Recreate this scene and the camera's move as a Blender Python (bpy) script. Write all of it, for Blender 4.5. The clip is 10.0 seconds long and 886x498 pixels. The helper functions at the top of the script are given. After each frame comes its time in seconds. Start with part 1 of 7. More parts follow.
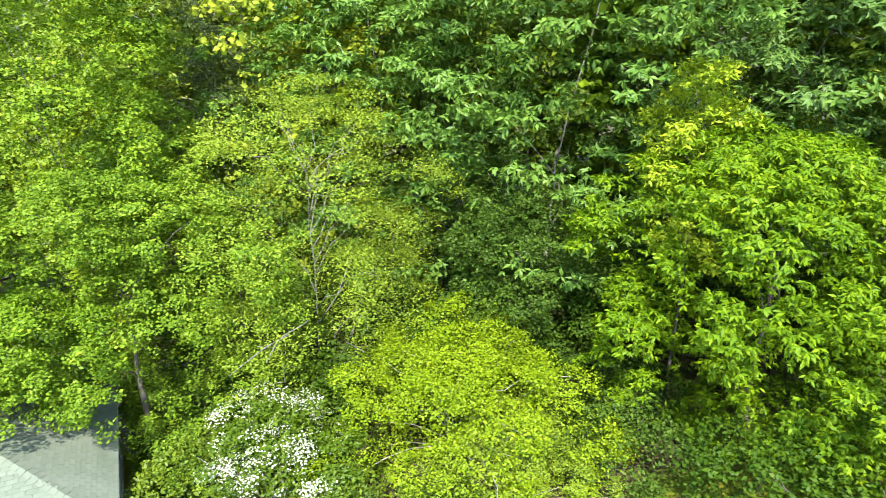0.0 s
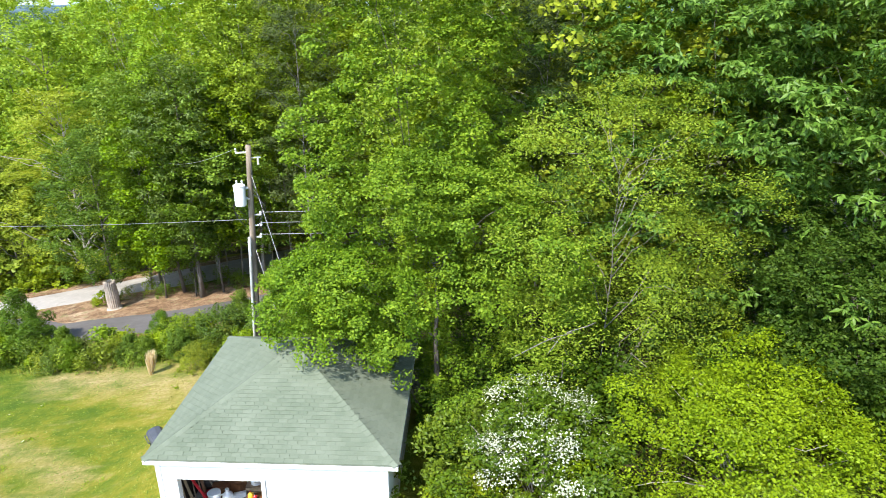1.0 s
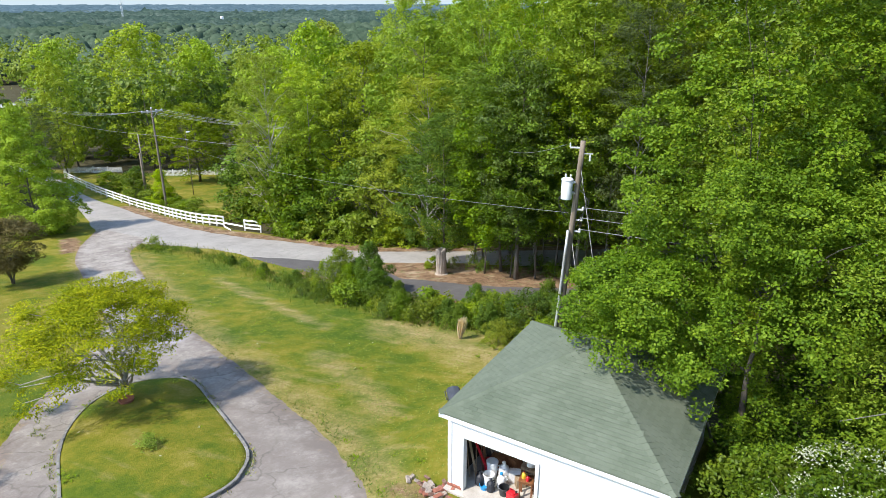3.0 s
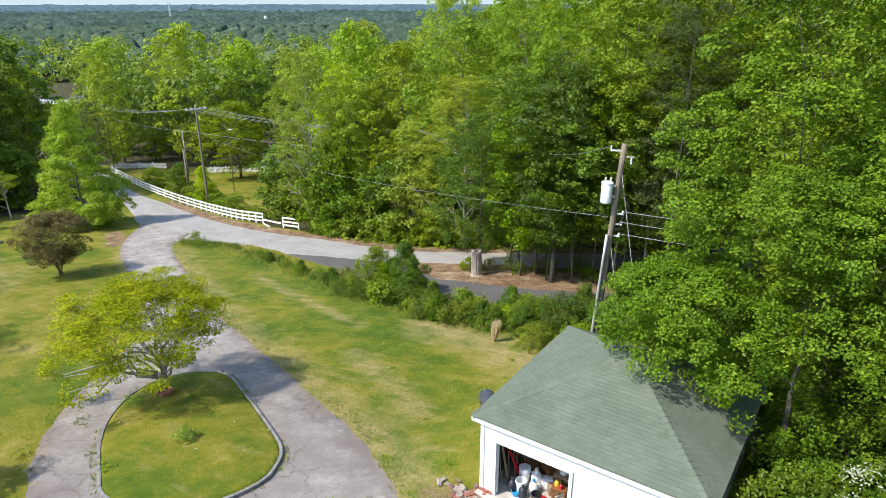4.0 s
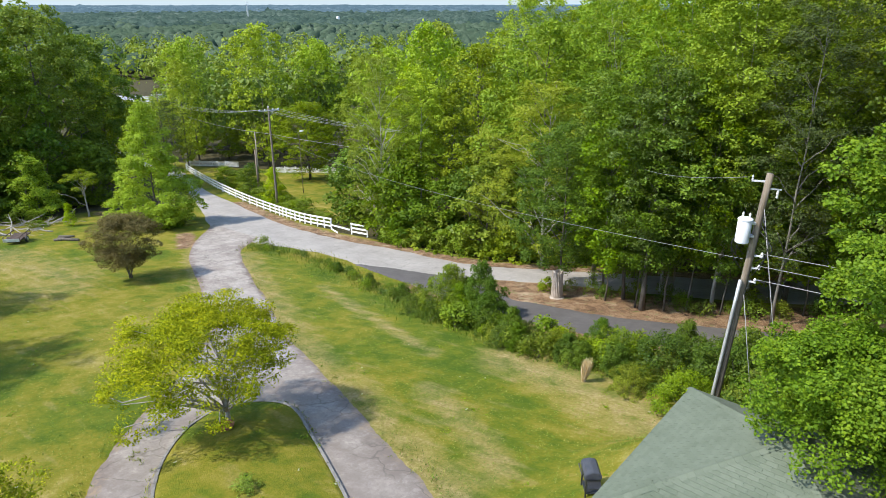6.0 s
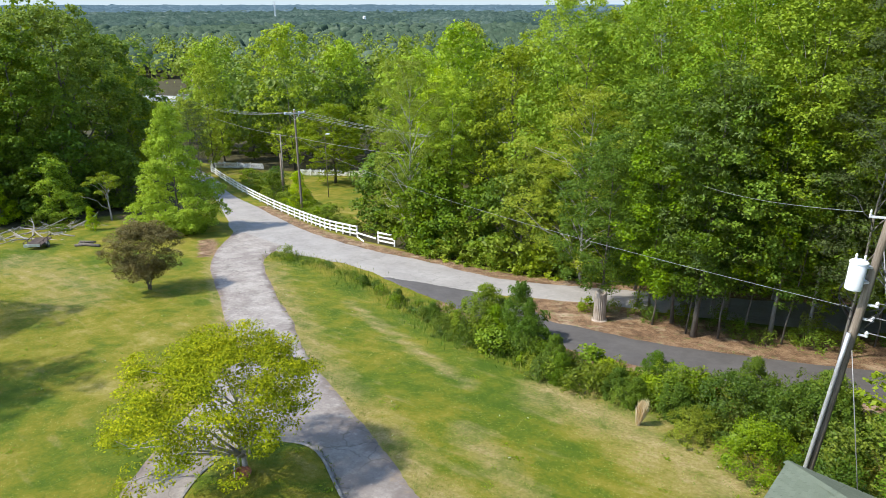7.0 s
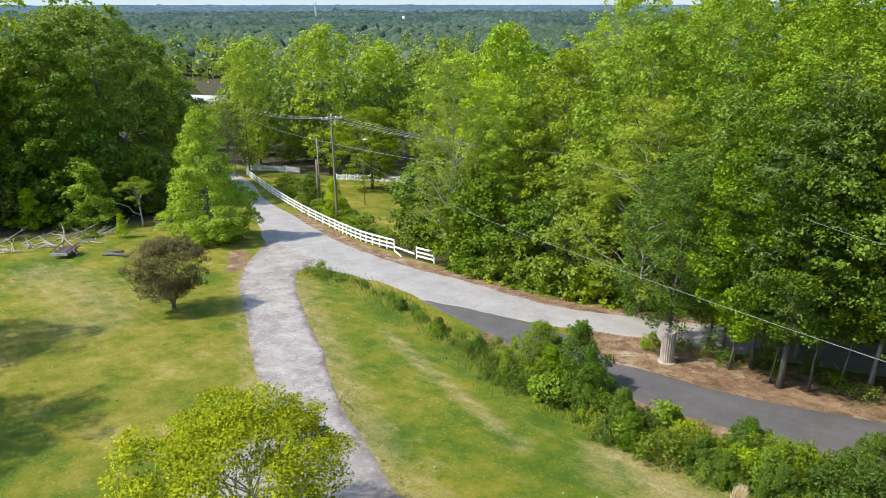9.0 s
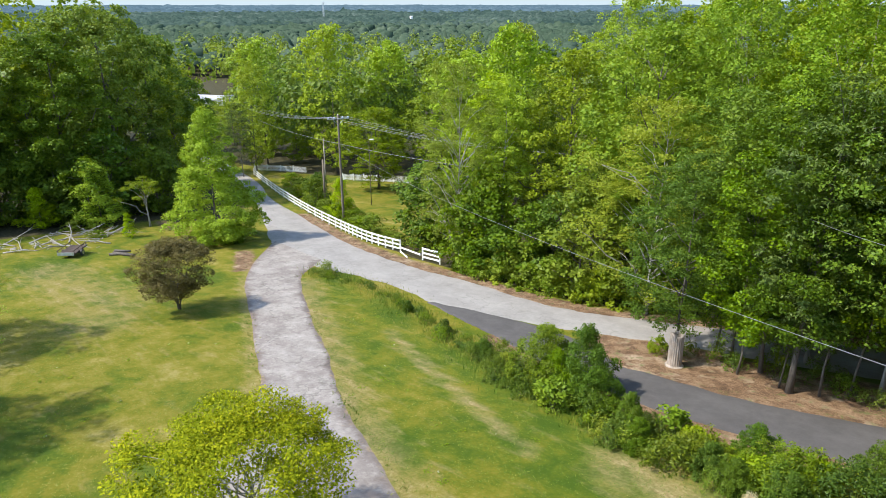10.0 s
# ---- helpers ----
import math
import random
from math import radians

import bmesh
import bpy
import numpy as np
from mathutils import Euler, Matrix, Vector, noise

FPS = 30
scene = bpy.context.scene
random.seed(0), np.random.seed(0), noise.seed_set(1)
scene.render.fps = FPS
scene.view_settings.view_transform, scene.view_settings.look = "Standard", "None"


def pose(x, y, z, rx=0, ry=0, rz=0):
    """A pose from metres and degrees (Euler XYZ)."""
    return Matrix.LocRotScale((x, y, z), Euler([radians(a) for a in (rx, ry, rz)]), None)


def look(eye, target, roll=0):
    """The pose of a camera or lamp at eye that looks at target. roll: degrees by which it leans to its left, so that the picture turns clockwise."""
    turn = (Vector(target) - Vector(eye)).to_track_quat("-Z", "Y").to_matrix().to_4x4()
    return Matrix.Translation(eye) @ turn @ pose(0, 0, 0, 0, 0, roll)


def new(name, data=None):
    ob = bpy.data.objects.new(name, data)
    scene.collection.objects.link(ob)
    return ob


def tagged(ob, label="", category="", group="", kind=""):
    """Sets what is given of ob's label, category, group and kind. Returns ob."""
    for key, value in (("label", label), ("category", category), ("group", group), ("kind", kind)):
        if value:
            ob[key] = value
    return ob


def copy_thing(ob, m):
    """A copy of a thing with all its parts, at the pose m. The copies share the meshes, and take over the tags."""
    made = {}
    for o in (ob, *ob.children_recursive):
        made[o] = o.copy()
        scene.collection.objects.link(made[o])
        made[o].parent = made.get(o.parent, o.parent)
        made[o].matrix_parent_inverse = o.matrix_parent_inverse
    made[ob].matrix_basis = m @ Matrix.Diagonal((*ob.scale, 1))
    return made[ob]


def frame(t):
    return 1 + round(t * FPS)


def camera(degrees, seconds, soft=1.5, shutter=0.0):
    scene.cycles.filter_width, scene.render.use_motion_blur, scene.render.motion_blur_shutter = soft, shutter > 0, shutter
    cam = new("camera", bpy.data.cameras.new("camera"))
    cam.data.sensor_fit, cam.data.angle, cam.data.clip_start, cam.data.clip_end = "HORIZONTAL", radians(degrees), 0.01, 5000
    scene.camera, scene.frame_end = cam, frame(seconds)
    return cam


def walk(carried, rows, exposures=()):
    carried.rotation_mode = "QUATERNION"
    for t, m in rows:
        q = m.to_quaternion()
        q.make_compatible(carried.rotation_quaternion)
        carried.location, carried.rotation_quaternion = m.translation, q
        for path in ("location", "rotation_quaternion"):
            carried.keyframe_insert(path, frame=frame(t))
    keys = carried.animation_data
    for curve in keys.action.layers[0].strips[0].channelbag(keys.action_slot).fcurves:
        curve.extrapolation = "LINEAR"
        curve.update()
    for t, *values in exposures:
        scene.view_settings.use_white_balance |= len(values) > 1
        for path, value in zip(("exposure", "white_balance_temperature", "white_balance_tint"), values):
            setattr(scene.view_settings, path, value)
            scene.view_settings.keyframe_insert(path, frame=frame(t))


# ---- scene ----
cam = camera(68.8, 10.0, 0.85, 0.08)
# seconds, eye x, y, z, yaw, pitch
PATH = [
    (0.0, 0.0, 0.0, 13.4, -25.7, -20.9),
    (0.5, 0.01, 0.03, 13.39, -10.32, -20.92),
    (1.0, 0.02, 0.05, 13.38, 2.19, -20.9),
    (1.5, 0.02, 0.07, 13.36, 12.33, -20.9),
    (2.0, 0.02, 0.08, 13.35, 20.49, -20.92),
    (2.5, 0.01, 0.08, 13.34, 27.05, -20.94),
    (2.7, 0.0, 0.08, 13.34, 29.2, -20.94),
    (3.8, -0.03, 0.13, 13.33, 33.99, -20.93),
    (4.0, -0.11, 0.19, 13.34, 34.72, -20.93),
    (4.5, -0.5, 0.44, 13.34, 36.35, -20.93),
    (5.0, -1.12, 0.88, 13.33, 37.84, -20.91),
    (5.5, -1.94, 1.46, 13.33, 39.21, -20.91),
    (6.0, -2.99, 2.19, 13.33, 40.5, -20.89),
    (6.2, -3.47, 2.53, 13.32, 40.95, -20.89),
    (7.3, -6.31, 4.57, 13.32, 43.3, -20.89),
    (7.5, -6.82, 4.94, 13.32, 43.73, -20.88),
    (8.0, -8.06, 5.92, 13.32, 44.66, -20.88),
    (8.5, -8.81, 6.48, 13.31, 45.45, -20.88),
    (9.0, -9.18, 6.74, 13.31, 45.88, -20.89),
    (9.5, -9.32, 6.86, 13.31, 46.28, -20.89),
    (10.0, -9.33, 6.98, 13.31, 46.53, -20.89),
]
walk(cam, [(t, pose(x, y, z, 90 + pitch, 0, yaw)) for t, x, y, z, yaw, pitch in PATH], [(0.0, 2.54), (0.5, 2.3), (1.0, 1.98), (1.5, 1.65), (2.0, 1.42), (2.5, 1.36), (4.0, 1.33), (10.0, 1.36)])

# ---- light ----
SUN_TO = Vector((-0.36, -0.62, 0.92)).normalized()
world = bpy.data.worlds.new("world")
scene.world = world
world.use_nodes = True
wn = world.node_tree
sky = wn.nodes.new("ShaderNodeTexSky")
sky.sky_type = "NISHITA"
sky.sun_disc = False
sky.sun_elevation = math.asin(SUN_TO.z)
sky.sun_rotation = math.atan2(SUN_TO.x, SUN_TO.y)
sky.dust_density = 0.6
sky.air_density = 1.0
wn.nodes["Background"].inputs[1].default_value = 0.15
wn.links.new(sky.outputs[0], wn.nodes["Background"].inputs[0])
sun = new("sun", bpy.data.lights.new("sun", "SUN"))
sun.data.energy = 2.6
sun.data.angle = radians(1.5)
sun.data.color = (1.0, 0.935, 0.85)
sun.matrix_world = look(SUN_TO * 60, (0, 0, 0))


# ---- materials ----
class Nodes:
    """A short way to write node materials."""

    def __init__(self, name):
        self.m = bpy.data.materials.new(name)
        self.m.use_nodes = True
        self.t = self.m.node_tree
        self.b = self.t.nodes["Principled BSDF"]
        self.out = self.t.nodes["Material Output"]

    def add(self, kind, **props):
        n = self.t.nodes.new("ShaderNode" + kind)
        if "blend_type" in props:
            n.blend_type = props["blend_type"]
        if "operation" in props:
            n.operation = props["operation"]
        if "feature" in props:
            n.feature = props["feature"]
        if "attribute_name" in props:
            n.attribute_name = props["attribute_name"]
        return n

    def put(self, value, socket):
        if isinstance(value, bpy.types.NodeSocket):
            self.t.links.new(value, socket)
        else:
            socket.default_value = value

    def noise(self, scale, detail=4.0, rough=0.55, coord="Position", stretch=None):
        src = self.add("NewGeometry").outputs["Position"] if coord == "Position" else self.add("TexCoord").outputs[coord]
        if stretch:
            mp = self.add("Mapping")
            mp.inputs["Scale"].default_value = stretch
            self.put(src, mp.inputs[0])
            src = mp.outputs[0]
        n = self.add("TexNoise")
        self.put(src, n.inputs["Vector"])
        n.inputs["Scale"].default_value = scale
        n.inputs["Detail"].default_value = detail
        n.inputs["Roughness"].default_value = rough
        return n.outputs["Fac"]

    def ramp(self, fac, stops):
        r = self.add("ValToRGB")
        els = r.color_ramp.elements
        while len(els) < len(stops):
            els.new(0.5)
        for e, (p, c) in zip(els, stops):
            e.position = p
            e.color = (*c, 1) if len(c) == 3 else c
        self.put(fac, r.inputs[0])
        return r.outputs[0]

    def range(self, fac, a, b, c=0.0, d=1.0):
        r = self.add("MapRange")
        r.clamp = True
        for i, v in enumerate((fac, a, b, c, d)):
            self.put(v, r.inputs[i])
        return r.outputs[0]

    def mix(self, fac, a, b, how="MIX"):
        n = self.add("MixRGB", blend_type=how)
        for s, v in zip(n.inputs, (fac, a, b)):
            self.put((*v, 1) if isinstance(v, tuple) and len(v) == 3 else v, s)
        return n.outputs[0]

    def math(self, op, a, b=0.0):
        n = self.add("Math", operation=op)
        self.put(a, n.inputs[0])
        self.put(b, n.inputs[1])
        return n.outputs[0]

    def attr(self, name):
        return self.add("Attribute", attribute_name=name).outputs["Fac"]

    def random(self):
        return self.add("ObjectInfo").outputs["Random"]

    def island(self):
        return self.add("NewGeometry").outputs["Random Per Island"]

    def bump(self, height, strength=0.3, distance=0.02):
        n = self.add("Bump")
        n.inputs["Strength"].default_value = strength
        n.inputs["Distance"].default_value = distance
        self.put(height, n.inputs["Height"])
        self.put(n.outputs[0], self.b.inputs["Normal"])

    def done(self, color, rough=0.8, metal=0.0, spec=0.3):
        self.put((*color, 1) if isinstance(color, tuple) and len(color) == 3 else color, self.b.inputs["Base Color"])
        self.put(rough, self.b.inputs["Roughness"])
        self.b.inputs["Metallic"].default_value = metal
        self.b.inputs["Specular IOR Level"].default_value = spec
        return self.m


def worn(name, a, b, scale=6.0, rough=0.7, metal=0.0, bump=0.2, spec=0.3, coord="Position", stretch=None):
    """A surface of two tones in patches and grain."""
    n = Nodes(name)
    big = n.noise(scale, 5.0, 0.6, coord, stretch)
    fine = n.noise(scale * 9, 3.0, 0.6, coord, stretch)
    both = n.math("ADD", n.math("MULTIPLY", big, 0.65), n.math("MULTIPLY", fine, 0.35))
    col = n.ramp(both, [(0.33, a), (0.66, b)])
    if bump:
        n.bump(both, bump, 0.01)
    return n.done(col, rough, metal, spec)


def leaf_mat(name, a, b, c, glow=0.38, rough=0.5, spec=0.15, own=0.5):
    """Leaf blades: each its own shade, patches over the crown, light passing through."""
    n = Nodes(name)
    r = n.math("ADD", n.math("MULTIPLY", n.island(), 0.42), n.math("MULTIPLY", n.noise(0.5, 3.0, 0.6), 0.6))
    r = n.math("ADD", r, n.math("MULTIPLY", n.math("SUBTRACT", n.random(), 0.5), own))
    col = n.ramp(n.range(r, 0.0, 1.02), [(0.0, a), (0.5, b), (1.0, c)])
    shift = n.range(n.math("FRACT", n.math("MULTIPLY", n.random(), 7.31)), 0.0, 1.0, -0.024 * own, 0.024 * own)
    hue = n.add("HueSaturation")
    n.put(n.math("ADD", shift, 0.5), hue.inputs["Hue"])
    n.put(n.range(n.math("FRACT", n.math("MULTIPLY", n.random(), 13.7)), 0.0, 1.0, 0.94, 1.04), hue.inputs["Saturation"])
    n.put(col, hue.inputs["Color"])
    col = hue.outputs[0]
    n.done(col, rough, 0.0, spec)
    tr = n.add("BsdfTranslucent")
    n.put(n.mix(1.0, col, (1.43, 1.38, 0.57), "MULTIPLY"), tr.inputs[0])
    mx = n.add("MixShader")
    mx.inputs[0].default_value = glow * 0.8
    n.t.links.new(n.b.outputs[0], mx.inputs[1])
    n.t.links.new(tr.outputs[0], mx.inputs[2])
    n.t.links.new(mx.outputs[0], n.out.inputs[0])
    return n.m


LEAF_BRIGHT = leaf_mat("leaf_bright", (0.12, 0.188, 0.007), (0.215, 0.295, 0.01), (0.325, 0.4, 0.014))
LEAF_MAPLE = leaf_mat("leaf_maple", (0.035, 0.088, 0.004), (0.118, 0.206, 0.006), (0.285, 0.375, 0.01), 0.36, 0.5, 0.12, 0.1)
LEAF_CONE = leaf_mat("leaf_young", (0.155, 0.25, 0.006), (0.265, 0.375, 0.008), (0.385, 0.485, 0.011), 0.38, 0.5, 0.12, 0.15)
LEAF_DEEP = leaf_mat("leaf_deep", (0.043, 0.085, 0.006), (0.09, 0.148, 0.008), (0.185, 0.25, 0.011), 0.35, 0.45, 0.17, 0.4)
LEAF_TALL = leaf_mat("leaf_tall", (0.037, 0.087, 0.005), (0.108, 0.188, 0.007), (0.25, 0.335, 0.012), 0.36, 0.5, 0.12, 0.15)
LEAF_YELLOW = leaf_mat("leaf_yellow", (0.08, 0.14, 0.008), (0.158, 0.228, 0.013), (0.27, 0.345, 0.022), 0.36, 0.5, 0.15, 0.1)
LEAF_FRESH = leaf_mat("leaf_fresh", (0.112, 0.188, 0.008), (0.198, 0.29, 0.012), (0.305, 0.39, 0.018))
LEAF_MID = leaf_mat("leaf_mid", (0.095, 0.155, 0.009), (0.17, 0.242, 0.011), (0.27, 0.34, 0.016))
LEAF_DARK = leaf_mat("leaf_dark", (0.05, 0.094, 0.008), (0.108, 0.168, 0.012), (0.23, 0.305, 0.02))
LEAF_HICKORY = leaf_mat("leaf_hickory", (0.024, 0.066, 0.01), (0.075, 0.148, 0.02), (0.18, 0.28, 0.05), 0.33, 0.45, 0.2, 0.15)
LEAF_DROOP = leaf_mat("leaf_droop", (0.03, 0.08, 0.004), (0.095, 0.172, 0.007), (0.25, 0.325, 0.01), 0.33, 0.5, 0.12, 0.1)
LEAF_OLIVE = leaf_mat("leaf_olive", (0.125, 0.17, 0.013), (0.205, 0.258, 0.02), (0.3, 0.35, 0.034), 0.38, 0.5, 0.15, 0.3)
LEAF_EDGE = leaf_mat("leaf_edge", (0.038, 0.08, 0.005), (0.092, 0.156, 0.007), (0.185, 0.262, 0.01), 0.34, 0.45, 0.15, 0.45)
LEAF_FEATHER = leaf_mat("leaf_feather", (0.042, 0.078, 0.012), (0.092, 0.142, 0.024), (0.175, 0.232, 0.044), 0.32, 0.45, 0.22, 0.1)
LEAF_BANK = leaf_mat("leaf_bank", (0.045, 0.085, 0.008), (0.1, 0.152, 0.01), (0.21, 0.272, 0.013), 0.35, 0.45, 0.18, 0.7)
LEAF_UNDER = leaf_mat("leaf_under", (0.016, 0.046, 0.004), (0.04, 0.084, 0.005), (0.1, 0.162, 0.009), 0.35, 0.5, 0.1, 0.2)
LEAF_CEDAR = leaf_mat("leaf_cedar", (0.03, 0.046, 0.014), (0.058, 0.084, 0.024), (0.11, 0.14, 0.042), 0.25, 0.6, 0.1, 0.2)
LEAF_GLADE = leaf_mat("leaf_glade", (0.155, 0.225, 0.01), (0.265, 0.35, 0.015), (0.39, 0.465, 0.022))
LEAF_RED = leaf_mat("leaf_red", (0.075, 0.066, 0.018), (0.135, 0.112, 0.032), (0.2, 0.165, 0.05), 0.3, 0.5, 0.15, 0.1)
PETAL = leaf_mat("petal_white", (0.3, 0.33, 0.22), (0.42, 0.44, 0.33), (0.56, 0.57, 0.47), 0.3)
LEAF_FAR = leaf_mat("leaf_far", (0.085, 0.135, 0.018), (0.14, 0.2, 0.024), (0.21, 0.275, 0.034), 0.35)

BARK = worn("bark", (0.055, 0.046, 0.036), (0.16, 0.142, 0.118), 9.0, 0.9, stretch=(1, 1, 0.25), bump=0.6)
BARK_GREY = worn("bark_grey", (0.1, 0.09, 0.075), (0.26, 0.24, 0.21), 9.0, 0.88, stretch=(1, 1, 0.25), bump=0.5)
BARK_PALE = worn("bark_pale", (0.2, 0.18, 0.15), (0.42, 0.39, 0.35), 9.0, 0.85, stretch=(1, 1, 0.25), bump=0.5)
WHITE_PAINT = worn("white_paint", (0.66, 0.67, 0.69), (0.78, 0.785, 0.785), 1.3, 0.55, bump=0.05)
FENCE_PAINT = worn("fence_paint", (0.68, 0.68, 0.66), (0.84, 0.84, 0.82), 2.0, 0.6, bump=0.1)
CONCRETE = worn("concrete", (0.3, 0.27, 0.23), (0.5, 0.46, 0.4), 3.0, 0.9)
KERB = worn("kerb", (0.12, 0.115, 0.105), (0.27, 0.26, 0.235), 3.0, 0.92, bump=0.4)
POLE_WOOD = worn("pole_wood", (0.1, 0.075, 0.05), (0.27, 0.23, 0.18), 14.0, 0.9, stretch=(1, 1, 0.06), bump=0.5)
GALV = worn("galvanised", (0.42, 0.43, 0.44), (0.62, 0.63, 0.64), 4.0, 0.45, 0.6)
WIRE = worn("wire_metal", (0.18, 0.18, 0.18), (0.32, 0.32, 0.32), 3.0, 0.5, 0.3)
PORCELAIN = worn("porcelain", (0.45, 0.46, 0.47), (0.6, 0.6, 0.6), 8.0, 0.35)
TANK_PAINT = worn("tank_paint", (0.6, 0.63, 0.66), (0.76, 0.78, 0.8), 3.0, 0.4)
BLACK = worn("black_enamel", (0.012, 0.013, 0.015), (0.03, 0.032, 0.035), 6.0, 0.45, spec=0.5)
DARK_WOOD = worn("chair_wood", (0.13, 0.05, 0.02), (0.26, 0.11, 0.045), 12.0, 0.5, stretch=(1, 1, 0.2))
RAW_WOOD = worn("raw_wood", (0.2, 0.14, 0.08), (0.4, 0.3, 0.19), 10.0, 0.8, stretch=(1, 1, 0.2))
RED = worn("red_plastic", (0.45, 0.012, 0.02), (0.6, 0.02, 0.03), 5.0, 0.35, spec=0.5)
BLUE = worn("blue_plastic", (0.02, 0.2, 0.45), (0.03, 0.32, 0.6), 5.0, 0.35)
WHITE_PLASTIC = worn("white_plastic", (0.62, 0.62, 0.6), (0.8, 0.8, 0.78), 5.0, 0.4)
DARK_PLASTIC = worn("dark_plastic", (0.02, 0.022, 0.028), (0.05, 0.052, 0.06), 5.0, 0.5)
YELLOW = worn("yellow_plastic", (0.6, 0.4, 0.03), (0.72, 0.5, 0.05), 5.0, 0.4)
BRICK = worn("brick_clay", (0.085, 0.05, 0.036), (0.27, 0.16, 0.12), 9.0, 0.92, bump=0.4)
BRICK_RED = worn("brick_red", (0.2, 0.07, 0.045), (0.36, 0.15, 0.1), 9.0, 0.92, bump=0.4)
RUBBLE = worn("rubble", (0.16, 0.13, 0.11), (0.45, 0.38, 0.31), 9.0, 0.92, bump=0.5)
HOOD = worn("grill_cover", (0.035, 0.038, 0.046), (0.06, 0.064, 0.074), 6.0, 0.5, spec=0.4)
TERRACOTTA = worn("terracotta", (0.22, 0.08, 0.045), (0.34, 0.14, 0.08), 9.0, 0.9)
STONE = worn("weathered_stone", (0.19, 0.155, 0.12), (0.46, 0.4, 0.33), 4.0, 0.92, stretch=(1, 1, 0.3), bump=0.4)
STRAW = leaf_mat("dry_straw", (0.55, 0.44, 0.3), (0.66, 0.55, 0.39), (0.75, 0.65, 0.48), 0.4)
RUST = worn("rusty_steel", (0.05, 0.035, 0.03), (0.13, 0.1, 0.085), 7.0, 0.8, 0.3)
HOUSE_WALL = worn("house_siding", (0.6, 0.6, 0.58), (0.74, 0.74, 0.72), 0.6, 0.7)
HOUSE_ROOF = worn("house_roofing", (0.3, 0.3, 0.31), (0.45, 0.45, 0.46), 0.8, 0.8)
GLASS = worn("dark_glass", (0.03, 0.035, 0.04), (0.05, 0.055, 0.06), 1.0, 0.1, spec=0.6)
# near-black wood tone that carries the garage's inner shade
INSIDE_SHADE = worn("shaded_stud_wood", (0.025, 0.018, 0.013), (0.06, 0.042, 0.028), 4.0, 0.9)


def shingle_mat():
    n = Nodes("asphalt_shingle")
    grain = n.noise(60.0, 3.0, 0.7)
    patch = n.noise(0.9, 4.0, 0.6)
    r = n.math("ADD", n.math("MULTIPLY", n.random(), 0.1), n.math("ADD", 0.2, n.math("MULTIPLY", n.island(), 0.1)))
    r = n.math("ADD", r, n.math("MULTIPLY", grain, 0.35))
    r = n.math("ADD", r, n.math("MULTIPLY", patch, 0.36))
    col = n.ramp(r, [(0.3, (0.05, 0.067, 0.045)), (0.55, (0.092, 0.114, 0.08)), (0.85, (0.148, 0.17, 0.128))])
    n.bump(grain, 0.5, 0.004)
    return n.done(col, 0.95, 0.0, 0.2)


SHINGLE = shingle_mat()


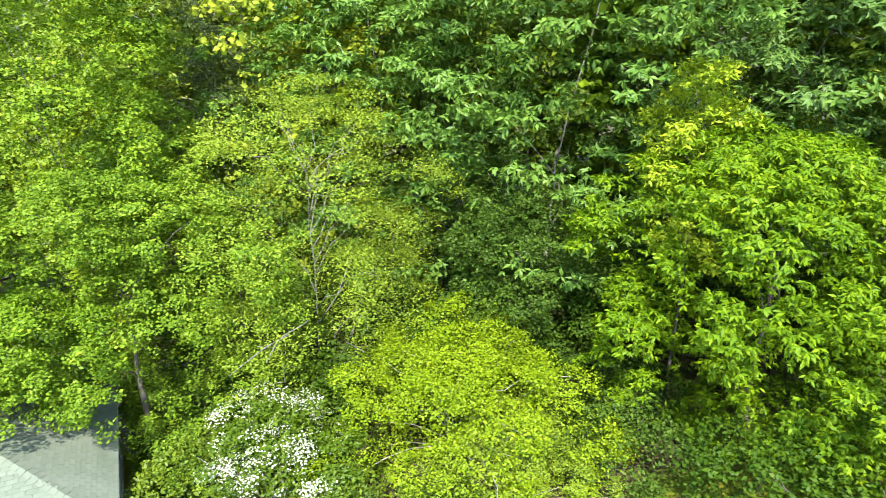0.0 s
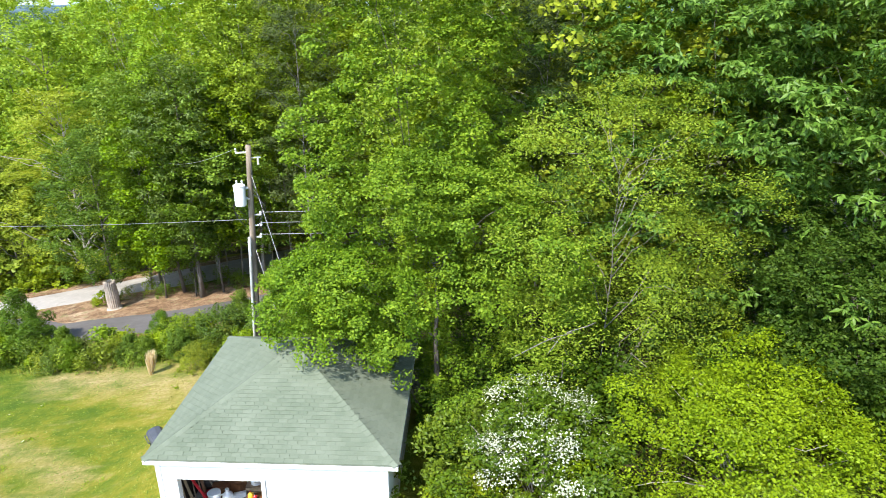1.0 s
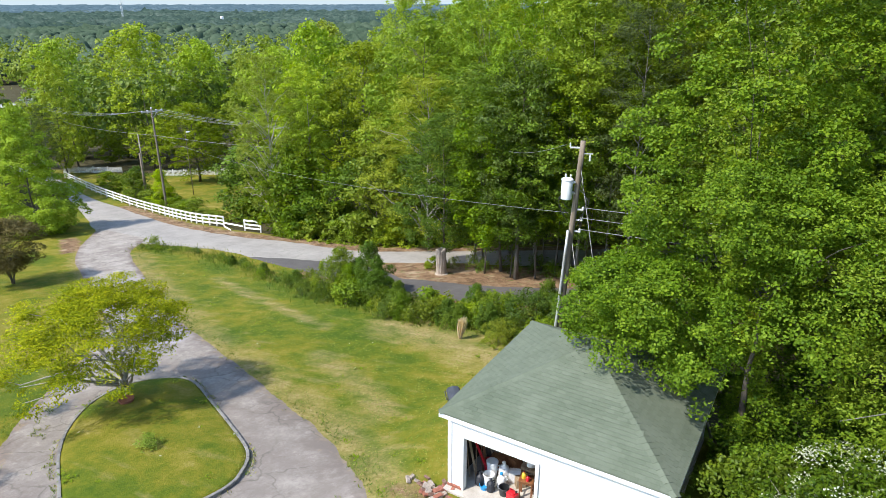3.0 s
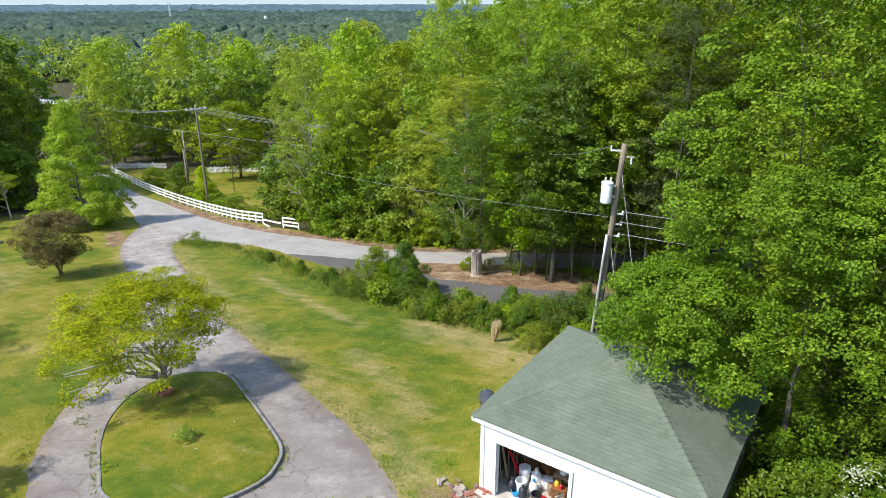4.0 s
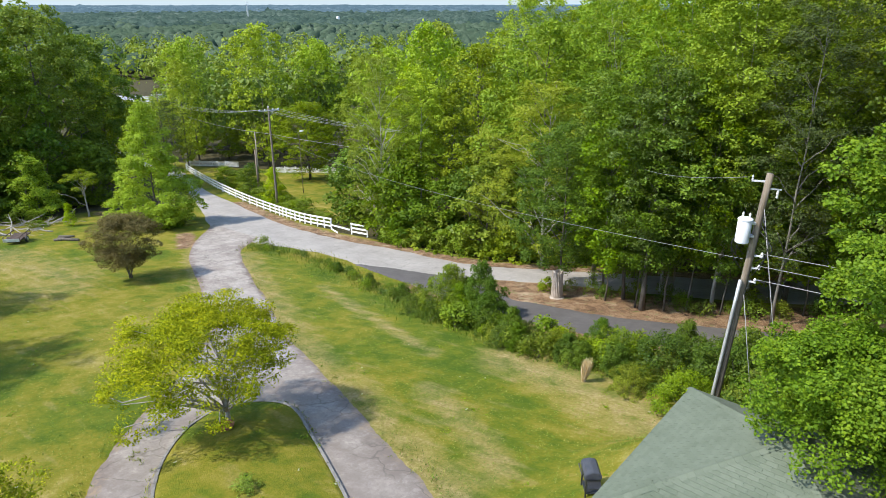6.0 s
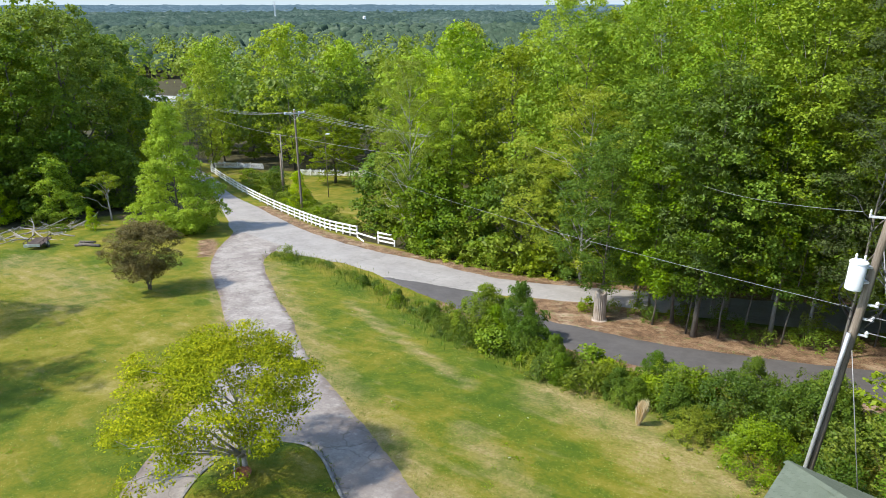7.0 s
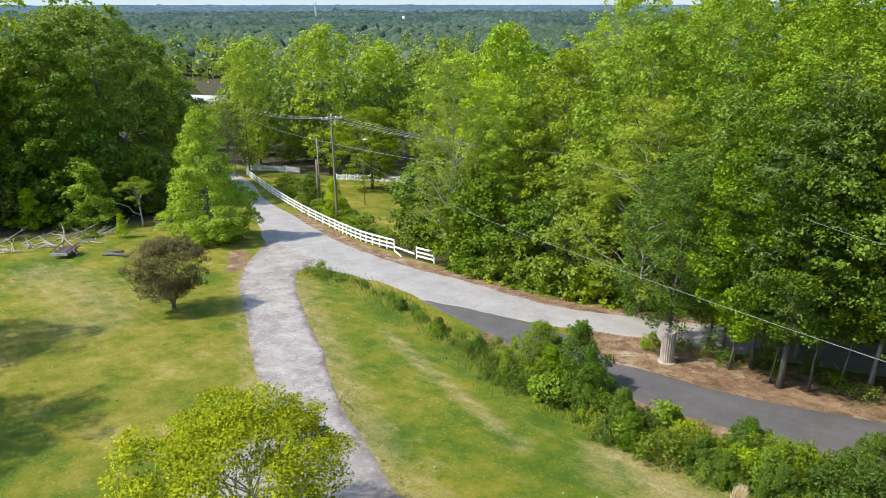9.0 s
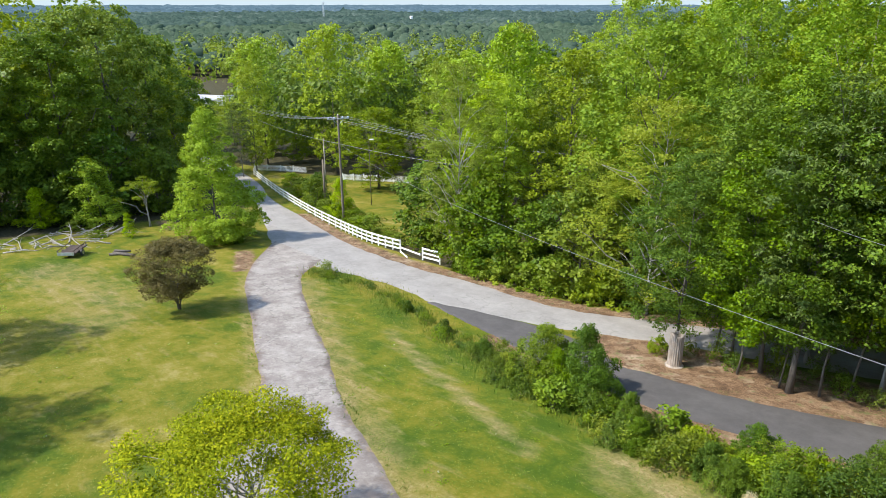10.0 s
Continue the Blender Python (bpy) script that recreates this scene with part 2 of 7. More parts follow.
def asphalt_mat(name, a, b, crack, streak):
    n = Nodes(name)
    fine = n.noise(17.0, 4.0, 0.75)
    patch = n.noise(0.55, 5.0, 0.65)
    mid = n.noise(2.6, 4.0, 0.7)
    f = n.math("ADD", n.math("MULTIPLY", patch, 0.5), n.math("ADD", n.math("MULTIPLY", fine, 0.3), n.math("MULTIPLY", mid, 0.26)))
    col = n.ramp(f, [(0.36, a), (0.66, b)])
    if streak:
        blotch = n.noise(0.5, 6.0, 0.7)
        col = n.mix(n.math("MULTIPLY", n.range(blotch, 0.5, 0.6), 0.6), col, (0.19, 0.16, 0.143))
        col = n.mix(n.math("MULTIPLY", n.range(blotch, 0.46, 0.36), 0.6), col, (0.39, 0.36, 0.318))
        grit = n.range(n.noise(5.0, 5.0, 0.75), 0.52, 0.68)
        col = n.mix(n.math("MULTIPLY", grit, 0.55), col, (0.14, 0.12, 0.1))
        pale = n.range(n.noise(3.1, 5.0, 0.7), 0.56, 0.68)
        col = n.mix(n.math("MULTIPLY", pale, 0.5), col, (0.42, 0.392, 0.345))
        worn_rim = n.math("ADD", n.math("MULTIPLY", n.attr("rim"), 0.75), n.math("MULTIPLY", n.math("SUBTRACT", n.noise(0.7, 5.0, 0.7), 0.5), 1.5))
        col = n.mix(n.math("MULTIPLY", n.range(worn_rim, 0.3, 0.6), 0.8), col, (0.13, 0.1, 0.085))
        earth = n.math("ADD", n.math("MULTIPLY", n.attr("rim"), 0.8), n.math("MULTIPLY", n.math("SUBTRACT", n.noise(1.9, 5.0, 0.7), 0.5), 1.6))
        col = n.mix(n.math("MULTIPLY", n.range(earth, 0.62, 0.85), 0.85), col, (0.3, 0.22, 0.13))
        # older, browner surface on the loop round the island
        split = n.add("SeparateXYZ")
        n.put(n.add("NewGeometry").outputs["Position"], split.inputs[0])
        old = n.math("MULTIPLY", n.range(split.outputs["X"], -33.0, -17.0), n.range(n.noise(1.4, 5.0, 0.7), 0.35, 0.6, 0.35, 0.75))
        col = n.mix(old, col, (0.165, 0.142, 0.122))
    if crack:
        v = n.add("TexVoronoi", feature="DISTANCE_TO_EDGE")
        wob = n.add("MixRGB", blend_type="ADD")
        wob.inputs[0].default_value = 0.9
        geo = n.add("NewGeometry")
        n.put(geo.outputs["Position"], wob.inputs[1])
        nz = n.add("TexNoise")
        nz.inputs["Scale"].default_value = 1.3
        n.put(geo.outputs["Position"], nz.inputs["Vector"])
        n.put(nz.outputs["Color"], wob.inputs[2])
        n.put(wob.outputs[0], v.inputs["Vector"])
        v.inputs["Scale"].default_value = 0.55
        line = n.range(v.outputs["Distance"], 0.0, 0.03, 1.0, 0.0)
        here = n.range(n.noise(0.3, 3.0), 0.45, 0.55)
        col = n.mix(n.math("MULTIPLY", n.math("MULTIPLY", line, here), crack), col, (0.045, 0.045, 0.03))
    n.bump(fine, 0.35, 0.006)
    return n.done(col, 0.92, 0.0, 0.25)


ASPHALT_OLD = asphalt_mat("asphalt_old", (0.175, 0.155, 0.135), (0.35, 0.318, 0.28), 0.4, True)
ASPHALT_ROAD = asphalt_mat("asphalt_road", (0.21, 0.197, 0.18), (0.33, 0.312, 0.283), 0.25, False)
ASPHALT_DARK = asphalt_mat("asphalt_dark", (0.066, 0.062, 0.058), (0.112, 0.105, 0.099), 0.0, False)


def ground_colours(n, lush=0.0):
    """Lawn of greens and dry patches, leaf litter and woodland floor by where they lie."""
    big = n.noise(0.14, 5.0, 0.62)
    mid = n.noise(0.9, 5.0, 0.65)
    fine = n.noise(7.0, 4.0, 0.7)
    tuft = n.noise(22.0, 3.0, 0.7)
    patch = n.noise(0.38, 5.0, 0.6, "Position", (0.75, 1.3, 1.0))
    f = n.math("ADD", n.math("MULTIPLY", big, 0.7), n.math("ADD", n.math("MULTIPLY", patch, 0.5), n.math("MULTIPLY", mid, 0.56)))
    f = n.math("ADD", f, n.math("ADD", n.math("MULTIPLY", fine, 0.32), n.math("MULTIPLY", tuft, 0.14)))
    f = n.math("SUBTRACT", n.math("SUBTRACT", f, 0.575 + lush), n.math("MULTIPLY", n.attr("lush"), 0.1))
    grass = n.ramp(f, [(0.3, (0.05, 0.09, 0.006)), (0.44, (0.087, 0.118, 0.008)), (0.55, (0.146, 0.144, 0.012)), (0.66, (0.195, 0.173, 0.026)), (0.8, (0.3, 0.25, 0.085))])
    streaks = n.noise(1.1, 4.0, 0.6, "Position", (0.35, 1.6, 1.0))
    dryness = n.math("ADD", n.math("MULTIPLY", n.attr("dry"), 1.3), n.math("MULTIPLY", n.range(streaks, 0.5, 0.7), 0.4))
    dryness = n.math("MULTIPLY", dryness, n.range(mid, 0.3, 0.6, 0.35, 1.0))
    straw = n.ramp(fine, [(0.35, (0.22, 0.165, 0.066)), (0.65, (0.36, 0.29, 0.14))])
    col = n.mix(n.range(dryness, 0.12, 0.95), grass, straw)
    litter = n.ramp(n.math("ADD", n.math("MULTIPLY", n.noise(15.0, 5.0, 0.8), 0.6), n.math("MULTIPLY", n.noise(1.1, 5.0, 0.7), 0.4)), [(0.38, (0.042, 0.027, 0.016)), (0.5, (0.17, 0.104, 0.058)), (0.6, (0.34, 0.235, 0.14))])
    litter = n.mix(n.range(n.noise(0.8, 5.0, 0.7), 0.54, 0.68), litter, (0.42, 0.32, 0.22))
    litter = n.mix(n.math("MULTIPLY", n.range(n.noise(1.6, 5.0, 0.7), 0.56, 0.66), 0.8), litter, (0.08, 0.11, 0.02))
    edge = n.math("ADD", n.attr("litter"), n.math("MULTIPLY", n.math("SUBTRACT", mid, 0.5), 0.9))
    col = n.mix(n.range(edge, 0.38, 0.62), col, litter)
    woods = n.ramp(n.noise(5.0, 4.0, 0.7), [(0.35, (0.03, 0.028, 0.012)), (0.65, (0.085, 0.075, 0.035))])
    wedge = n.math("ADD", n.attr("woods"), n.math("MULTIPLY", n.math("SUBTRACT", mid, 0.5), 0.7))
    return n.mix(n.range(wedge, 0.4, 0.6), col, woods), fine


def ground_mat(name, lush=0.0):
    n = Nodes(name)
    col, fine = ground_colours(n, lush)
    n.bump(n.noise(16.0, 4.0, 0.75), 0.7, 0.06)
    return n.done(col, 0.95, 0.0, 0.15)


GROUND = ground_mat("ground_cover")
ISLAND_GRASS = ground_mat("island_grass", 0.05)


def blade_mat():
    n = Nodes("grass_blade")
    big = n.noise(0.14, 5.0, 0.62)
    f = n.math("ADD", n.math("MULTIPLY", big, 0.7), n.math("MULTIPLY", n.island(), 0.4))
    col = n.ramp(f, [(0.36, (0.06, 0.125, 0.008)), (0.55, (0.14, 0.195, 0.016)), (0.75, (0.3, 0.28, 0.07))])
    return n.done(col, 0.7, 0.0, 0.2)


BLADE = blade_mat()


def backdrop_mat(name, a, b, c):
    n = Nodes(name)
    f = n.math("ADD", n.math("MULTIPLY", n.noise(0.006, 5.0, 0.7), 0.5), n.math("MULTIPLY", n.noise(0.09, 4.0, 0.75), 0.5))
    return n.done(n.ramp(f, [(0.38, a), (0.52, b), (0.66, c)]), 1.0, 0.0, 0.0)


# distance haze is painted into the woods' colours, bluer from band to band
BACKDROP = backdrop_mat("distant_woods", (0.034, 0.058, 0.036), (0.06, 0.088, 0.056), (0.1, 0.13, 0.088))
HAZE_WOODS_MID = backdrop_mat("hazed_woods_mid", (0.022, 0.042, 0.034), (0.046, 0.073, 0.058), (0.1, 0.13, 0.105))
HAZE_WOODS_FAR = backdrop_mat("hazed_woods_far", (0.045, 0.075, 0.09), (0.07, 0.11, 0.128), (0.125, 0.165, 0.18))


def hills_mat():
    n = Nodes("hazed_hills")
    # the hills' blue is haze put into the base colour
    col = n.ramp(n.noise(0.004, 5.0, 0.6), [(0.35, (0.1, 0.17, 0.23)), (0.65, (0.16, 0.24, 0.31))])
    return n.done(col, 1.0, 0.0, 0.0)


HAZED_HILLS = hills_mat()


# ---- building tools ----
def mesh_of(name, verts, faces, material, smooth=False):
    me = bpy.data.meshes.new(name)
    me.from_pydata([tuple(v) for v in verts], [], faces)
    me.materials.append(material)
    if smooth:
        me.polygons.foreach_set("use_smooth", [True] * len(me.polygons))
    me.update()
    return me


def fast_mesh(name, verts, tris, material):
    """A mesh of many triangles from arrays."""
    me = bpy.data.meshes.new(name)
    me.vertices.add(len(verts))
    me.vertices.foreach_set("co", np.ascontiguousarray(verts, dtype=np.float32).ravel())
    me.loops.add(tris.size)
    me.loops.foreach_set("vertex_index", np.ascontiguousarray(tris, dtype=np.int32).ravel())
    me.polygons.add(len(tris))
    me.polygons.foreach_set("loop_start", np.arange(0, tris.size, 3, dtype=np.int32))
    me.materials.append(material)
    me.update(calc_edges=True)
    return me


def thing(name, label, category, group="", kind="", at=(0, 0, 0), turn=0.0):
    ob = new(name)
    ob.empty_display_size = 0.2
    ob.matrix_world = pose(*at, 0, 0, turn)
    return tagged(ob, label, category, group, kind)


def part(name, bm, material, parent=None, label="", smooth=False):
    """Links a bmesh as one mesh object under a thing or a part."""
    me = bpy.data.meshes.new(name)
    bm.to_mesh(me)
    bm.free()
    me.materials.append(material)
    if smooth:
        me.polygons.foreach_set("use_smooth", [True] * len(me.polygons))
    ob = new(name, me)
    ob.parent = parent
    return tagged(ob, label)


def under(name, me, parent=None, label=""):
    ob = new(name, me)
    ob.parent = parent
    return tagged(ob, label)


def box(sx, sy, sz, at=(0, 0, 0), bevel=0.0, turn=(0, 0, 0), bm=None):
    """A box standing on its base at the given place."""
    bm = bm or bmesh.new()
    made = bmesh.ops.create_cube(bm, size=1.0, matrix=pose(*at, *turn) @ Matrix.Translation((0, 0, sz / 2)) @ Matrix.Diagonal((sx, sy, sz, 1)))["verts"]
    if bevel:
        edges = {e for v in made for e in v.link_edges}
        bmesh.ops.bevel(bm, geom=list(edges), offset=bevel, segments=2, profile=0.7, affect="EDGES")
    return bm


def lathe(profile, sides=20, at=(0, 0, 0), bm=None, flute=0.0):
    """A turned body from (radius, height) pairs; flutes press in every second side."""
    bm = bm or bmesh.new()
    rings = []
    for r, z in profile:
        ring = []
        for i in range(sides):
            a = 2 * math.pi * i / sides
            rr = r * (1 - flute) if flute and i % 2 else r
            ring.append(bm.verts.new((at[0] + rr * math.cos(a), at[1] + rr * math.sin(a), at[2] + z)))
        rings.append(ring)
    for lo, hi in zip(rings, rings[1:]):
        for i in range(sides):
            j = (i + 1) % sides
            bm.faces.new((lo[i], lo[j], hi[j], hi[i]))
    bm.faces.new(list(reversed(rings[0])))
    bm.faces.new(rings[-1])
    return bm


def tube_arrays(points, radii, sides=6):
    """Vertices and triangles of a tapered tube along points."""
    pts = np.asarray(points, float)
    n = len(pts)
    way = np.gradient(pts, axis=0)
    way /= np.linalg.norm(way, axis=1)[:, None] + 1e-9
    ref = np.array([0.0, 0.0, 1.0]) if abs(way[0][2]) < 0.9 else np.array([1.0, 0.0, 0.0])
    u = np.cross(way, ref)
    u /= np.linalg.norm(u, axis=1)[:, None] + 1e-9
    v = np.cross(way, u)
    a = np.linspace(0, 2 * np.pi, sides, endpoint=False)
    ring = u[:, None] * np.cos(a)[None, :, None] + v[:, None] * np.sin(a)[None, :, None]
    verts = (pts[:, None] + ring * np.asarray(radii)[:, None, None]).reshape(-1, 3)
    i, j = np.meshgrid(np.arange(n - 1), np.arange(sides), indexing="ij")
    k = (j + 1) % sides
    p, q, r, s = i * sides + j, i * sides + k, (i + 1) * sides + k, (i + 1) * sides + j
    tris = np.concatenate([np.stack([p, r, q], -1).reshape(-1, 3), np.stack([p, s, r], -1).reshape(-1, 3)])
    cap = [(0, m, m + 1) for m in range(1, sides - 1)] + [((n - 1) * sides, (n - 1) * sides + m + 1, (n - 1) * sides + m) for m in range(1, sides - 1)]
    return verts, np.concatenate([tris, np.array(cap, int)])


def join_arrays(pieces):
    vs, ts, o = [], [], 0
    for v, t in pieces:
        vs.append(v)
        ts.append(t + o)
        o += len(v)
    return np.concatenate(vs), np.concatenate(ts)


def tube(name, points, radii, material, parent=None, sides=8, label=""):
    v, t = tube_arrays(points, radii, sides)
    return under(name, fast_mesh(name, v, t, material), parent, label)


def spline(pts, n):
    """n points on a smooth line through the given ones."""
    p = np.asarray(pts, float)
    p = np.concatenate([[2 * p[0] - p[1]], p, [2 * p[-1] - p[-2]]])
    m = len(p) - 3
    u = np.linspace(0, m - 1e-6, n)
    i = u.astype(int)
    f = (u - i)[:, None]
    a, b, c, d = p[i], p[i + 1], p[i + 2], p[i + 3]
    return 0.5 * (2 * b + (c - a) * f + (2 * a - 5 * b + 4 * c - d) * f**2 + (3 * b - a - 3 * c + d) * f**3)


def spline3(pts, n):
    p = np.array(pts, float)
    f = np.linspace(0, len(p) - 1, n)
    line = np.stack([np.interp(f, np.arange(len(p)), p[:, i]) for i in range(3)], -1)
    line[1:-1] = (line[:-2] + 2 * line[1:-1] + line[2:]) / 4
    return line


def to_line(x, y, pts):
    """Distance of places from a polyline."""
    best = np.full(np.shape(x), 1e9)
    for (ax, ay), (bx, by) in zip(pts, pts[1:]):
        dx, dy = bx - ax, by - ay
        f = np.clip(((x - ax) * dx + (y - ay) * dy) / (dx * dx + dy * dy), 0, 1)
        best = np.minimum(best, np.hypot(x - ax - f * dx, y - ay - f * dy))
    return best


def inside(x, y, poly):
    hit = np.zeros(np.shape(x), bool)
    for (ax, ay), (bx, by) in zip(poly, [*poly[1:], poly[0]]):
        cross = (ay > y) != (by > y)
        hit ^= cross & (x < (bx - ax) * (y - ay) / ((by - ay) or 1e-9) + ax)
    return hit


def ground_at(x, y):
    """The hillside's height: it falls away to the north-west and levels out."""
    x, y = np.asarray(x, float), np.asarray(y, float)
    d = 0.14 * (-4 - x) + 0.146 * (y - 13.5)
    s = np.where(d > 0, 32 * (1 - np.exp(-np.maximum(d, 0) / 32)), -5 * (1 - np.exp(np.minimum(d, 0) / 5)))
    away = np.hypot(np.maximum(np.maximum(-8.4 - x, x + 1.4), 0), np.maximum(np.maximum(12.3 - y, y - 19.8), 0))
    w = np.clip(1 - away / 4.0, 0, 1)
    w = w * w * (3 - 2 * w)
    return -s * (1 - w) - 0.07 * w


def gz(x, y):
    return float(ground_at(x, y))


# ---- ground and roads ----
DRIVE_L = [(-69.0, 38.5), (-61.7, 32.3), (-55.2, 28.2), (-47.5, 24.7), (-39.6, 21.1), (-35.9, 19.3), (-31.5, 15.5), (-28.4, 12.0), (-25.5, 9.1), (-23.4, 7.4), (-21.0, 6.1), (-15.0, 3.8), (-8.0, 2.0), (0.0, 0.2), (10.0, -2.6)]
DRIVE_R = [(-57.5, 37.5), (-55.4, 34.4), (-52.7, 32.2), (-44.6, 28.0), (-38.4, 25.2), (-33.2, 22.5), (-29.9, 21.1), (-25.5, 19.5), (-19.8, 17.4), (-16.7, 16.1), (-13.7, 14.9), (-11.1, 13.3), (-7.6, 10.6), (-1.5, 8.6), (8.0, 5.2)]
MAIN_L = [(-190.0, 74.0), (-140.0, 61.5), (-107.1, 54.0), (-91.0, 47.8), (-76.9, 41.6), (-68.4, 37.5), (-62.0, 35.2), (-55.8, 35.6), (-49.9, 36.7), (-44.4, 36.4), (-40.9, 36.0), (-32.7, 37.8), (-26.0, 40.6), (-19.0, 42.6), (-12.0, 45.2), (-6.0, 49.5), (4.0, 58.0)]
MAIN_R = [(-190.0, 79.0), (-140.0, 66.0), (-110.8, 58.6), (-93.6, 52.0), (-78.2, 48.1), (-65.7, 44.7), (-60.0, 43.6), (-54.5, 42.8), (-49.0, 42.5), (-42.5, 42.7), (-36.4, 42.4), (-32.0, 43.0), (-27.5, 45.0), (-21.5, 48.0), (-15.5, 51.0), (-10.0, 55.0), (-1.0, 63.0)]
DARK_U = [(-41.3, 36.3), (-37.4, 37.4), (-32.7, 38.0), (-28.6, 37.6), (-25.6, 36.2), (-22.2, 36.4), (-18.0, 36.8), (-13.3, 38.4), (-8.0, 40.6), (2.0, 46.0)]
DARK_L = [(-41.6, 35.9), (-36.5, 34.7), (-32.8, 33.9), (-29.7, 33.0), (-26.0, 32.2), (-22.4, 31.9), (-18.2, 32.2), (-12.0, 33.4), (-6.0, 35.6), (4.0, 40.6)]
ISLAND = [(-19.4, 8.0), (-21.3, 9.0), (-23.1, 10.3), (-24.6, 12.0), (-25.2, 13.7), (-24.6, 15.1), (-23.0, 15.7), (-20.2, 14.6), (-16.9, 13.1), (-15.4, 12.3), (-14.6, 11.4), (-14.2, 10.3), (-14.6, 8.7), (-16.2, 7.5), (-17.8, 7.3)]
HEDGE = [(-55.0, 35.0), (-51.4, 34.9), (-45.6, 35.0), (-40.7, 33.4), (-34.8, 32.0), (-30.8, 30.9), (-27.1, 29.6), (-22.1, 28.9), (-17.9, 28.6), (-13.0, 28.8), (-8.0, 29.0)]
OUTLINE = [*DRIVE_L, *reversed(DRIVE_R)]
LAWN_FAR = [(-122, 66), (-104, 72), (-84, 84), (-60, 62), (-60, 47), (-70, 47.5), (-92, 53)]
LAWN_BACK = [(-26, 56), (-13, 53), (4, 66), (0, 92), (-30, 82)]


def build_ground():
    def axis(lo, hi, step, end_lo, end_hi):
        core = list(np.arange(lo, hi, step))
        up, s = [hi], step
        while up[-1] < end_hi:
            s *= 1.18
            up.append(up[-1] + s)
        down, s = [lo], step
        while down[-1] > end_lo:
            s *= 1.18
            down.append(down[-1] - s)
        return np.array(down[:0:-1] + core + up)

    xs, ys = axis(-66, 2, 0.6, -4700, 4700), axis(1, 48, 0.6, -4700, 4700)
    x, y = np.meshgrid(xs, ys, indexing="ij")
    z = ground_at(x, y)
    nx, ny = x.shape
    verts = np.stack([x, y, z], -1).reshape(-1, 3)
    i, j = np.meshgrid(np.arange(nx - 1), np.arange(ny - 1), indexing="ij")
    p = (i * ny + j).ravel()
    tris = np.concatenate([np.stack([p, p + ny, p + ny + 1], -1), np.stack([p, p + ny + 1, p + 1], -1)])
    me = fast_mesh("ground", verts, tris, GROUND)
    me.polygons.foreach_set("use_smooth", [True] * len(me.polygons))
    fx, fy = x.ravel(), y.ravel()

    def soft(d, a, b):
        return np.clip((b - d) / (b - a), 0, 1)

    litter = np.maximum.reduce([
        soft(to_line(fx, fy, MAIN_R), 0.5, 2.1) * (fx > -82),
        soft(to_line(fx, fy, [(-26.5, 38.3), (-22, 38.8), (-17, 39.8), (-11, 42), (-4, 45.5)]), 2.0, 3.6),
        soft(to_line(fx, fy, DARK_L[2:]), 0.4, 1.6),
        soft(to_line(fx, fy, DARK_U[3:]), 0.5, 1.4),
        soft(to_line(fx, fy, [(-66, 33.8), (-60, 30.6)]), 0.3, 1.8) * 0.8,
        soft(to_line(fx, fy, [(-87, 34), (-83, 33)]), 0.5, 2.5) * 0.7,
        soft(to_line(fx, fy, [(-9.4, 12.6), (-8.2, 12.6)]), 0.1, 0.9) * 0.7,
    ])
    dry = np.maximum.reduce([
        soft(to_line(fx, fy, [(-38.6, 29.9), (-32.1, 27.6), (-28.3, 26.4), (-22.6, 24.6)]), 0.08, 0.6) * 0.62,
        soft(to_line(fx, fy, [(-19, 26.6), (-15, 25.6), (-11.0, 24.0)]), 0.4, 3.0) * 0.55,
        soft(to_line(fx, fy, DRIVE_R[2:]), 0.2, 2.2) * 0.5,
        soft(to_line(fx, fy, DRIVE_L[1:6]), 0.1, 0.8) * 0.5,
        soft(to_line(fx, fy, [(-20, 21), (-15, 18.5), (-13, 17)]), 0.1, 1.2) * 0.45,
        soft(to_line(fx, fy, [(-70, 18), (-58, 18.5), (-52, 16)]), 1.0, 5.0) * 0.35,
    ])
    lush = np.maximum.reduce([
        soft(to_line(fx, fy, [(-40, 8.2), (-36, 9.0), (-33, 10.6)]), 1.2, 4.2),
        soft(to_line(fx, fy, [(-38.6, 16.8), (-36.8, 17.4)]), 0.4, 2.2) * 0.7,
        soft(to_line(fx, fy, [(-46, 32.4), (-39, 28.6), (-31.5, 26.4), (-25, 24.2), (-18, 21.6), (-13.5, 19.5)]), 1.2, 4.4) * 0.75,
        soft(to_line(fx, fy, [(-45, 33.4), (-36, 30.6), (-27, 27.8), (-21, 26.8)]), 0.8, 2.6) * 0.9,
        soft(to_line(fx, fy, [(-74, 17), (-66, 21), (-60, 26)]), 1.0, 4.5) * 0.7,
    ])
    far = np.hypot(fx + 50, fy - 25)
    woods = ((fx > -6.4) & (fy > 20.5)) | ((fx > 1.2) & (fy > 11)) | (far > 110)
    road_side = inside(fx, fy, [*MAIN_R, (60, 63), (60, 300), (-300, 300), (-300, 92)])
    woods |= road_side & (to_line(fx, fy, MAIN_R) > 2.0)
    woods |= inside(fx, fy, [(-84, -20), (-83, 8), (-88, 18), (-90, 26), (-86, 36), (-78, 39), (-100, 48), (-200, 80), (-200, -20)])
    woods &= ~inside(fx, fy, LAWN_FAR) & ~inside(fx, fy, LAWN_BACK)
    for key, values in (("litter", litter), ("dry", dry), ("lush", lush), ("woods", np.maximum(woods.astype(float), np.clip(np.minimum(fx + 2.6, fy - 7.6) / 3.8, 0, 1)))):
        me.attributes.new(key, "FLOAT", "POINT").data.foreach_set("value", values.astype(np.float32))
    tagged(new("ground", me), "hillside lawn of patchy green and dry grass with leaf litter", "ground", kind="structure")


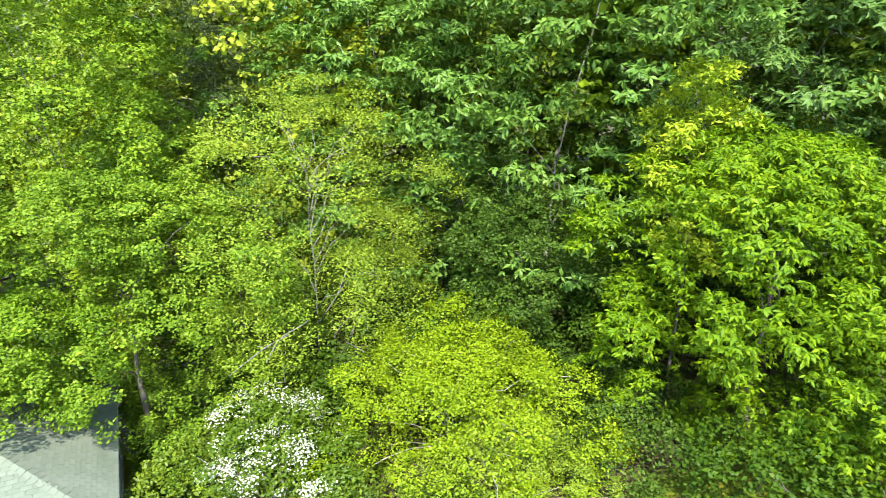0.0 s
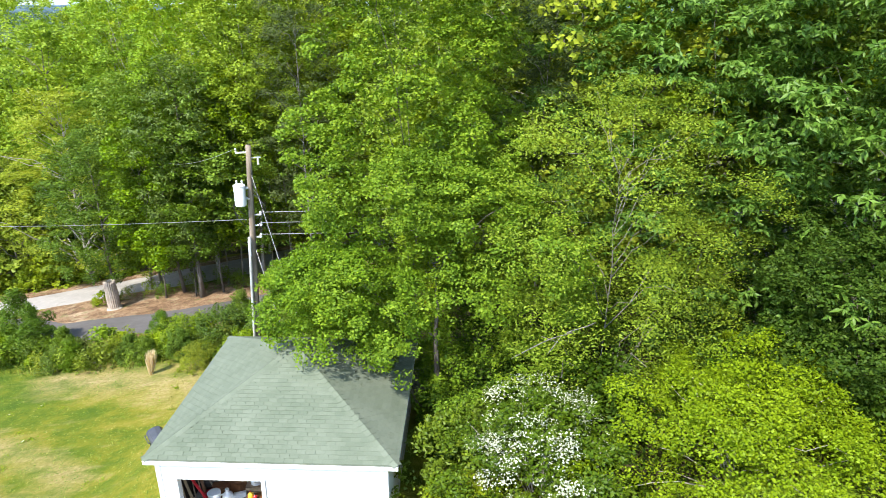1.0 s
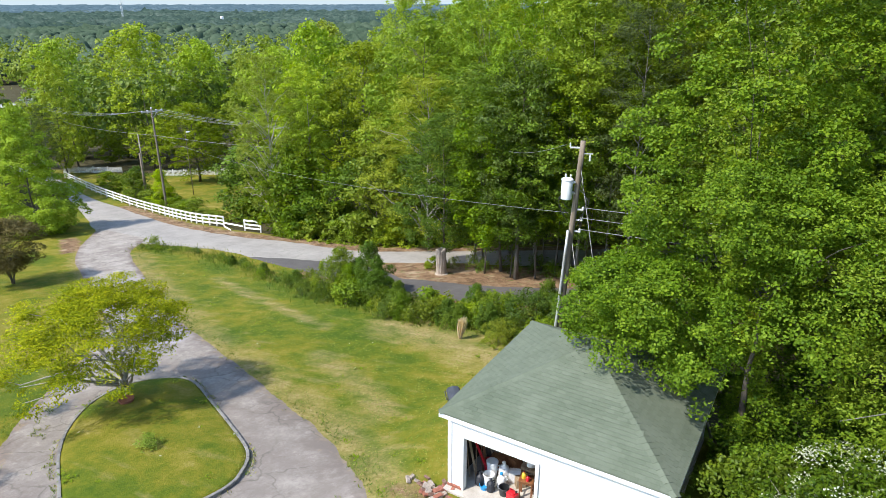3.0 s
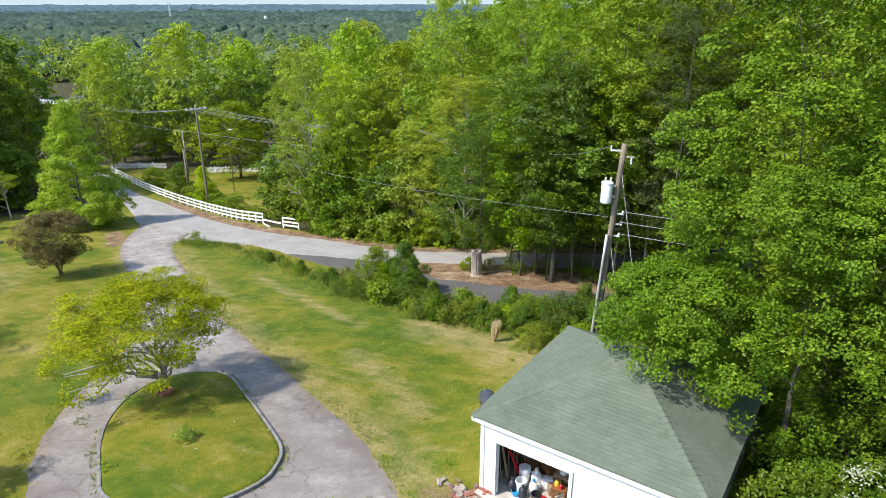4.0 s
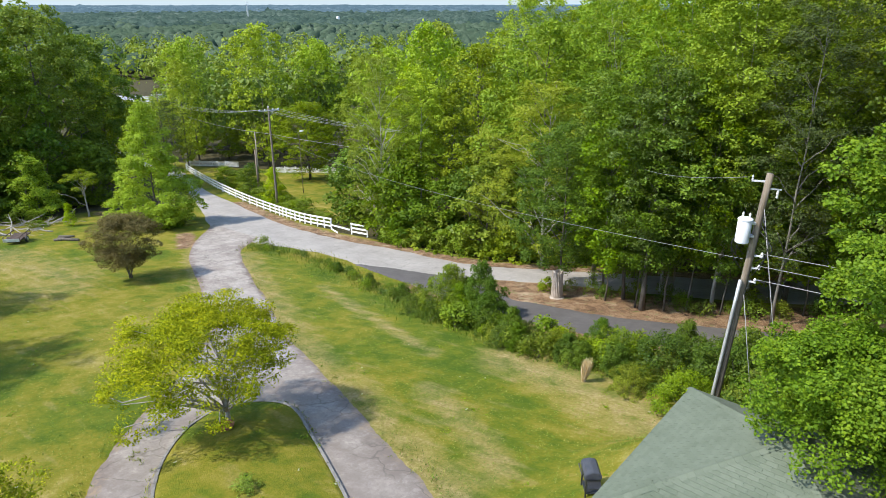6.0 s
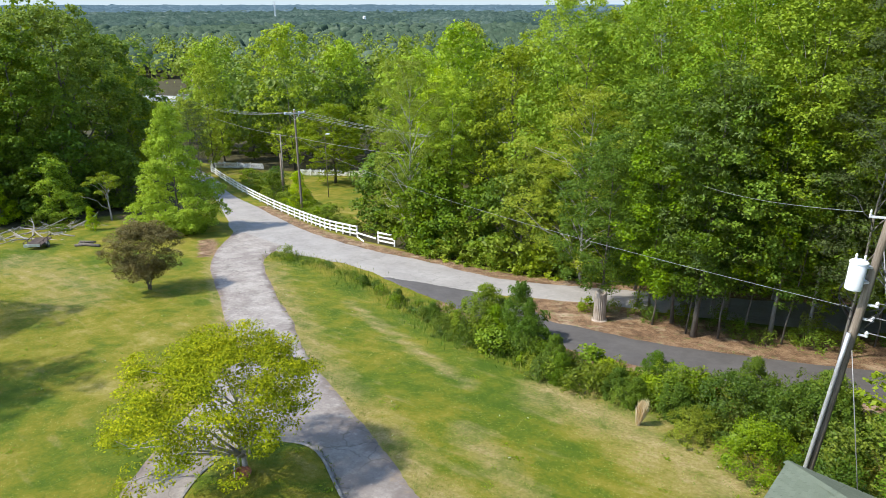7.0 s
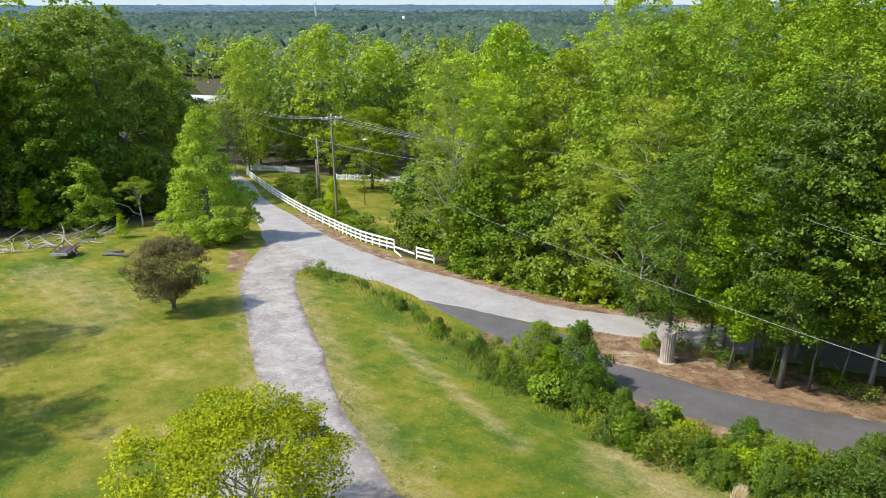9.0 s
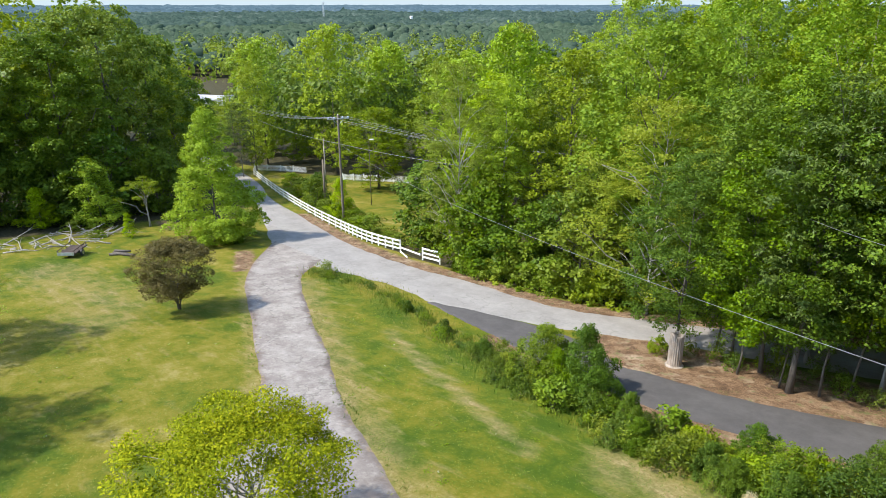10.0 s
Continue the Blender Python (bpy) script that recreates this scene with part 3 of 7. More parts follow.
build_ground()


def strip(name, left, right, n, lift, material, label, category, wobble=0.12, across=8):
    """A paved strip between two edges that lies on the ground, with an uneven rim."""
    rng = np.random.default_rng(len(left) * 7 + n)
    a, b = spline(left, n), spline(right, n)
    w = b - a
    w /= np.linalg.norm(w, axis=1)[:, None]
    rough = lambda: np.convolve(rng.normal(0, 1, n + 12), np.ones(6) / 3.2, "same")[6:-6, None] * wobble
    a, b = a + w * rough(), b + w * rough()
    f = np.linspace(0, 1, across + 1)
    p = a[:, None] * (1 - f[None, :, None]) + b[:, None] * f[None, :, None]
    z = ground_at(p[..., 0], p[..., 1]) + lift
    z[:, 0] -= lift + 0.05
    z[:, -1] -= lift + 0.05
    verts = np.concatenate([p, z[..., None]], -1).reshape(-1, 3)
    m = across + 1
    i, j = np.meshgrid(np.arange(n - 1), np.arange(across), indexing="ij")
    q = (i * m + j).ravel()
    tris = np.concatenate([np.stack([q, q + m + 1, q + m], -1), np.stack([q, q + 1, q + m + 1], -1)])
    flip = np.cross(verts[tris[0][1]] - verts[tris[0][0]], verts[tris[0][2]] - verts[tris[0][0]])[2] < 0
    me = fast_mesh(name, verts, tris[:, ::-1] if flip else tris, material)
    rim = np.tile(np.abs(2 * f - 1) ** 3, n)
    me.attributes.new("rim", "FLOAT", "POINT").data.foreach_set("value", rim.astype(np.float32))
    ob = new(name, me)
    return tagged(ob, label, category, kind="structure")


strip("road", MAIN_L, MAIN_R, 420, 0.035, ASPHALT_ROAD, "light grey asphalt road curving along the wood", "road", 0.1, 12)
strip("driveway", DRIVE_L, DRIVE_R, 304, 0.05, ASPHALT_OLD, "cracked and weathered grey asphalt driveway", "driveway", 0.045, 16)
strip("road_dark", DARK_U, DARK_L, 160, 0.06, ASPHALT_DARK, "newer dark grey asphalt lane beside the road", "road", 0.07, 8)


def build_island():
    ring = spline([*ISLAND, ISLAND[0]], 97)[:-1]
    mid = ring.mean(0)
    layers = []
    for f, up in ((1.0, 0.0), (1.0, 0.12), (0.93, 0.15), (0.8, 0.2), (0.6, 0.25), (0.4, 0.28), (0.2, 0.3), (0.02, 0.3)):
        p = mid + (ring - mid) * f
        layers.append(np.column_stack([p, ground_at(p[:, 0], p[:, 1]) + up + 0.02]))
    verts = np.concatenate(layers)
    n, tris = len(ring), []
    for k in range(len(layers) - 1):
        for i in range(n):
            j = (i + 1) % n
            a, b, c, d = k * n + i, k * n + j, (k + 1) * n + j, (k + 1) * n + i
            tris += [(a, b, c), (a, c, d)]
    tris = np.array(tris)
    probe = np.cross(verts[tris[-1][1]] - verts[tris[-1][0]], verts[tris[-1][2]] - verts[tris[-1][0]])[2]
    me = fast_mesh("lawn_island", verts, tris if probe > 0 else tris[:, ::-1], ISLAND_GRASS)
    me.polygons.foreach_set("use_smooth", [True] * len(me.polygons))
    tagged(new("lawn_island", me), "mown grass island inside the driveway loop", "lawn", kind="structure")
    # kerb stones round the island
    kerb = thing("kerb", "weathered grey concrete kerb round the grass island", "kerb", kind="structure")
    rng = random.Random(4)
    line = spline([*ISLAND, ISLAND[0]], 70)
    for a, b in zip(line, line[1:]):
        m = (a + b) / 2
        d = b - a
        size = float(np.hypot(*d))
        rise = math.degrees(math.atan2(gz(*b) - gz(*a), size))
        bm = box(size - 0.012, 0.11, 0.24, (0, 0, -0.1), 0.02)
        ob = part("kerb_stone", bm, KERB, kerb)
        ob.matrix_world = pose(m[0], m[1], gz(*m) + 0.04 + rng.uniform(-0.008, 0.008), rng.uniform(-2, 2), rng.uniform(-0.6, 0.6) - rise, math.degrees(math.atan2(d[1], d[0])))


build_island()


# ---- trees and bushes ----
def leaf_arrays(pos, way, normal, size, slim, fold=0.18):
    """Folded leaf blades: base, side, tip, side."""
    way = way / (np.linalg.norm(way, axis=1)[:, None] + 1e-9)
    side = np.cross(way, normal)
    side /= np.linalg.norm(side, axis=1)[:, None] + 1e-9
    up = np.cross(side, way)
    s = size[:, None]
    base = pos - way * s * 0.5
    tip = pos + way * s * 0.5
    mid = pos - way * s * 0.06
    lift = up * s * slim * fold
    a, b = mid + side * s * slim * 0.5 + lift, mid - side * s * slim * 0.5 + lift
    verts = np.stack([base, a, tip, b], 1).reshape(-1, 3)
    k = np.arange(len(pos)) * 4
    tris = np.stack([k, k + 1, k + 2, k, k + 2, k + 3], -1).reshape(-1, 3)
    return verts, tris


PROFILES = {
    "oval": lambda u: np.sqrt(np.clip(1.03 - np.abs(1.92 * u - 0.9) ** 2.3, 0.02, 1)),
    "round": lambda u: np.sqrt(np.clip(1 - (2 * u - 1) ** 2, 0.02, 1)),
    "cone": lambda u: np.clip(1.05 - u, 0.03, 1) ** 0.88 * np.clip(u * 8 + 0.35, 0, 1),
    "spread": lambda u: np.clip(0.25 + 1.5 * u, 0, 1) * np.sqrt(np.clip(1.12 - u**2.2, 0.05, 1)),
    "dome": lambda u: np.clip(1.04 - u**1.7, 0.02, 1) ** 0.6 * np.clip(0.6 + 3 * u, 0, 1),
    "bush": lambda u: np.sqrt(np.clip(1 - u**2, 0.02, 1)),
}


def crown_arrays(rng, height, low, radius, form, clumps, leaves, leaf, slim=0.55, clump=0.9, droop=0.1, whorl=1, flat=0.6, bough=0.3, core=0.25, rag=0.16, packed=0.85, keep=None):
    """Leaves in clumps that sit on the outer side of rounded boughs, over a thinner dark core; also returns the clumps' centres."""
    ph = rng.random(3) * 6.28

    def shell(n, near, far):
        u = rng.random(n) ** 0.9
        th = rng.random(n) * 2 * np.pi
        lobes = 1 + rag * (np.sin(2 * th + ph[0]) + 0.9 * np.sin(3 * th + ph[1] + 5 * u) + 0.7 * np.sin(5 * th + ph[2] - 4 * u))
        r = radius * PROFILES[form](u) * lobes * (near + (far - near) * np.sqrt(rng.random(n)))
        return np.stack([r * np.cos(th), r * np.sin(th), low + (height - low) * u], -1)

    # boughs spread evenly over the crown
    reach = radius * bough
    area = 4.7 * radius * (height - low) + 3 * radius * radius
    count = int(np.clip(packed * area / (3.14 * reach * reach), 7, 120))
    pool = shell(count * 6, 0.55, 1.0)
    if height - low < 1.9 * radius:
        m = len(pool) * 2 // 3
        th, out = rng.random(m) * 2 * np.pi, np.sqrt(rng.random(m))
        base = 0.5 if form == "round" else 0.0
        u = base + (1 - base) * np.sqrt(1 - out**2)
        r = radius * out * (1 + rag * (np.sin(2 * th + ph[0]) + 0.9 * np.sin(3 * th + ph[1] + 5 * u)))
        pool[:m] = np.stack([r * np.cos(th), r * np.sin(th), low + (height - low) * u], -1)
        pool = pool[rng.permutation(len(pool))]
    pool = pool.reshape(count, 6, 3)
    boughs = [pool[0, 0]]
    for row in pool[1:]:
        far = np.min(np.linalg.norm(row[:, None] - np.array(boughs)[None], axis=2), axis=1)
        boughs.append(row[np.argmax(far)])
    boughs = np.array(boughs)
    r = np.linalg.norm(boughs[:, :2], axis=1)
    boughs[:, :2] *= (np.maximum(r - reach * 0.75, 0) / (r + 1e-6))[:, None]
    boughs[:, 2] = np.clip(boughs[:, 2], low + reach * 0.3, max(height - reach * 0.8, low + reach * 0.3))
    big = reach * rng.uniform(0.55, 1.3, count)

    def outward(p):
        o = p * [1, 1, 0]
        return o / (np.linalg.norm(o, axis=1)[:, None] + 0.4 * radius)

    inner = int(clumps * core)
    k = rng.integers(0, count, clumps)
    face = rng.normal(0, 0.75, (clumps, 3)) + outward(boughs[k]) * 1.1 + [0, 0, 0.35]
    face /= np.linalg.norm(face, axis=1)[:, None]
    c = boughs[k] + face * (big[k] * rng.uniform(0.72, 1.05, clumps))[:, None] * [1, 1, 0.8]
    c[:inner] = shell(inner, 0.1, 0.72)
    c[:, 2] = np.clip(c[:, 2], 0.08, height - clump * flat * 0.4)
    size = clump * (0.6 + 0.75 * rng.random(clumps))
    n = leaves // whorl
    weight = np.where(np.arange(clumps) < inner, 0.55, 1.0) * size**2
    k = rng.choice(clumps, n, p=weight / weight.sum())
    d = rng.normal(0, 0.8, (n, 3)) + face[k] * 0.55 + [0, 0, 0.3]
    d /= np.linalg.norm(d, axis=1)[:, None]
    p = c[k] + d * (size[k] * (0.45 + 0.6 * rng.random(n) ** 0.8))[:, None] * [1, 1, flat]
    out = face[k]
    if whorl > 1:
        p, d, out = np.repeat(p, whorl, 0), np.repeat(d, whorl, 0), np.repeat(out, whorl, 0)
        n = len(p)
    way = rng.normal(0, 0.8, (n, 3)) + out * 0.45
    way[:, 2] = way[:, 2] * 0.6 - droop
    normal = np.array([0, 0, 0.55]) + 0.6 * d + 0.45 * out + rng.normal(0, 0.42, (n, 3))
    s = leaf * (0.5 + 0.85 * rng.random(n))
    if whorl > 1:
        w = way / (np.linalg.norm(way, axis=1)[:, None] + 1e-9)
        p = p + w * s[:, None] * 0.5
    p[:, 2] = np.maximum(p[:, 2], 0.03)
    if keep is not None:
        ok = keep(p)
        p, way, normal, s = p[ok], way[ok], normal[ok], s[ok]
    return leaf_arrays(p, way, normal, s, slim), c


def trunk_arrays(rng, height, low, girth, centres, limbs, lean=0.03, stems=1, top=0.85):
    """Tapered trunk and limbs that reach the clumps."""
    pieces, lines = [], []
    for s in range(stems):
        n = 9
        f = np.linspace(0, 1, n)
        drift = np.cumsum(rng.normal(0, lean * height / n, (n, 2)), 0)
        if stems > 1:
            a = 2 * np.pi * s / stems + rng.random()
            drift = drift + np.outer(f**1.1, [np.cos(a), np.sin(a)]) * height * 0.22
        line = np.column_stack([drift * 1.0, f * height * top])
        line[0, :2] = line[0, :2] * 0 + (0 if stems == 1 else 0.06 * np.array([np.cos(s * 2.1), np.sin(s * 2.1)]))
        line[0, 2] = -0.35
        g = girth / math.sqrt(stems)
        rad = g * (1 - f * 0.86) * np.where(f == 0, 1.35, 1.0)
        pieces.append(tube_arrays(line, rad, 9))
        lines.append((line, rad))
    order = rng.permutation(len(centres))[:limbs]
    arms = []
    for i in order:
        c = centres[i]
        line, rad = lines[rng.integers(0, stems)]
        reach = np.hypot(c[0], c[1])
        z0 = max(low * 0.45, c[2] - reach * (0.5 + 0.5 * rng.random()) - 0.2)
        z0 = min(z0, height * top * 0.95)
        j = np.interp(z0, line[:, 2], np.arange(len(line)))
        base = np.array([np.interp(j, np.arange(len(line)), line[:, q]) for q in range(3)])
        g = np.interp(j, np.arange(len(line)), rad)
        f = np.linspace(0, 1, 6)[:, None]
        p = base * (1 - f) + c * f
        p[:, 2] += (np.sin(f[:, 0] * np.pi) * reach * 0.12)
        p[1:-1] += rng.normal(0, reach * 0.045, (4, 3))
        g = min(g * 0.62, 0.012 + reach * 0.022)
        arms.append(tube_arrays(p, g * (1 - 0.85 * f[:, 0]) + 0.006, 5))
    return pieces, arms


def make_tree(name, label, category, seed, height, low, radius, form, clumps, leaves, leaf, leaf_mat_, bark, girth=0.22, limbs=40, group="", at=None, stems=1, top=0.85, turn=0.0, lean=0.03, split=False, shift=(0, 0, 0), **more):
    rng = np.random.default_rng(seed)
    (v, t), c = crown_arrays(rng, height, low, radius, form, clumps, leaves, leaf, **more)
    v, c = v + shift, c + shift
    stem, arms = trunk_arrays(rng, height, low, girth, c, limbs, lean, stems, top)
    at = at or (0, 0)
    ob = thing(name, label, category, group, at=(at[0], at[1], gz(*at)), turn=turn)
    if split:
        for piece in stem:
            under("trunk", fast_mesh("trunk", *piece, bark), ob)
        for piece in arms:
            under("branch", fast_mesh("branch", *piece, bark), ob)
    else:
        under("trunk", fast_mesh("trunk", *join_arrays(stem + arms), bark), ob)
    under("crown", fast_mesh("crown", v, t, leaf_mat_), ob)
    return ob


def again(ob, x, y, size=1.0, tall=1.0, turn=0.0, sink=0.0):
    return copy_thing(ob, pose(x, y, gz(x, y) - sink, 0, 0, turn) @ Matrix.Diagonal((size, size, size * tall, 1)))


def off_roof(at):
    """Keeps leaves out of the garage that stands beside the tree."""
    z0 = gz(*at)

    def keep(p):
        x, y, z = p[:, 0] + at[0], p[:, 1] + at[1], p[:, 2] + z0
        edge = np.minimum(np.minimum(x + 8.3, -1.5 - x), np.minimum(y - 13.1, 19.9 - y))
        return (edge < 0) | (z > 2.75 + np.minimum(edge, 3.3) * 0.49)

    return keep


WOOD = "trees of the surrounding wood"

# close by the garage
at = (-1.7, 22.0)
make_tree("tree", "tall maple with bright fresh green leaves behind the garage", "tree", 11, 20.0, 2.0, 3.7, "oval", 1300, 88000, 0.118, LEAF_TALL, BARK, 0.1, 6, WOOD, at, slim=0.7, clump=0.36, bough=0.28, packed=0.7, top=0.4, keep=off_roof(at))
at = (-0.9, 18.8)
low_tree = make_tree("tree", "low leafy tree that hangs over the garage roof", "tree", 12, 9.2, 0.2, 4.5, "round", 1500, 116000, 0.096, LEAF_MAPLE, BARK, 0.14, 4, WOOD, at, slim=0.68, clump=0.34, bough=0.25, packed=0.7, top=0.6, keep=off_roof(at))
off = np.array([-2.8, -1.5, 3.0])
(v, t), c = crown_arrays(np.random.default_rng(61), 3.7, 0.1, 2.3, "round", 460, 40000, 0.086, slim=0.68, clump=0.34, bough=0.25, keep=lambda p: off_roof(at)(p + off))
under("bough", fast_mesh("bough", v + off, t, LEAF_MAPLE), low_tree, "dense leafy bough over the roof")
airy = make_tree("tree", "airy yellow-green tree with bare grey twigs showing", "tree", 13, 11.0, 0.8, 4.1, "oval", 620, 62000, 0.085, LEAF_YELLOW, BARK_GREY, 0.03, 30, WOOD, (4.7, 19.0), slim=0.45, clump=0.8, flat=0.2, droop=0.0, bough=0.22, core=0.2, packed=1.0, lean=0.08, top=0.8)
for k, line in enumerate((((-1.7, -3.2, 4.6), (-2.5, -4.0, 4.8), (-3.0, -4.4, 4.75), (-3.5, -4.5, 4.5)), ((-1.2, -3.4, 5.0), (-1.6, -4.3, 5.35), (-2.2, -4.4, 5.2), (-2.6, -4.6, 4.7)))):
    tube("dead_branch", spline3(line, 14), np.linspace(0.02, 0.006, 14), BARK_GREY, airy, 6, "bare pale dead branch")
broad_bush = make_tree("bush", "broad rounded yellow-green bush", "bush", 14, 3.9, 0.1, 4.3, "bush", 900, 56000, 0.082, LEAF_YELLOW, BARK_PALE, 0.06, 30, "", (7.0, 13.4), stems=5, slim=0.6, clump=0.36, top=0.45, bough=0.2)
again(broad_bush, 6.8, 10.9, 0.62, 1.0, 130, 0.1)
make_tree("tree", "rounded tree with glossy drooping long green leaves", "tree", 15, 8.2, 0.1, 4.5, "round", 900, 96000, 0.155, LEAF_DROOP, BARK, 0.11, 6, WOOD, (13.5, 9.6), slim=0.36, clump=0.4, whorl=6, droop=0.75, bough=0.2, core=0.3, packed=1.0, top=0.5)
hickory = make_tree("tree", "large dark green hickory with big drooping leaves", "tree", 16, 19.0, 1.5, 6.6, "oval", 780, 56000, 0.27, LEAF_HICKORY, BARK_GREY, 0.13, 4, WOOD, (13.2, 18.8), slim=0.34, clump=0.75, whorl=6, droop=0.55, flat=0.3, bough=0.2, packed=1.3, core=0.4, top=0.35)


make_tree("tree", "slender vine-grown tree with yellow-green leaves", "tree", 17, 10.0, 4.6, 1.5, "oval", 110, 12000, 0.15, LEAF_BRIGHT, BARK, 0.06, 10, WOOD, (13.5, 12.3), slim=0.4, clump=0.45, whorl=4, droop=0.5)
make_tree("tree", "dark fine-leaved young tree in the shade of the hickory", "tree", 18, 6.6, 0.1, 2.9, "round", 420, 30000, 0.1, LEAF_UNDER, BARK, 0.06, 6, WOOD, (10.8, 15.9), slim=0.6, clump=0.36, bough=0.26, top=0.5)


def blossom_bush(x, y):
    rng = np.random.default_rng(21)
    ob = make_tree("flowering_bush", "bush with clusters of white blossom beside the garage", "bush", 22, 3.5, 0.2, 2.3, "bush", 200, 17000, 0.11, LEAF_BANK, BARK_PALE, 0.07, 30, "", (x, y), stems=4, slim=0.55, clump=0.42, top=0.5)
    (v, t), c = crown_arrays(rng, 3.55, 1.2, 2.3, "bush", 130, 5600, 0.046, slim=0.95, clump=0.3, bough=0.2, core=0.0, packed=0.6)
    under("blossom", fast_mesh("blossom", v, t, PETAL), ob, "white blossom clusters")


blossom_bush(2.0, 13.6)

# kinds of woodland tree, each built once
maple = make_tree("tree", "tall bright green deciduous tree at the wood's edge", "tree", 31, 21.0, 1.8, 4.6, "oval", 560, 26000, 0.21, LEAF_BRIGHT, BARK, 0.17, 36, WOOD, (-11.0, 46.0), slim=0.7, clump=0.6, bough=0.22)
oak = make_tree("tree", "broad mid-green oak of the wood", "tree", 32, 20.0, 1.8, 5.6, "oval", 520, 19000, 0.28, LEAF_MID, BARK, 0.22, 30, WOOD, (-33.0, 51.5), slim=0.7, clump=0.72, bough=0.23)
make_tree("tree", "slender yellow-green tree of the wood", "tree", 33, 17.0, 1.5, 2.35, "oval", 300, 15000, 0.2, LEAF_CONE, BARK_PALE, 0.12, 20, WOOD, (-46.8, 50.0), slim=0.7, clump=0.5, bough=0.33)
olive = make_tree("tree", "olive green feathery tree with grey branches showing", "tree", 34, 15.0, 1.5, 4.4, "oval", 330, 24000, 0.18, LEAF_OLIVE, BARK_PALE, 0.11, 50, WOOD, (-29.2, 45.6), slim=0.45, clump=0.75, flat=0.32, bough=0.24, core=0.12)
shade = make_tree("tree", "dark green oak in the shade of the wood", "tree", 35, 22.0, 1.5, 7.5, "round", 700, 34000, 0.31, LEAF_DARK, BARK, 0.3, 24, WOOD, (-99.0, 27.4), slim=0.7, clump=0.8, bough=0.25, packed=0.75)
back = make_tree("tree", "green tree deep in the wood", "tree", 36, 20.0, 1.2, 5.4, "round", 300, 7400, 0.42, LEAF_MID, BARK, 0.15, 5, WOOD, (-40.0, 66.0), slim=0.75, clump=0.9, bough=0.24, top=0.6)
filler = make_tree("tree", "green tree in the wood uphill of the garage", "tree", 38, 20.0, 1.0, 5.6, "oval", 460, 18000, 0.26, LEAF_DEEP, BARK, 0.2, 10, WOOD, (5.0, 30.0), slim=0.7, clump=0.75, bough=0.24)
back_light = make_tree("tree", "light green tree deep in the wood", "tree", 37, 21.0, 1.2, 5.0, "round", 300, 7400, 0.4, LEAF_GLADE, BARK, 0.15, 6, WOOD, (-70.8, 70.0), slim=0.75, clump=0.85, bough=0.24, top=0.6)

edge_tree = make_tree("tree", "leafy green tree at the wood's edge beside the lane", "tree", 39, 15.5, 2.6, 4.0, "oval", 760, 33000, 0.145, LEAF_EDGE, BARK, 0.11, 14, WOOD, (-19.6, 40.6), slim=0.7, clump=0.46, bough=0.2)
light_tree = make_tree("tree", "tall yellow-green tree of the wood", "tree", 40, 23.0, 8.2, 4.2, "oval", 760, 32000, 0.175, LEAF_FRESH, BARK_PALE, 0.13, 16, WOOD, (-16.5, 50.5), top=0.6, slim=0.7, clump=0.58, bough=0.21)
make_tree("tree", "dark grey-green tree with drooping feathery leaves beside the lane", "tree", 41, 15.6, 3.6, 2.4, "oval", 330, 16000, 0.19, LEAF_FEATHER, BARK, 0.16, 16, WOOD, (-17.6, 38.9), slim=0.34, clump=0.5, whorl=5, droop=0.6, flat=0.5, bough=0.24)
cedar = make_tree("tree", "dark grey-green cedar with bare grey twigs below", "tree", 66, 19.5, 4.0, 2.7, "oval", 420, 28000, 0.17, LEAF_CEDAR, BARK_GREY, 0.09, 24, WOOD, (-10.4, 40.6), slim=0.22, clump=0.6, flat=0.35, bough=0.26, whorl=3, droop=0.3)
rs = random.Random(9)
for kind, x, y, size, tall in (
    (light_tree, -14.4, 42.4, 0.95, 0.95), (light_tree, -18.4, 44.0, 0.9, 1.0), (light_tree, -12.7, 43.8, 0.85, 1.05), (edge_tree, -24.2, 40.2, 0.85, 0.9), (edge_tree, -21.4, 41.2, 0.8, 0.95), (edge_tree, -25.0, 46.4, 1.0, 1.0), (maple, -21.6, 46.4, 0.8, 0.95), (olive, -8.6, 50.0, 0.95, 1.2),
    (light_tree, -39.6, 59.5, 1.05, 1.02), (light_tree, -35.0, 62.0, 1.0, 1.0), (back_light, -86.9, 99.1, 1.15, 1.12), (shade, -54.3, 64.5, 0.46, 1.6), (light_tree, -21.6, 51.5, 1.05, 1.05), (light_tree, -27.5, 53.0, 1.05, 1.0), (light_tree, -31.5, 47.8, 0.7, 0.72), (oak, -43.1, 55.0, 0.95, 1.0),
    (maple, -35.4, 47.4, 0.6, 0.85), (olive, -49.5, 47.2, 0.8, 1.52), (light_tree, -50.8, 53.4, 0.62, 0.95),
    (maple, -31.0, 58.0, 1.05, 1.05), (light_tree, -12.0, 52.5, 1.0, 1.08), (oak, -1.5, 38.0, 0.9, 1.0),
):
    again(kind, x, y, size, tall, rs.uniform(0, 360))
for kind, x, y, size, tall in (
    (shade, -103.3, 34.7, 1.12, 1.05), (shade, -107.7, 41.5, 0.95, 1.1), (shade, -102.0, 17.5, 1.05, 1.0), (oak, -99.5, 24.5, 0.85, 1.0), (shade, -101.0, 8.0, 1.05, 1.0),
    (oak, -113.5, 46.5, 0.85, 1.0), (back, -110.0, 26.0, 1.3, 1.1), (back, -104.0, 10.0, 1.3, 1.1), (back, -118.0, 36.0, 1.3, 1.1),
    (oak, -89.8, 69.0, 0.95, 0.68),
):
    again(kind, x, y, size, tall, rs.uniform(0, 360))
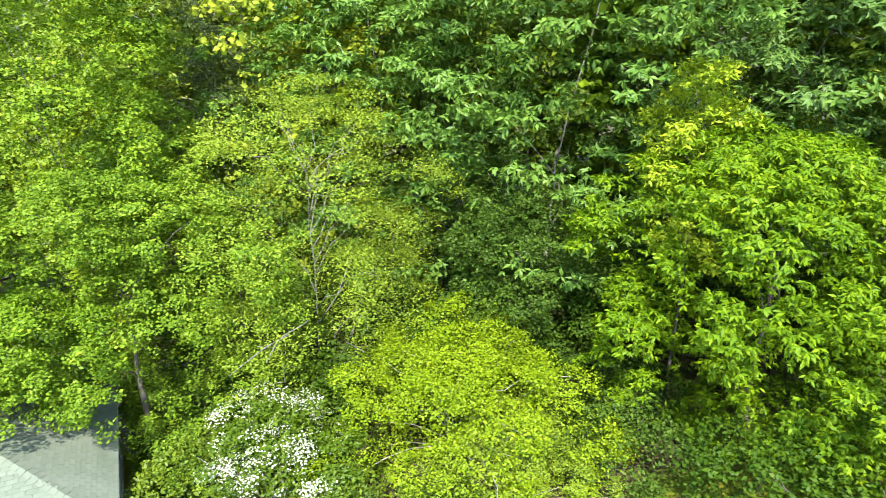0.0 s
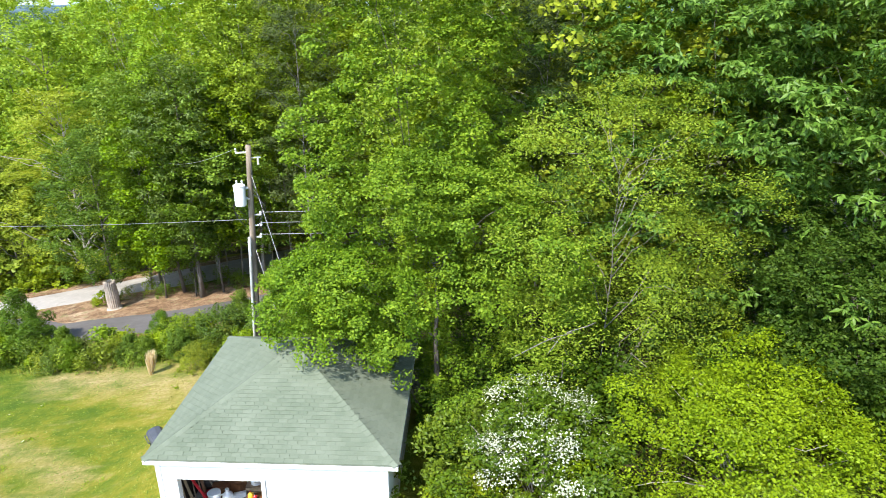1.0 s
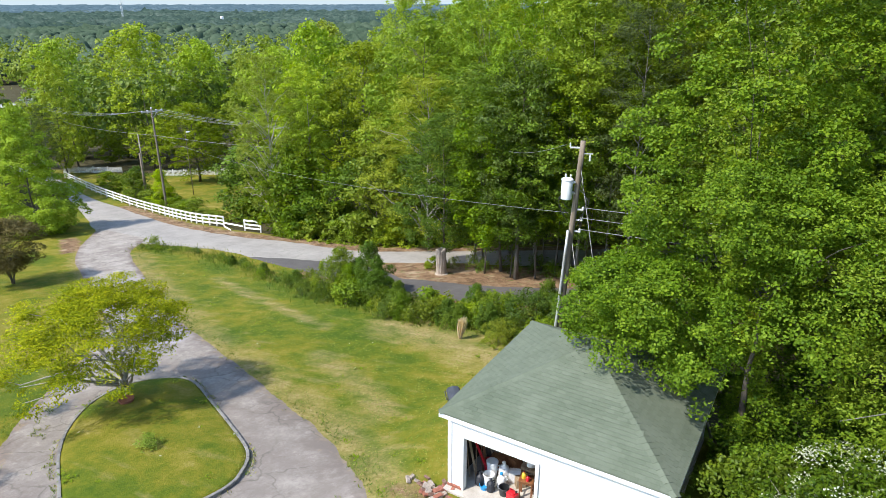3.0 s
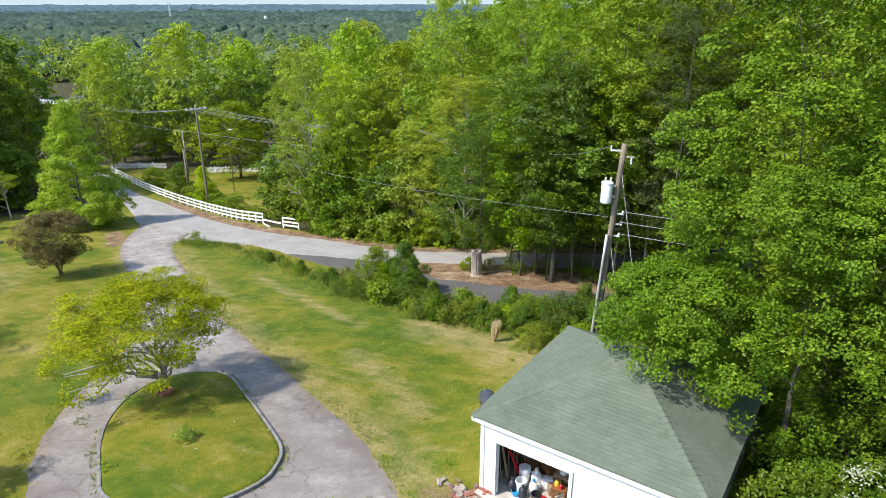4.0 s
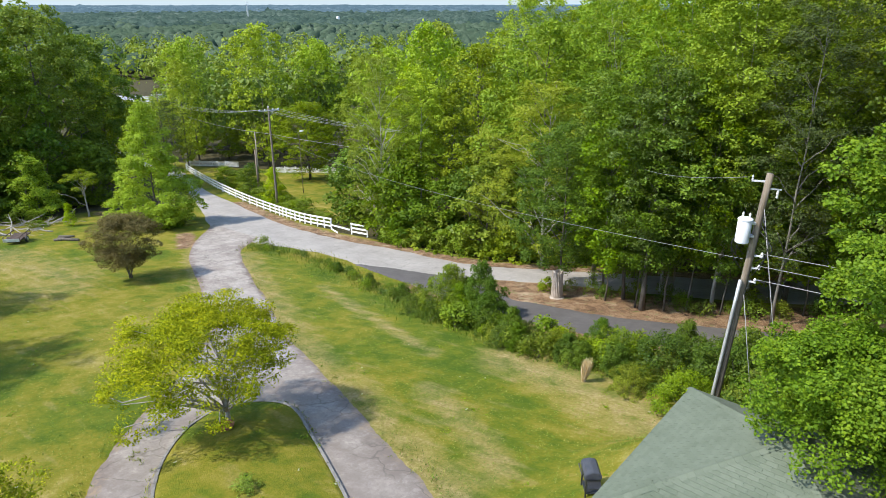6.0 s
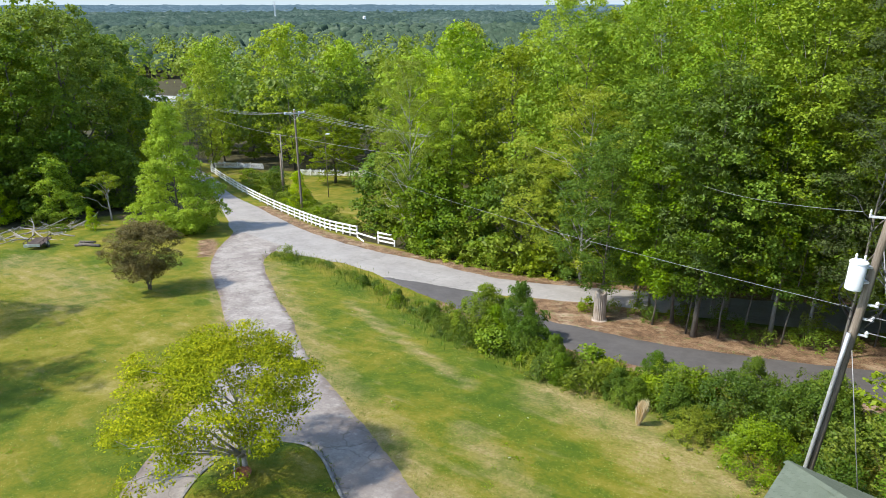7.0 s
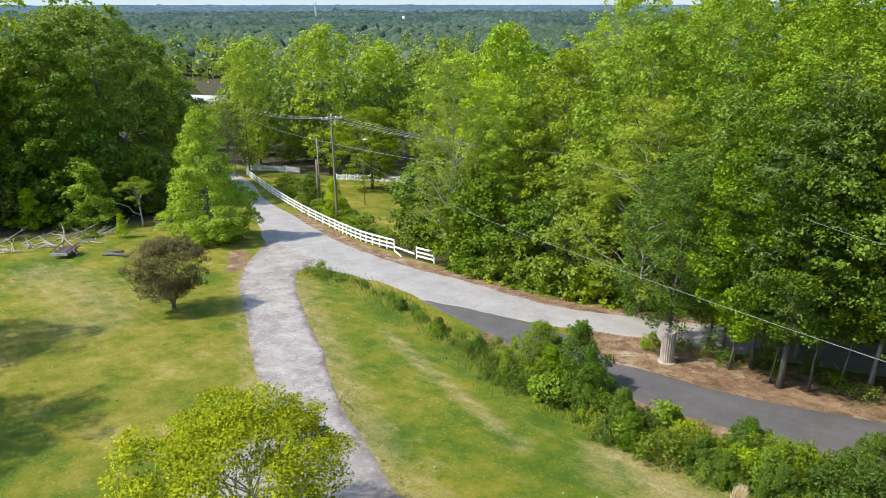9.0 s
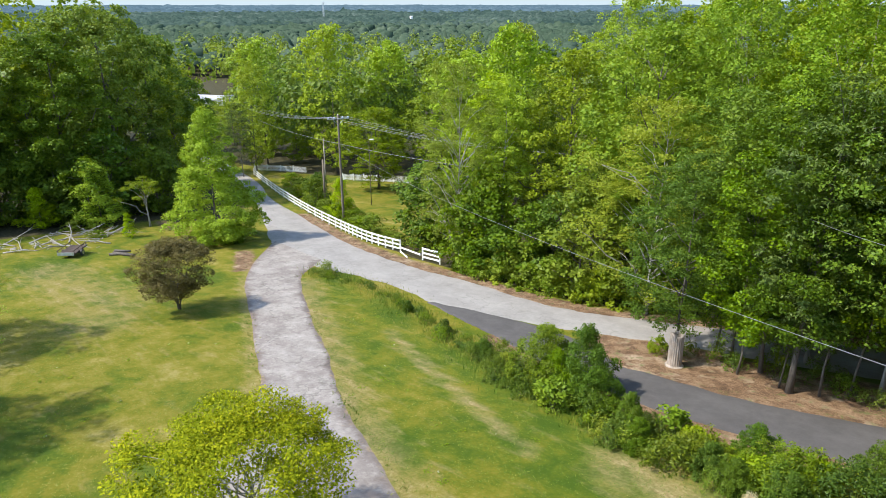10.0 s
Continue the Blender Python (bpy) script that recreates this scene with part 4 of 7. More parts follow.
for kind, x, y, size, tall in (
    (back_light, -120.5, 63.8, 0.75, 1.3), (cedar, -116.0, 58.9, 0.9, 0.75), (back, -125.7, 52.5, 1.0, 1.0), (back_light, -128.4, 70.5, 1.05, 1.12), (back_light, -108.5, 73.9, 1.2, 1.05), (back_light, -107.7, 86.1, 1.05, 1.1),
    (back, -82.9, 76.7, 1.15, 0.9), (back_light, -61.6, 67.5, 0.9, 1.25), (back, -65.9, 79.5, 1.0, 1.1), (back, -50.8, 69.4, 1.05, 1.05), (back, -141.0, 78.0, 0.9, 0.6),
    (back_light, -57.0, 60.0, 0.85, 1.0), (back, -76.0, 84.0, 1.1, 1.0), (back, -95.0, 92.0, 1.2, 1.0), (back_light, -120.0, 96.0, 1.1, 1.0), (back, -139.0, 57.4, 0.85, 1.0),
    (back, -45.0, 78.0, 1.1, 1.1), (back_light, -36.0, 70.0, 1.1, 1.1), (back, -30.0, 84.0, 1.15, 1.1), (back_light, -20.0, 92.0, 1.1, 1.1), (back, -8.0, 96.0, 1.15, 1.1),
    (back_light, 2.0, 75.0, 1.1, 1.1), (back, 6.0, 60.0, 1.1, 1.1), (back, 12.0, 70.0, 1.1, 1.1), (back_light, -26.0, 64.0, 1.0, 1.1), (back, -58.0, 92.0, 1.1, 1.1),
    (olive, 4.4, 31.0, 1.2, 1.25), (cedar, 3.0, 26.2, 0.85, 0.9), (oak, 7.5, 27.0, 0.9, 1.0), (oak, 12.5, 30.0, 1.1, 1.0), (back, 5.0, 37.0, 1.1, 1.05), (back_light, 10.5, 42.0, 1.1, 1.1), (back, 18.0, 36.0, 1.1, 1.1),
    (back, 19.5, 26.0, 1.1, 1.0), (back, 26.0, 30.0, 1.1, 1.1), (oak, 24.0, 12.0, 1.0, 1.0), (back, 30.0, 14.0, 1.1, 1.1), (back, 3.0, 50.0, 1.1, 1.1), (oak, 0.6, 31.0, 0.8, 0.9),
    (back, 25.0, 44.0, 1.1, 1.1), (back, 24.0, 5.0, 0.9, 0.9),
):
    again(kind, x, y, size, tall, rs.uniform(0, 360))
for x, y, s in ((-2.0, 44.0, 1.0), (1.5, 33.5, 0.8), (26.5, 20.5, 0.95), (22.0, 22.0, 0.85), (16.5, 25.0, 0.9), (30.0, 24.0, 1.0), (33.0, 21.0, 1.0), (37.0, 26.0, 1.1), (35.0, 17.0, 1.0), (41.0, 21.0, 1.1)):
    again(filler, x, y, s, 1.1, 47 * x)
for x, y, s in ((-126.0, 76.0, 0.75), (-132.0, 84.0, 0.8), (-134.0, 92.0, 0.85), (-122.0, 88.0, 0.7), (-142.0, 86.0, 0.8)):
    again(back, x, y, s, 0.7, 31 * x)
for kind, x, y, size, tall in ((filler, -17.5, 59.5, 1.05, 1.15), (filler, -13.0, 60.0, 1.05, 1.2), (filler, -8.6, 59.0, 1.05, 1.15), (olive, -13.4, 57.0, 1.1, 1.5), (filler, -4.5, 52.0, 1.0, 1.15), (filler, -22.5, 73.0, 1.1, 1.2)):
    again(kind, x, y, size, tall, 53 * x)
for x, y, q, tall in ((-155.0, 71.0, 0.7, 0.6), (-163.0, 81.0, 0.75, 0.6), (-178.0, 84.0, 0.8, 0.55), (-186.0, 92.0, 0.8, 0.6), (-200.0, 92.0, 0.8, 0.5), (-212.0, 104.0, 0.8, 0.5), (-222.0, 94.0, 0.8, 0.45), (-228.0, 110.0, 0.8, 0.45), (-172.0, 70.0, 0.8, 0.7), (-150.0, 82.0, 0.8, 0.75), (-246.0, 104.0, 0.8, 0.4), (-252.0, 126.0, 0.8, 0.5)):
    again(back, x, y, q, tall, 29 * x)
again(hickory, 20.5, 16.5, 1.0, 1.05, 140)
again(hickory, 8.6, 22.6, 0.8, 1.0, 250)
again(hickory, 21.5, 11.5, 0.95, 0.95, 40)
# trees beyond the lawn's south side, which shade it
for x, y, s in ((-54.5, 7.8, 0.88), (-41.4, 4.6, 0.86)):
    again(olive, x, y, 1.2 * s, 0.5, rs.uniform(0, 360))

LEAF_DOGWOOD = leaf_mat("leaf_dogwood", (0.062, 0.105, 0.005), (0.24, 0.275, 0.007), (0.6, 0.545, 0.012), 0.28, 0.7, 0.05, 0.1)
dogwood = make_tree("dogwood", "small spreading dogwood with yellow-green leaves on the grass island", "tree", 45, 5.3, 1.9, 3.5, "dome", 430, 52000, 0.09, LEAF_DOGWOOD, BARK_PALE, 0.12, 34, "", (-23.4, 13.0), slim=0.6, clump=0.52, flat=0.22, droop=0.0, top=0.6, bough=0.2, core=0.22, packed=1.0, rag=0.1, split=True, shift=(-0.55, -0.4, 0))
make_tree("small_tree", "low young dogwood at the lawn beside the driveway", "tree", 46, 2.4, 0.4, 1.35, "dome", 80, 6000, 0.1, LEAF_DOGWOOD, BARK_PALE, 0.06, 20, "", (-22.5, 4.75), slim=0.62, clump=0.4, flat=0.4, top=0.6, split=True)
make_tree("smoke_tree", "small tree with brownish purple leaves on the lawn", "tree", 42, 5.1, 1.1, 2.5, "round", 420, 26000, 0.125, LEAF_RED, BARK, 0.1, 40, "", (-52.2, 21.9), slim=0.6, clump=0.45, bough=0.26, packed=1.5, rag=0.08, stems=3, top=0.7, split=True)
make_tree("tree", "full bright green young tree beside the road", "tree", 44, 14.0, 0.2, 5.4, "cone", 620, 38000, 0.215, LEAF_CONE, BARK, 0.12, 6, "", (-73.2, 34.4), slim=0.7, clump=0.62, bough=0.2, packed=1.3, rag=0.08, core=0.08)
bare = make_tree("small_tree", "half bare small tree with grey branches at the wood's edge", "tree", 43, 5.6, 2.6, 2.6, "spread", 24, 3200, 0.17, LEAF_MID, BARK_PALE, 0.12, 24, "", (-85.4, 31.6), slim=0.6, clump=0.6, flat=0.4, split=True)

# shrubs and weeds
shrub = make_tree("shrub", "dense upright green shrub on the bank", "shrub", 51, 3.1, 0.05, 1.55, "dome", 300, 15500, 0.11, LEAF_EDGE, BARK, 0.05, 4, "shrubs along the bank", (-27.0, 31.0), stems=3, slim=0.5, clump=0.25, flat=1.1, top=0.5, bough=0.3, rag=0.14)
weed = make_tree("weed_clump", "leafy green weeds growing on the bank", "shrub", 52, 1.1, 0.02, 0.85, "bush", 44, 950, 0.14, LEAF_BANK, BARK, 0.02, 2, "weeds along the bank", (-53.5, 35.0), stems=2, slim=0.42, clump=0.22, flat=1.5, top=0.5)
bank_vine = make_tree("shrub", "mound of vines and brambles on the bank", "shrub", 58, 2.6, 0.05, 1.9, "bush", 260, 7500, 0.115, LEAF_BANK, BARK, 0.04, 3, "shrubs along the bank", (-9.0, 28.2), stems=4, slim=0.6, clump=0.26, flat=1.0, top=0.5, bough=0.2, rag=0.22, packed=0.7)
vine = make_tree("shrub", "tangle of vines and leafy shrubs on the bank", "shrub", 53, 2.6, 0.05, 1.9, "bush", 100, 1700, 0.25, LEAF_MID, BARK, 0.05, 3, "shrubs along the bank", (-3.0, 31.6), stems=4, slim=0.65, clump=0.4, top=0.5)
broad = make_tree("leafy_plant", "bright green broad-leaved plant on the bank", "plant", 65, 1.5, 0.1, 0.8, "bush", 40, 700, 0.24, LEAF_MID, BARK, 0.02, 4, "broad-leaved plants along the bank", (-24.6, 28.6), stems=3, slim=0.55, clump=0.3, flat=1.0, droop=0.35, top=0.6)
for x, y, q in ((-25.4, 28.9, 0.8), (-19.6, 30.3, 1.1), (-20.6, 29.2, 0.7), (-17.2, 28.7, 0.8), (-15.4, 28.9, 1.0), (-29.8, 31.2, 0.6), (-32.3, 31.4, 0.5), (-18.2, 29.7, 0.9), (-13.8, 29.9, 1.2), (-12.4, 30.6, 1.0), (-22.4, 28.8, 0.7), (-10.8, 27.0, 1.0)):
    again(broad, x, y, 0.8 * q, 1.0, 61 * x, 0.05)
for x, y, q in ((-21.0, 29.3, 0.55), (-15.9, 30.0, 0.6), (-12.0, 31.2, 0.7), (-14.0, 27.8, 0.5), (-9.0, 29.6, 0.9)):
    again(shrub, x, y, q, 1.1, 83 * x, 0.05)
again(shrub, -24.7, 31.3, 1.0, 1.15, 70)
again(shrub, -23.2, 30.0, 0.78, 0.9, 200)
again(shrub, -25.8, 30.6, 0.7, 1.0, 120)
for x, y, s, k in ((-11.6, 28.4, 0.95, bank_vine), (-6.2, 26.6, 1.2, bank_vine), (-10.2, 25.8, 0.7, bank_vine), (-7.4, 24.2, 0.85, bank_vine), (-14.6, 29.4, 0.7, bank_vine), (-12.8, 26.6, 0.5, bank_vine), (-4.6, 28.8, 1.2, bank_vine), (-9.6, 31.0, 0.9, bank_vine), (-4.4, 23.4, 0.9, bank_vine), (-6.6, 32.4, 1.1, vine), (-17.4, 28.8, 0.55, bank_vine), (-20.2, 29.2, 0.5, bank_vine)):
    again(k, x, y, s, rs.uniform(0.85, 1.1), rs.uniform(0, 360), 0.1)
line = spline(HEDGE, 58)
for i, (x, y) in enumerate(line):
    f = i / len(line)
    for _ in range(1 if f < 0.45 else 2):
        w = 0.4 + 1.2 * f
        px, py = x + rs.uniform(-w, w) * 0.6, y + rs.uniform(-w, w)
        again(weed, px, py, rs.uniform(0.45, 1.0) * (0.5 + 0.8 * f), rs.uniform(0.6, 1.1) * (0.85 + 0.6 * f), rs.uniform(0, 360), 0.04)
for x, y, s in ((-19.9, 28.0, 0.55), (-17.0, 28.4, 0.5), (-31.5, 31.2, 0.4), (-15.9, 27.9, 0.5), (-36.0, 32.4, 0.35), (-41.0, 33.6, 0.3)):
    again(shrub, x, y, s, 0.9, rs.uniform(0, 360), 0.05)
# thick growth at the wood's edge beyond the road, saplings by the lane and under the oaks
sapling = make_tree("sapling", "leafy young tree in the undergrowth", "tree", 54, 6.5, 0.3, 2.2, "oval", 70, 2300, 0.3, LEAF_EDGE, BARK, 0.07, 14, "undergrowth at the wood's edge", (-47.0, 46.6), slim=0.65, clump=0.75)
for x, y, size, tall in ((-46.6, 47.4, 1.25, 1.1), (-56.5, 49.4, 1.4, 0.9), (-54.8, 50.4, 1.2, 0.9), (-92.5, 30.0, 1.5, 1.1), (-90.1, 26.8, 1.2, 1.0), (-81.7, 51.9, 0.8, 0.8), (-83.4, 53.4, 0.8, 0.9), (-58.2, 50.2, 1.2, 0.8)):
    again(sapling, x, y, size, tall, rs.uniform(0, 360))
for i in range(26):
    f = i / 25
    x = -48 + 20 * f
    y = float(np.interp(x, [p[0] for p in MAIN_R], [p[1] for p in MAIN_R])) + rs.uniform(2.6, 5.5)
    again(sapling if i % 3 == 0 else vine, x + rs.uniform(-0.5, 0.5), y, rs.uniform(0.75, 1.25), rs.uniform(0.8, 1.2), rs.uniform(0, 360), 0.1)
dark_sapling = make_tree("sapling", "dark green young tree in the oaks' shade", "tree", 64, 6.5, 0.3, 2.2, "oval", 80, 3200, 0.3, LEAF_DARK, BARK, 0.07, 10, "undergrowth at the wood's edge", (-94.5, 29.0), slim=0.65, clump=0.7)
slim_tree = make_tree("tree", "thin-stemmed tree with leaves high up", "tree", 55, 12.5, 2.6, 2.7, "oval", 180, 9000, 0.17, LEAF_EDGE, BARK, 0.055, 12, WOOD, (-20.4, 39.4), slim=0.7, clump=0.5, lean=0.07)
for x, y in ((-18.2, 39.2), (-16.4, 39.6), (-15.4, 40.6), (-17.0, 42.0), (-19.4, 42.2), (-13.4, 41.0), (-21.6, 41.6), (-12.6, 55.5), (-9.4, 44.0), (-17.5, 56.0), (-22.8, 42.2)):
    again(slim_tree, x, y, rs.uniform(0.8, 1.15), rs.uniform(0.9, 1.2), rs.uniform(0, 360))
for i in range(22):
    f = i / 21
    x, y = (-91.0 - 3 * math.sin(f * 3.1) + rs.uniform(-2, 2), 8 + 29 * f)
    again((dark_sapling, vine, dark_sapling)[i % 3], x - 2.0, y, rs.uniform(0.8, 1.5), rs.uniform(0.8, 1.2), rs.uniform(0, 360), 0.1)
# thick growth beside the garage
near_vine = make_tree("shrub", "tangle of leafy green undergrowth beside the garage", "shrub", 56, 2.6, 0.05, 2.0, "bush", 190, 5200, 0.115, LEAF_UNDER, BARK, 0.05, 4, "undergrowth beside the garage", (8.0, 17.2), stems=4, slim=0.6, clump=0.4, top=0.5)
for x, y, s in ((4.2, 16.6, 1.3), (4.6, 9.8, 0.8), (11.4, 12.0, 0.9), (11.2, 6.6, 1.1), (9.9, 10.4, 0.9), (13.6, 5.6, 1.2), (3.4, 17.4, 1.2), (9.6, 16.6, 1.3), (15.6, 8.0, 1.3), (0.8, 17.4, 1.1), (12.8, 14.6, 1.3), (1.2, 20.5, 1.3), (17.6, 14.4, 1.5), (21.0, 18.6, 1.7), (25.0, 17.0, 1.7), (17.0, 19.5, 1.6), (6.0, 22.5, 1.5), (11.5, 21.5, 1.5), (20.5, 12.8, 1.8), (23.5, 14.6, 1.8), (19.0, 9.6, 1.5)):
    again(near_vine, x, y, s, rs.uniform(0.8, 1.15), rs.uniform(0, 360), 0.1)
for x, y, s in ((0.7, 15.2, 1.1), (0.4, 13.2, 0.75), (2.6, 11.2, 0.9)):
    again(bank_vine, x, y, s, 1.0, 77 * x, 0.1)
golden = make_tree("shrub", "yellow-green shrub behind the white fence", "shrub", 57, 2.2, 0.05, 1.8, "bush", 90, 2600, 0.2, LEAF_YELLOW, BARK, 0.04, 8, "shrubs behind the white fence", (-64.0, 48.2), stems=4, slim=0.6, clump=0.4, top=0.5)
for x, y, s in ((-68.2, 49.2, 0.8), (-74.6, 51.4, 1.1), (-77.5, 51.0, 0.9), (-84.5, 54.6, 1.0), (-90.0, 56.6, 1.0), (-96.0, 58.4, 1.1), (-102.0, 60.5, 1.1), (-60.6, 47.6, 0.6)):
    again(golden, x, y, s, rs.uniform(0.8, 1.1), rs.uniform(0, 360), 0.1)
# under the trees beyond the road
for x, y, s, k in ((-45.5, 45.0, 0.8, vine), (-42.8, 45.4, 0.7, vine), (-39.8, 45.0, 0.8, vine), (-36.5, 45.2, 0.6, vine), (-33.5, 45.6, 0.7, vine), (-55.0, 48.2, 0.9, vine), (-58.5, 47.2, 0.6, vine), (-62.5, 47.6, 0.6, vine), (-66.5, 48.4, 0.8, vine),
                   (-70.5, 49.6, 0.8, vine), (-75.0, 50.6, 0.8, vine), (-80.0, 52.2, 0.8, vine), (-86.0, 54.0, 0.8, vine), (-92.0, 55.8, 0.8, vine), (-25.2, 39.8, 0.35, vine), (-75.3, 36.4, 0.8, vine), (-71.5, 34.8, 0.8, vine), (-88.0, 24.0, 0.6, vine), (-83.0, 25.4, 0.4, vine)):
    again(k, x, y, s, rs.uniform(0.8, 1.1), rs.uniform(0, 360), 0.1)
again(weed, -18.6, 10.7, 0.55, 0.8, 10, -0.25)
young = make_tree("sapling", "bright green young tree before the dark oaks", "tree", 59, 7.5, 0.4, 2.9, "cone", 150, 9000, 0.19, LEAF_CONE, BARK, 0.07, 8, "undergrowth at the wood's edge", (-88.6, 27.4), slim=0.65, clump=0.6)
again(young, -92.0, 22.0, 0.8, 0.8, 80)
again(young, -80.9, 27.9, 0.3, 1.2, 200)
again(young, -74.5, 51.2, 0.75, 0.9, 30)
for x, y, q in ((-20.8, 40.0, 0.8), (-18.3, 40.4, 0.6), (-15.6, 40.8, 0.9), (-13.0, 41.6, 0.7), (-10.4, 42.6, 0.9), (-23.6, 40.2, 0.7), (-25.0, 38.9, 0.5), (-8.6, 44.6, 1.0), (-14.2, 40.2, 0.8), (-11.8, 41.2, 1.0), (-16.8, 41.4, 1.1), (-19.2, 41.2, 1.0), (-21.8, 40.6, 0.9), (-12.2, 43.0, 1.2), (-86.4, 26.0, 0.9), (-82.6, 24.4, 0.7)):
    again(weed, x, y, q, 1.0, 71 * x, 0.05)


# ---- garage ----
def build_garage():
    g = thing("garage", "small white garage with a green hip roof and an open door", "garage", at=(-4.9, 16.5, 0.0))
    HX, HY, EAVE, APEX = 3.28, 3.25, 2.46, 4.06
    bm = box(6.1, 6.5, 0.3, (0, -0.18, -0.3), 0.02)
    part("floor_slab", bm, CONCRETE, g, "stained beige concrete floor")
    part("wall_pier", box(0.42, 0.14, 2.3, (-2.79, -3.09, 0)), WHITE_PAINT, g)
    part("door_lintel", box(2.4, 0.14, 0.4, (-1.38, -3.09, 1.9)), WHITE_PAINT, g)
    part("wall_front", box(3.2, 0.14, 2.3, (1.42, -3.09, 0)), WHITE_PAINT, g)
    for nm, sx, sy, x, y in (("wall_side", 0.14, 5.9, -2.93, -0.06), ("wall_side", 0.14, 5.9, 2.93, -0.06), ("wall_back", 6.04, 0.14, 0.0, 2.97)):
        part(nm, box(sx, sy, 3.1, (x, y, -0.8)), WHITE_PAINT, g)
    # boards added over the white walls to paint the inside dark
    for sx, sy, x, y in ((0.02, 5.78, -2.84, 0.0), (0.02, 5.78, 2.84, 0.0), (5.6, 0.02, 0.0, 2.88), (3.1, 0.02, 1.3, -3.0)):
        part("lining", box(sx, sy, 2.3, (x, y, 0.003)), INSIDE_SHADE, g, "added boards inside the garage with its shade painted in")
    for x in (-2.53, -0.24):
        part("door_jamb", box(0.1, 0.2, 1.9, (x, -3.11, 0), 0.008), WHITE_PAINT, g)
    part("door_head", box(2.19, 0.18, 0.07, (-1.385, -3.105, 1.83), 0.006), WHITE_PAINT, g)
    for x in (-2.98, 2.98):
        part("corner_board", box(0.12, 0.03, 2.26, (x - math.copysign(0.03, x), -3.175, 0), 0.004), WHITE_PAINT, g)
    for sx, sy, x, y in ((2 * HX, 0.03, 0, -HY + 0.015), (2 * HX, 0.03, 0, HY - 0.015), (0.03, 2 * HY - 0.06, -HX + 0.015, 0), (0.03, 2 * HY - 0.06, HX - 0.015, 0)):
        part("fascia", box(sx, sy, 0.15, (x, y, EAVE - 0.155), 0.006), WHITE_PAINT, g)
    for sx, sy, x, y in ((2 * HX - 0.07, 0.26, 0, -HY + 0.165), (2 * HX - 0.07, 0.26, 0, HY - 0.165), (0.3, 2 * HY - 0.6, -HX + 0.185, 0), (0.3, 2 * HY - 0.6, HX - 0.185, 0)):
        part("soffit", box(sx, sy, 0.02, (x, y, EAVE - 0.15)), WHITE_PAINT, g)
    # brick footing under the pier
    for i in range(3):
        part("brick", box(0.15, 0.06, 0.07, (-2.94 + 0.158 * i, -3.2, 0.002), 0.008), BRICK_RED, g, "red brick")
    # roof deck
    bm = bmesh.new()
    lo = [bm.verts.new((x, y, EAVE - 0.02)) for x, y in ((-HX, -HY), (HX, -HY), (HX, HY), (-HX, HY))]
    up = [bm.verts.new((x * 1.003, y * 1.003, EAVE + 0.012)) for x, y in ((-HX, -HY), (HX, -HY), (HX, HY), (-HX, HY))]
    a, b = bm.verts.new((0, 0, APEX - 0.05)), bm.verts.new((0, 0, APEX))
    for i in range(4):
        j = (i + 1) % 4
        bm.faces.new((lo[j], lo[i], a))
        bm.faces.new((up[i], up[j], b))
        bm.faces.new((lo[i], lo[j], up[j], up[i]))
    deck = part("roof", bm, SHINGLE, g, "green asphalt shingle roof")
    # shingle tabs
    tw, th, step = 0.25, 0.17, 0.122
    slope = math.hypot(HY, APEX - EAVE)
    rows = int(slope / step)
    tab_v = [(-tw / 2 + 0.005, 0, 0.002), (tw / 2 - 0.005, 0, 0.002), (tw / 2 - 0.005, th, 0.001), (-tw / 2 + 0.005, th, 0.001),
             (-tw / 2 + 0.005, 0, 0.016), (tw / 2 - 0.005, 0, 0.016), (tw / 2 - 0.005, th, 0.006), (-tw / 2 + 0.005, th, 0.006)]
    tab_f = [(4, 5, 6, 7), (0, 1, 5, 4), (1, 2, 6, 5), (3, 0, 4, 7)]
    tab = mesh_of("shingle", tab_v, tab_f, SHINGLE)
    rng = random.Random(5)
    n_front, rest_v, rest_f = 0, [], []
    for face in range(4):
        turn = face * 90
        half, depth = (HX, HY) if face % 2 == 0 else (HY, HX)
        tilt = math.degrees(math.atan2(APEX - EAVE, depth))
        base = pose(0, 0, 0, 0, 0, turn) @ pose(0, -depth, EAVE + 0.016, tilt, 0, 0)
        for r in range(rows):
            width = half * (1 - (r * step + 0.1) / slope)
            off = (r % 2) * tw / 2 + rng.uniform(-0.02, 0.02)
            k = int(2 * width / tw) + 2
            for i in range(-k // 2, k // 2 + 1):
                x = i * tw + off
                if abs(x) > width - tw * 0.3:
                    continue
                m = base @ pose(x, r * step, rng.uniform(0, 0.003), 0, 0, rng.uniform(-0.6, 0.6))
                if face == 0 and n_front < 300:
                    ob = under("shingle", tab, deck)
                    ob.matrix_local = m
                    n_front += 1
                else:
                    o = len(rest_v)
                    rest_v += [m @ Vector(v) for v in tab_v]
                    rest_f += [tuple(q + o for q in f) for f in tab_f]
    tagged(under("shingles", mesh_of("shingles", rest_v, rest_f, SHINGLE), deck), kind="stuff")
    bm = bmesh.new()
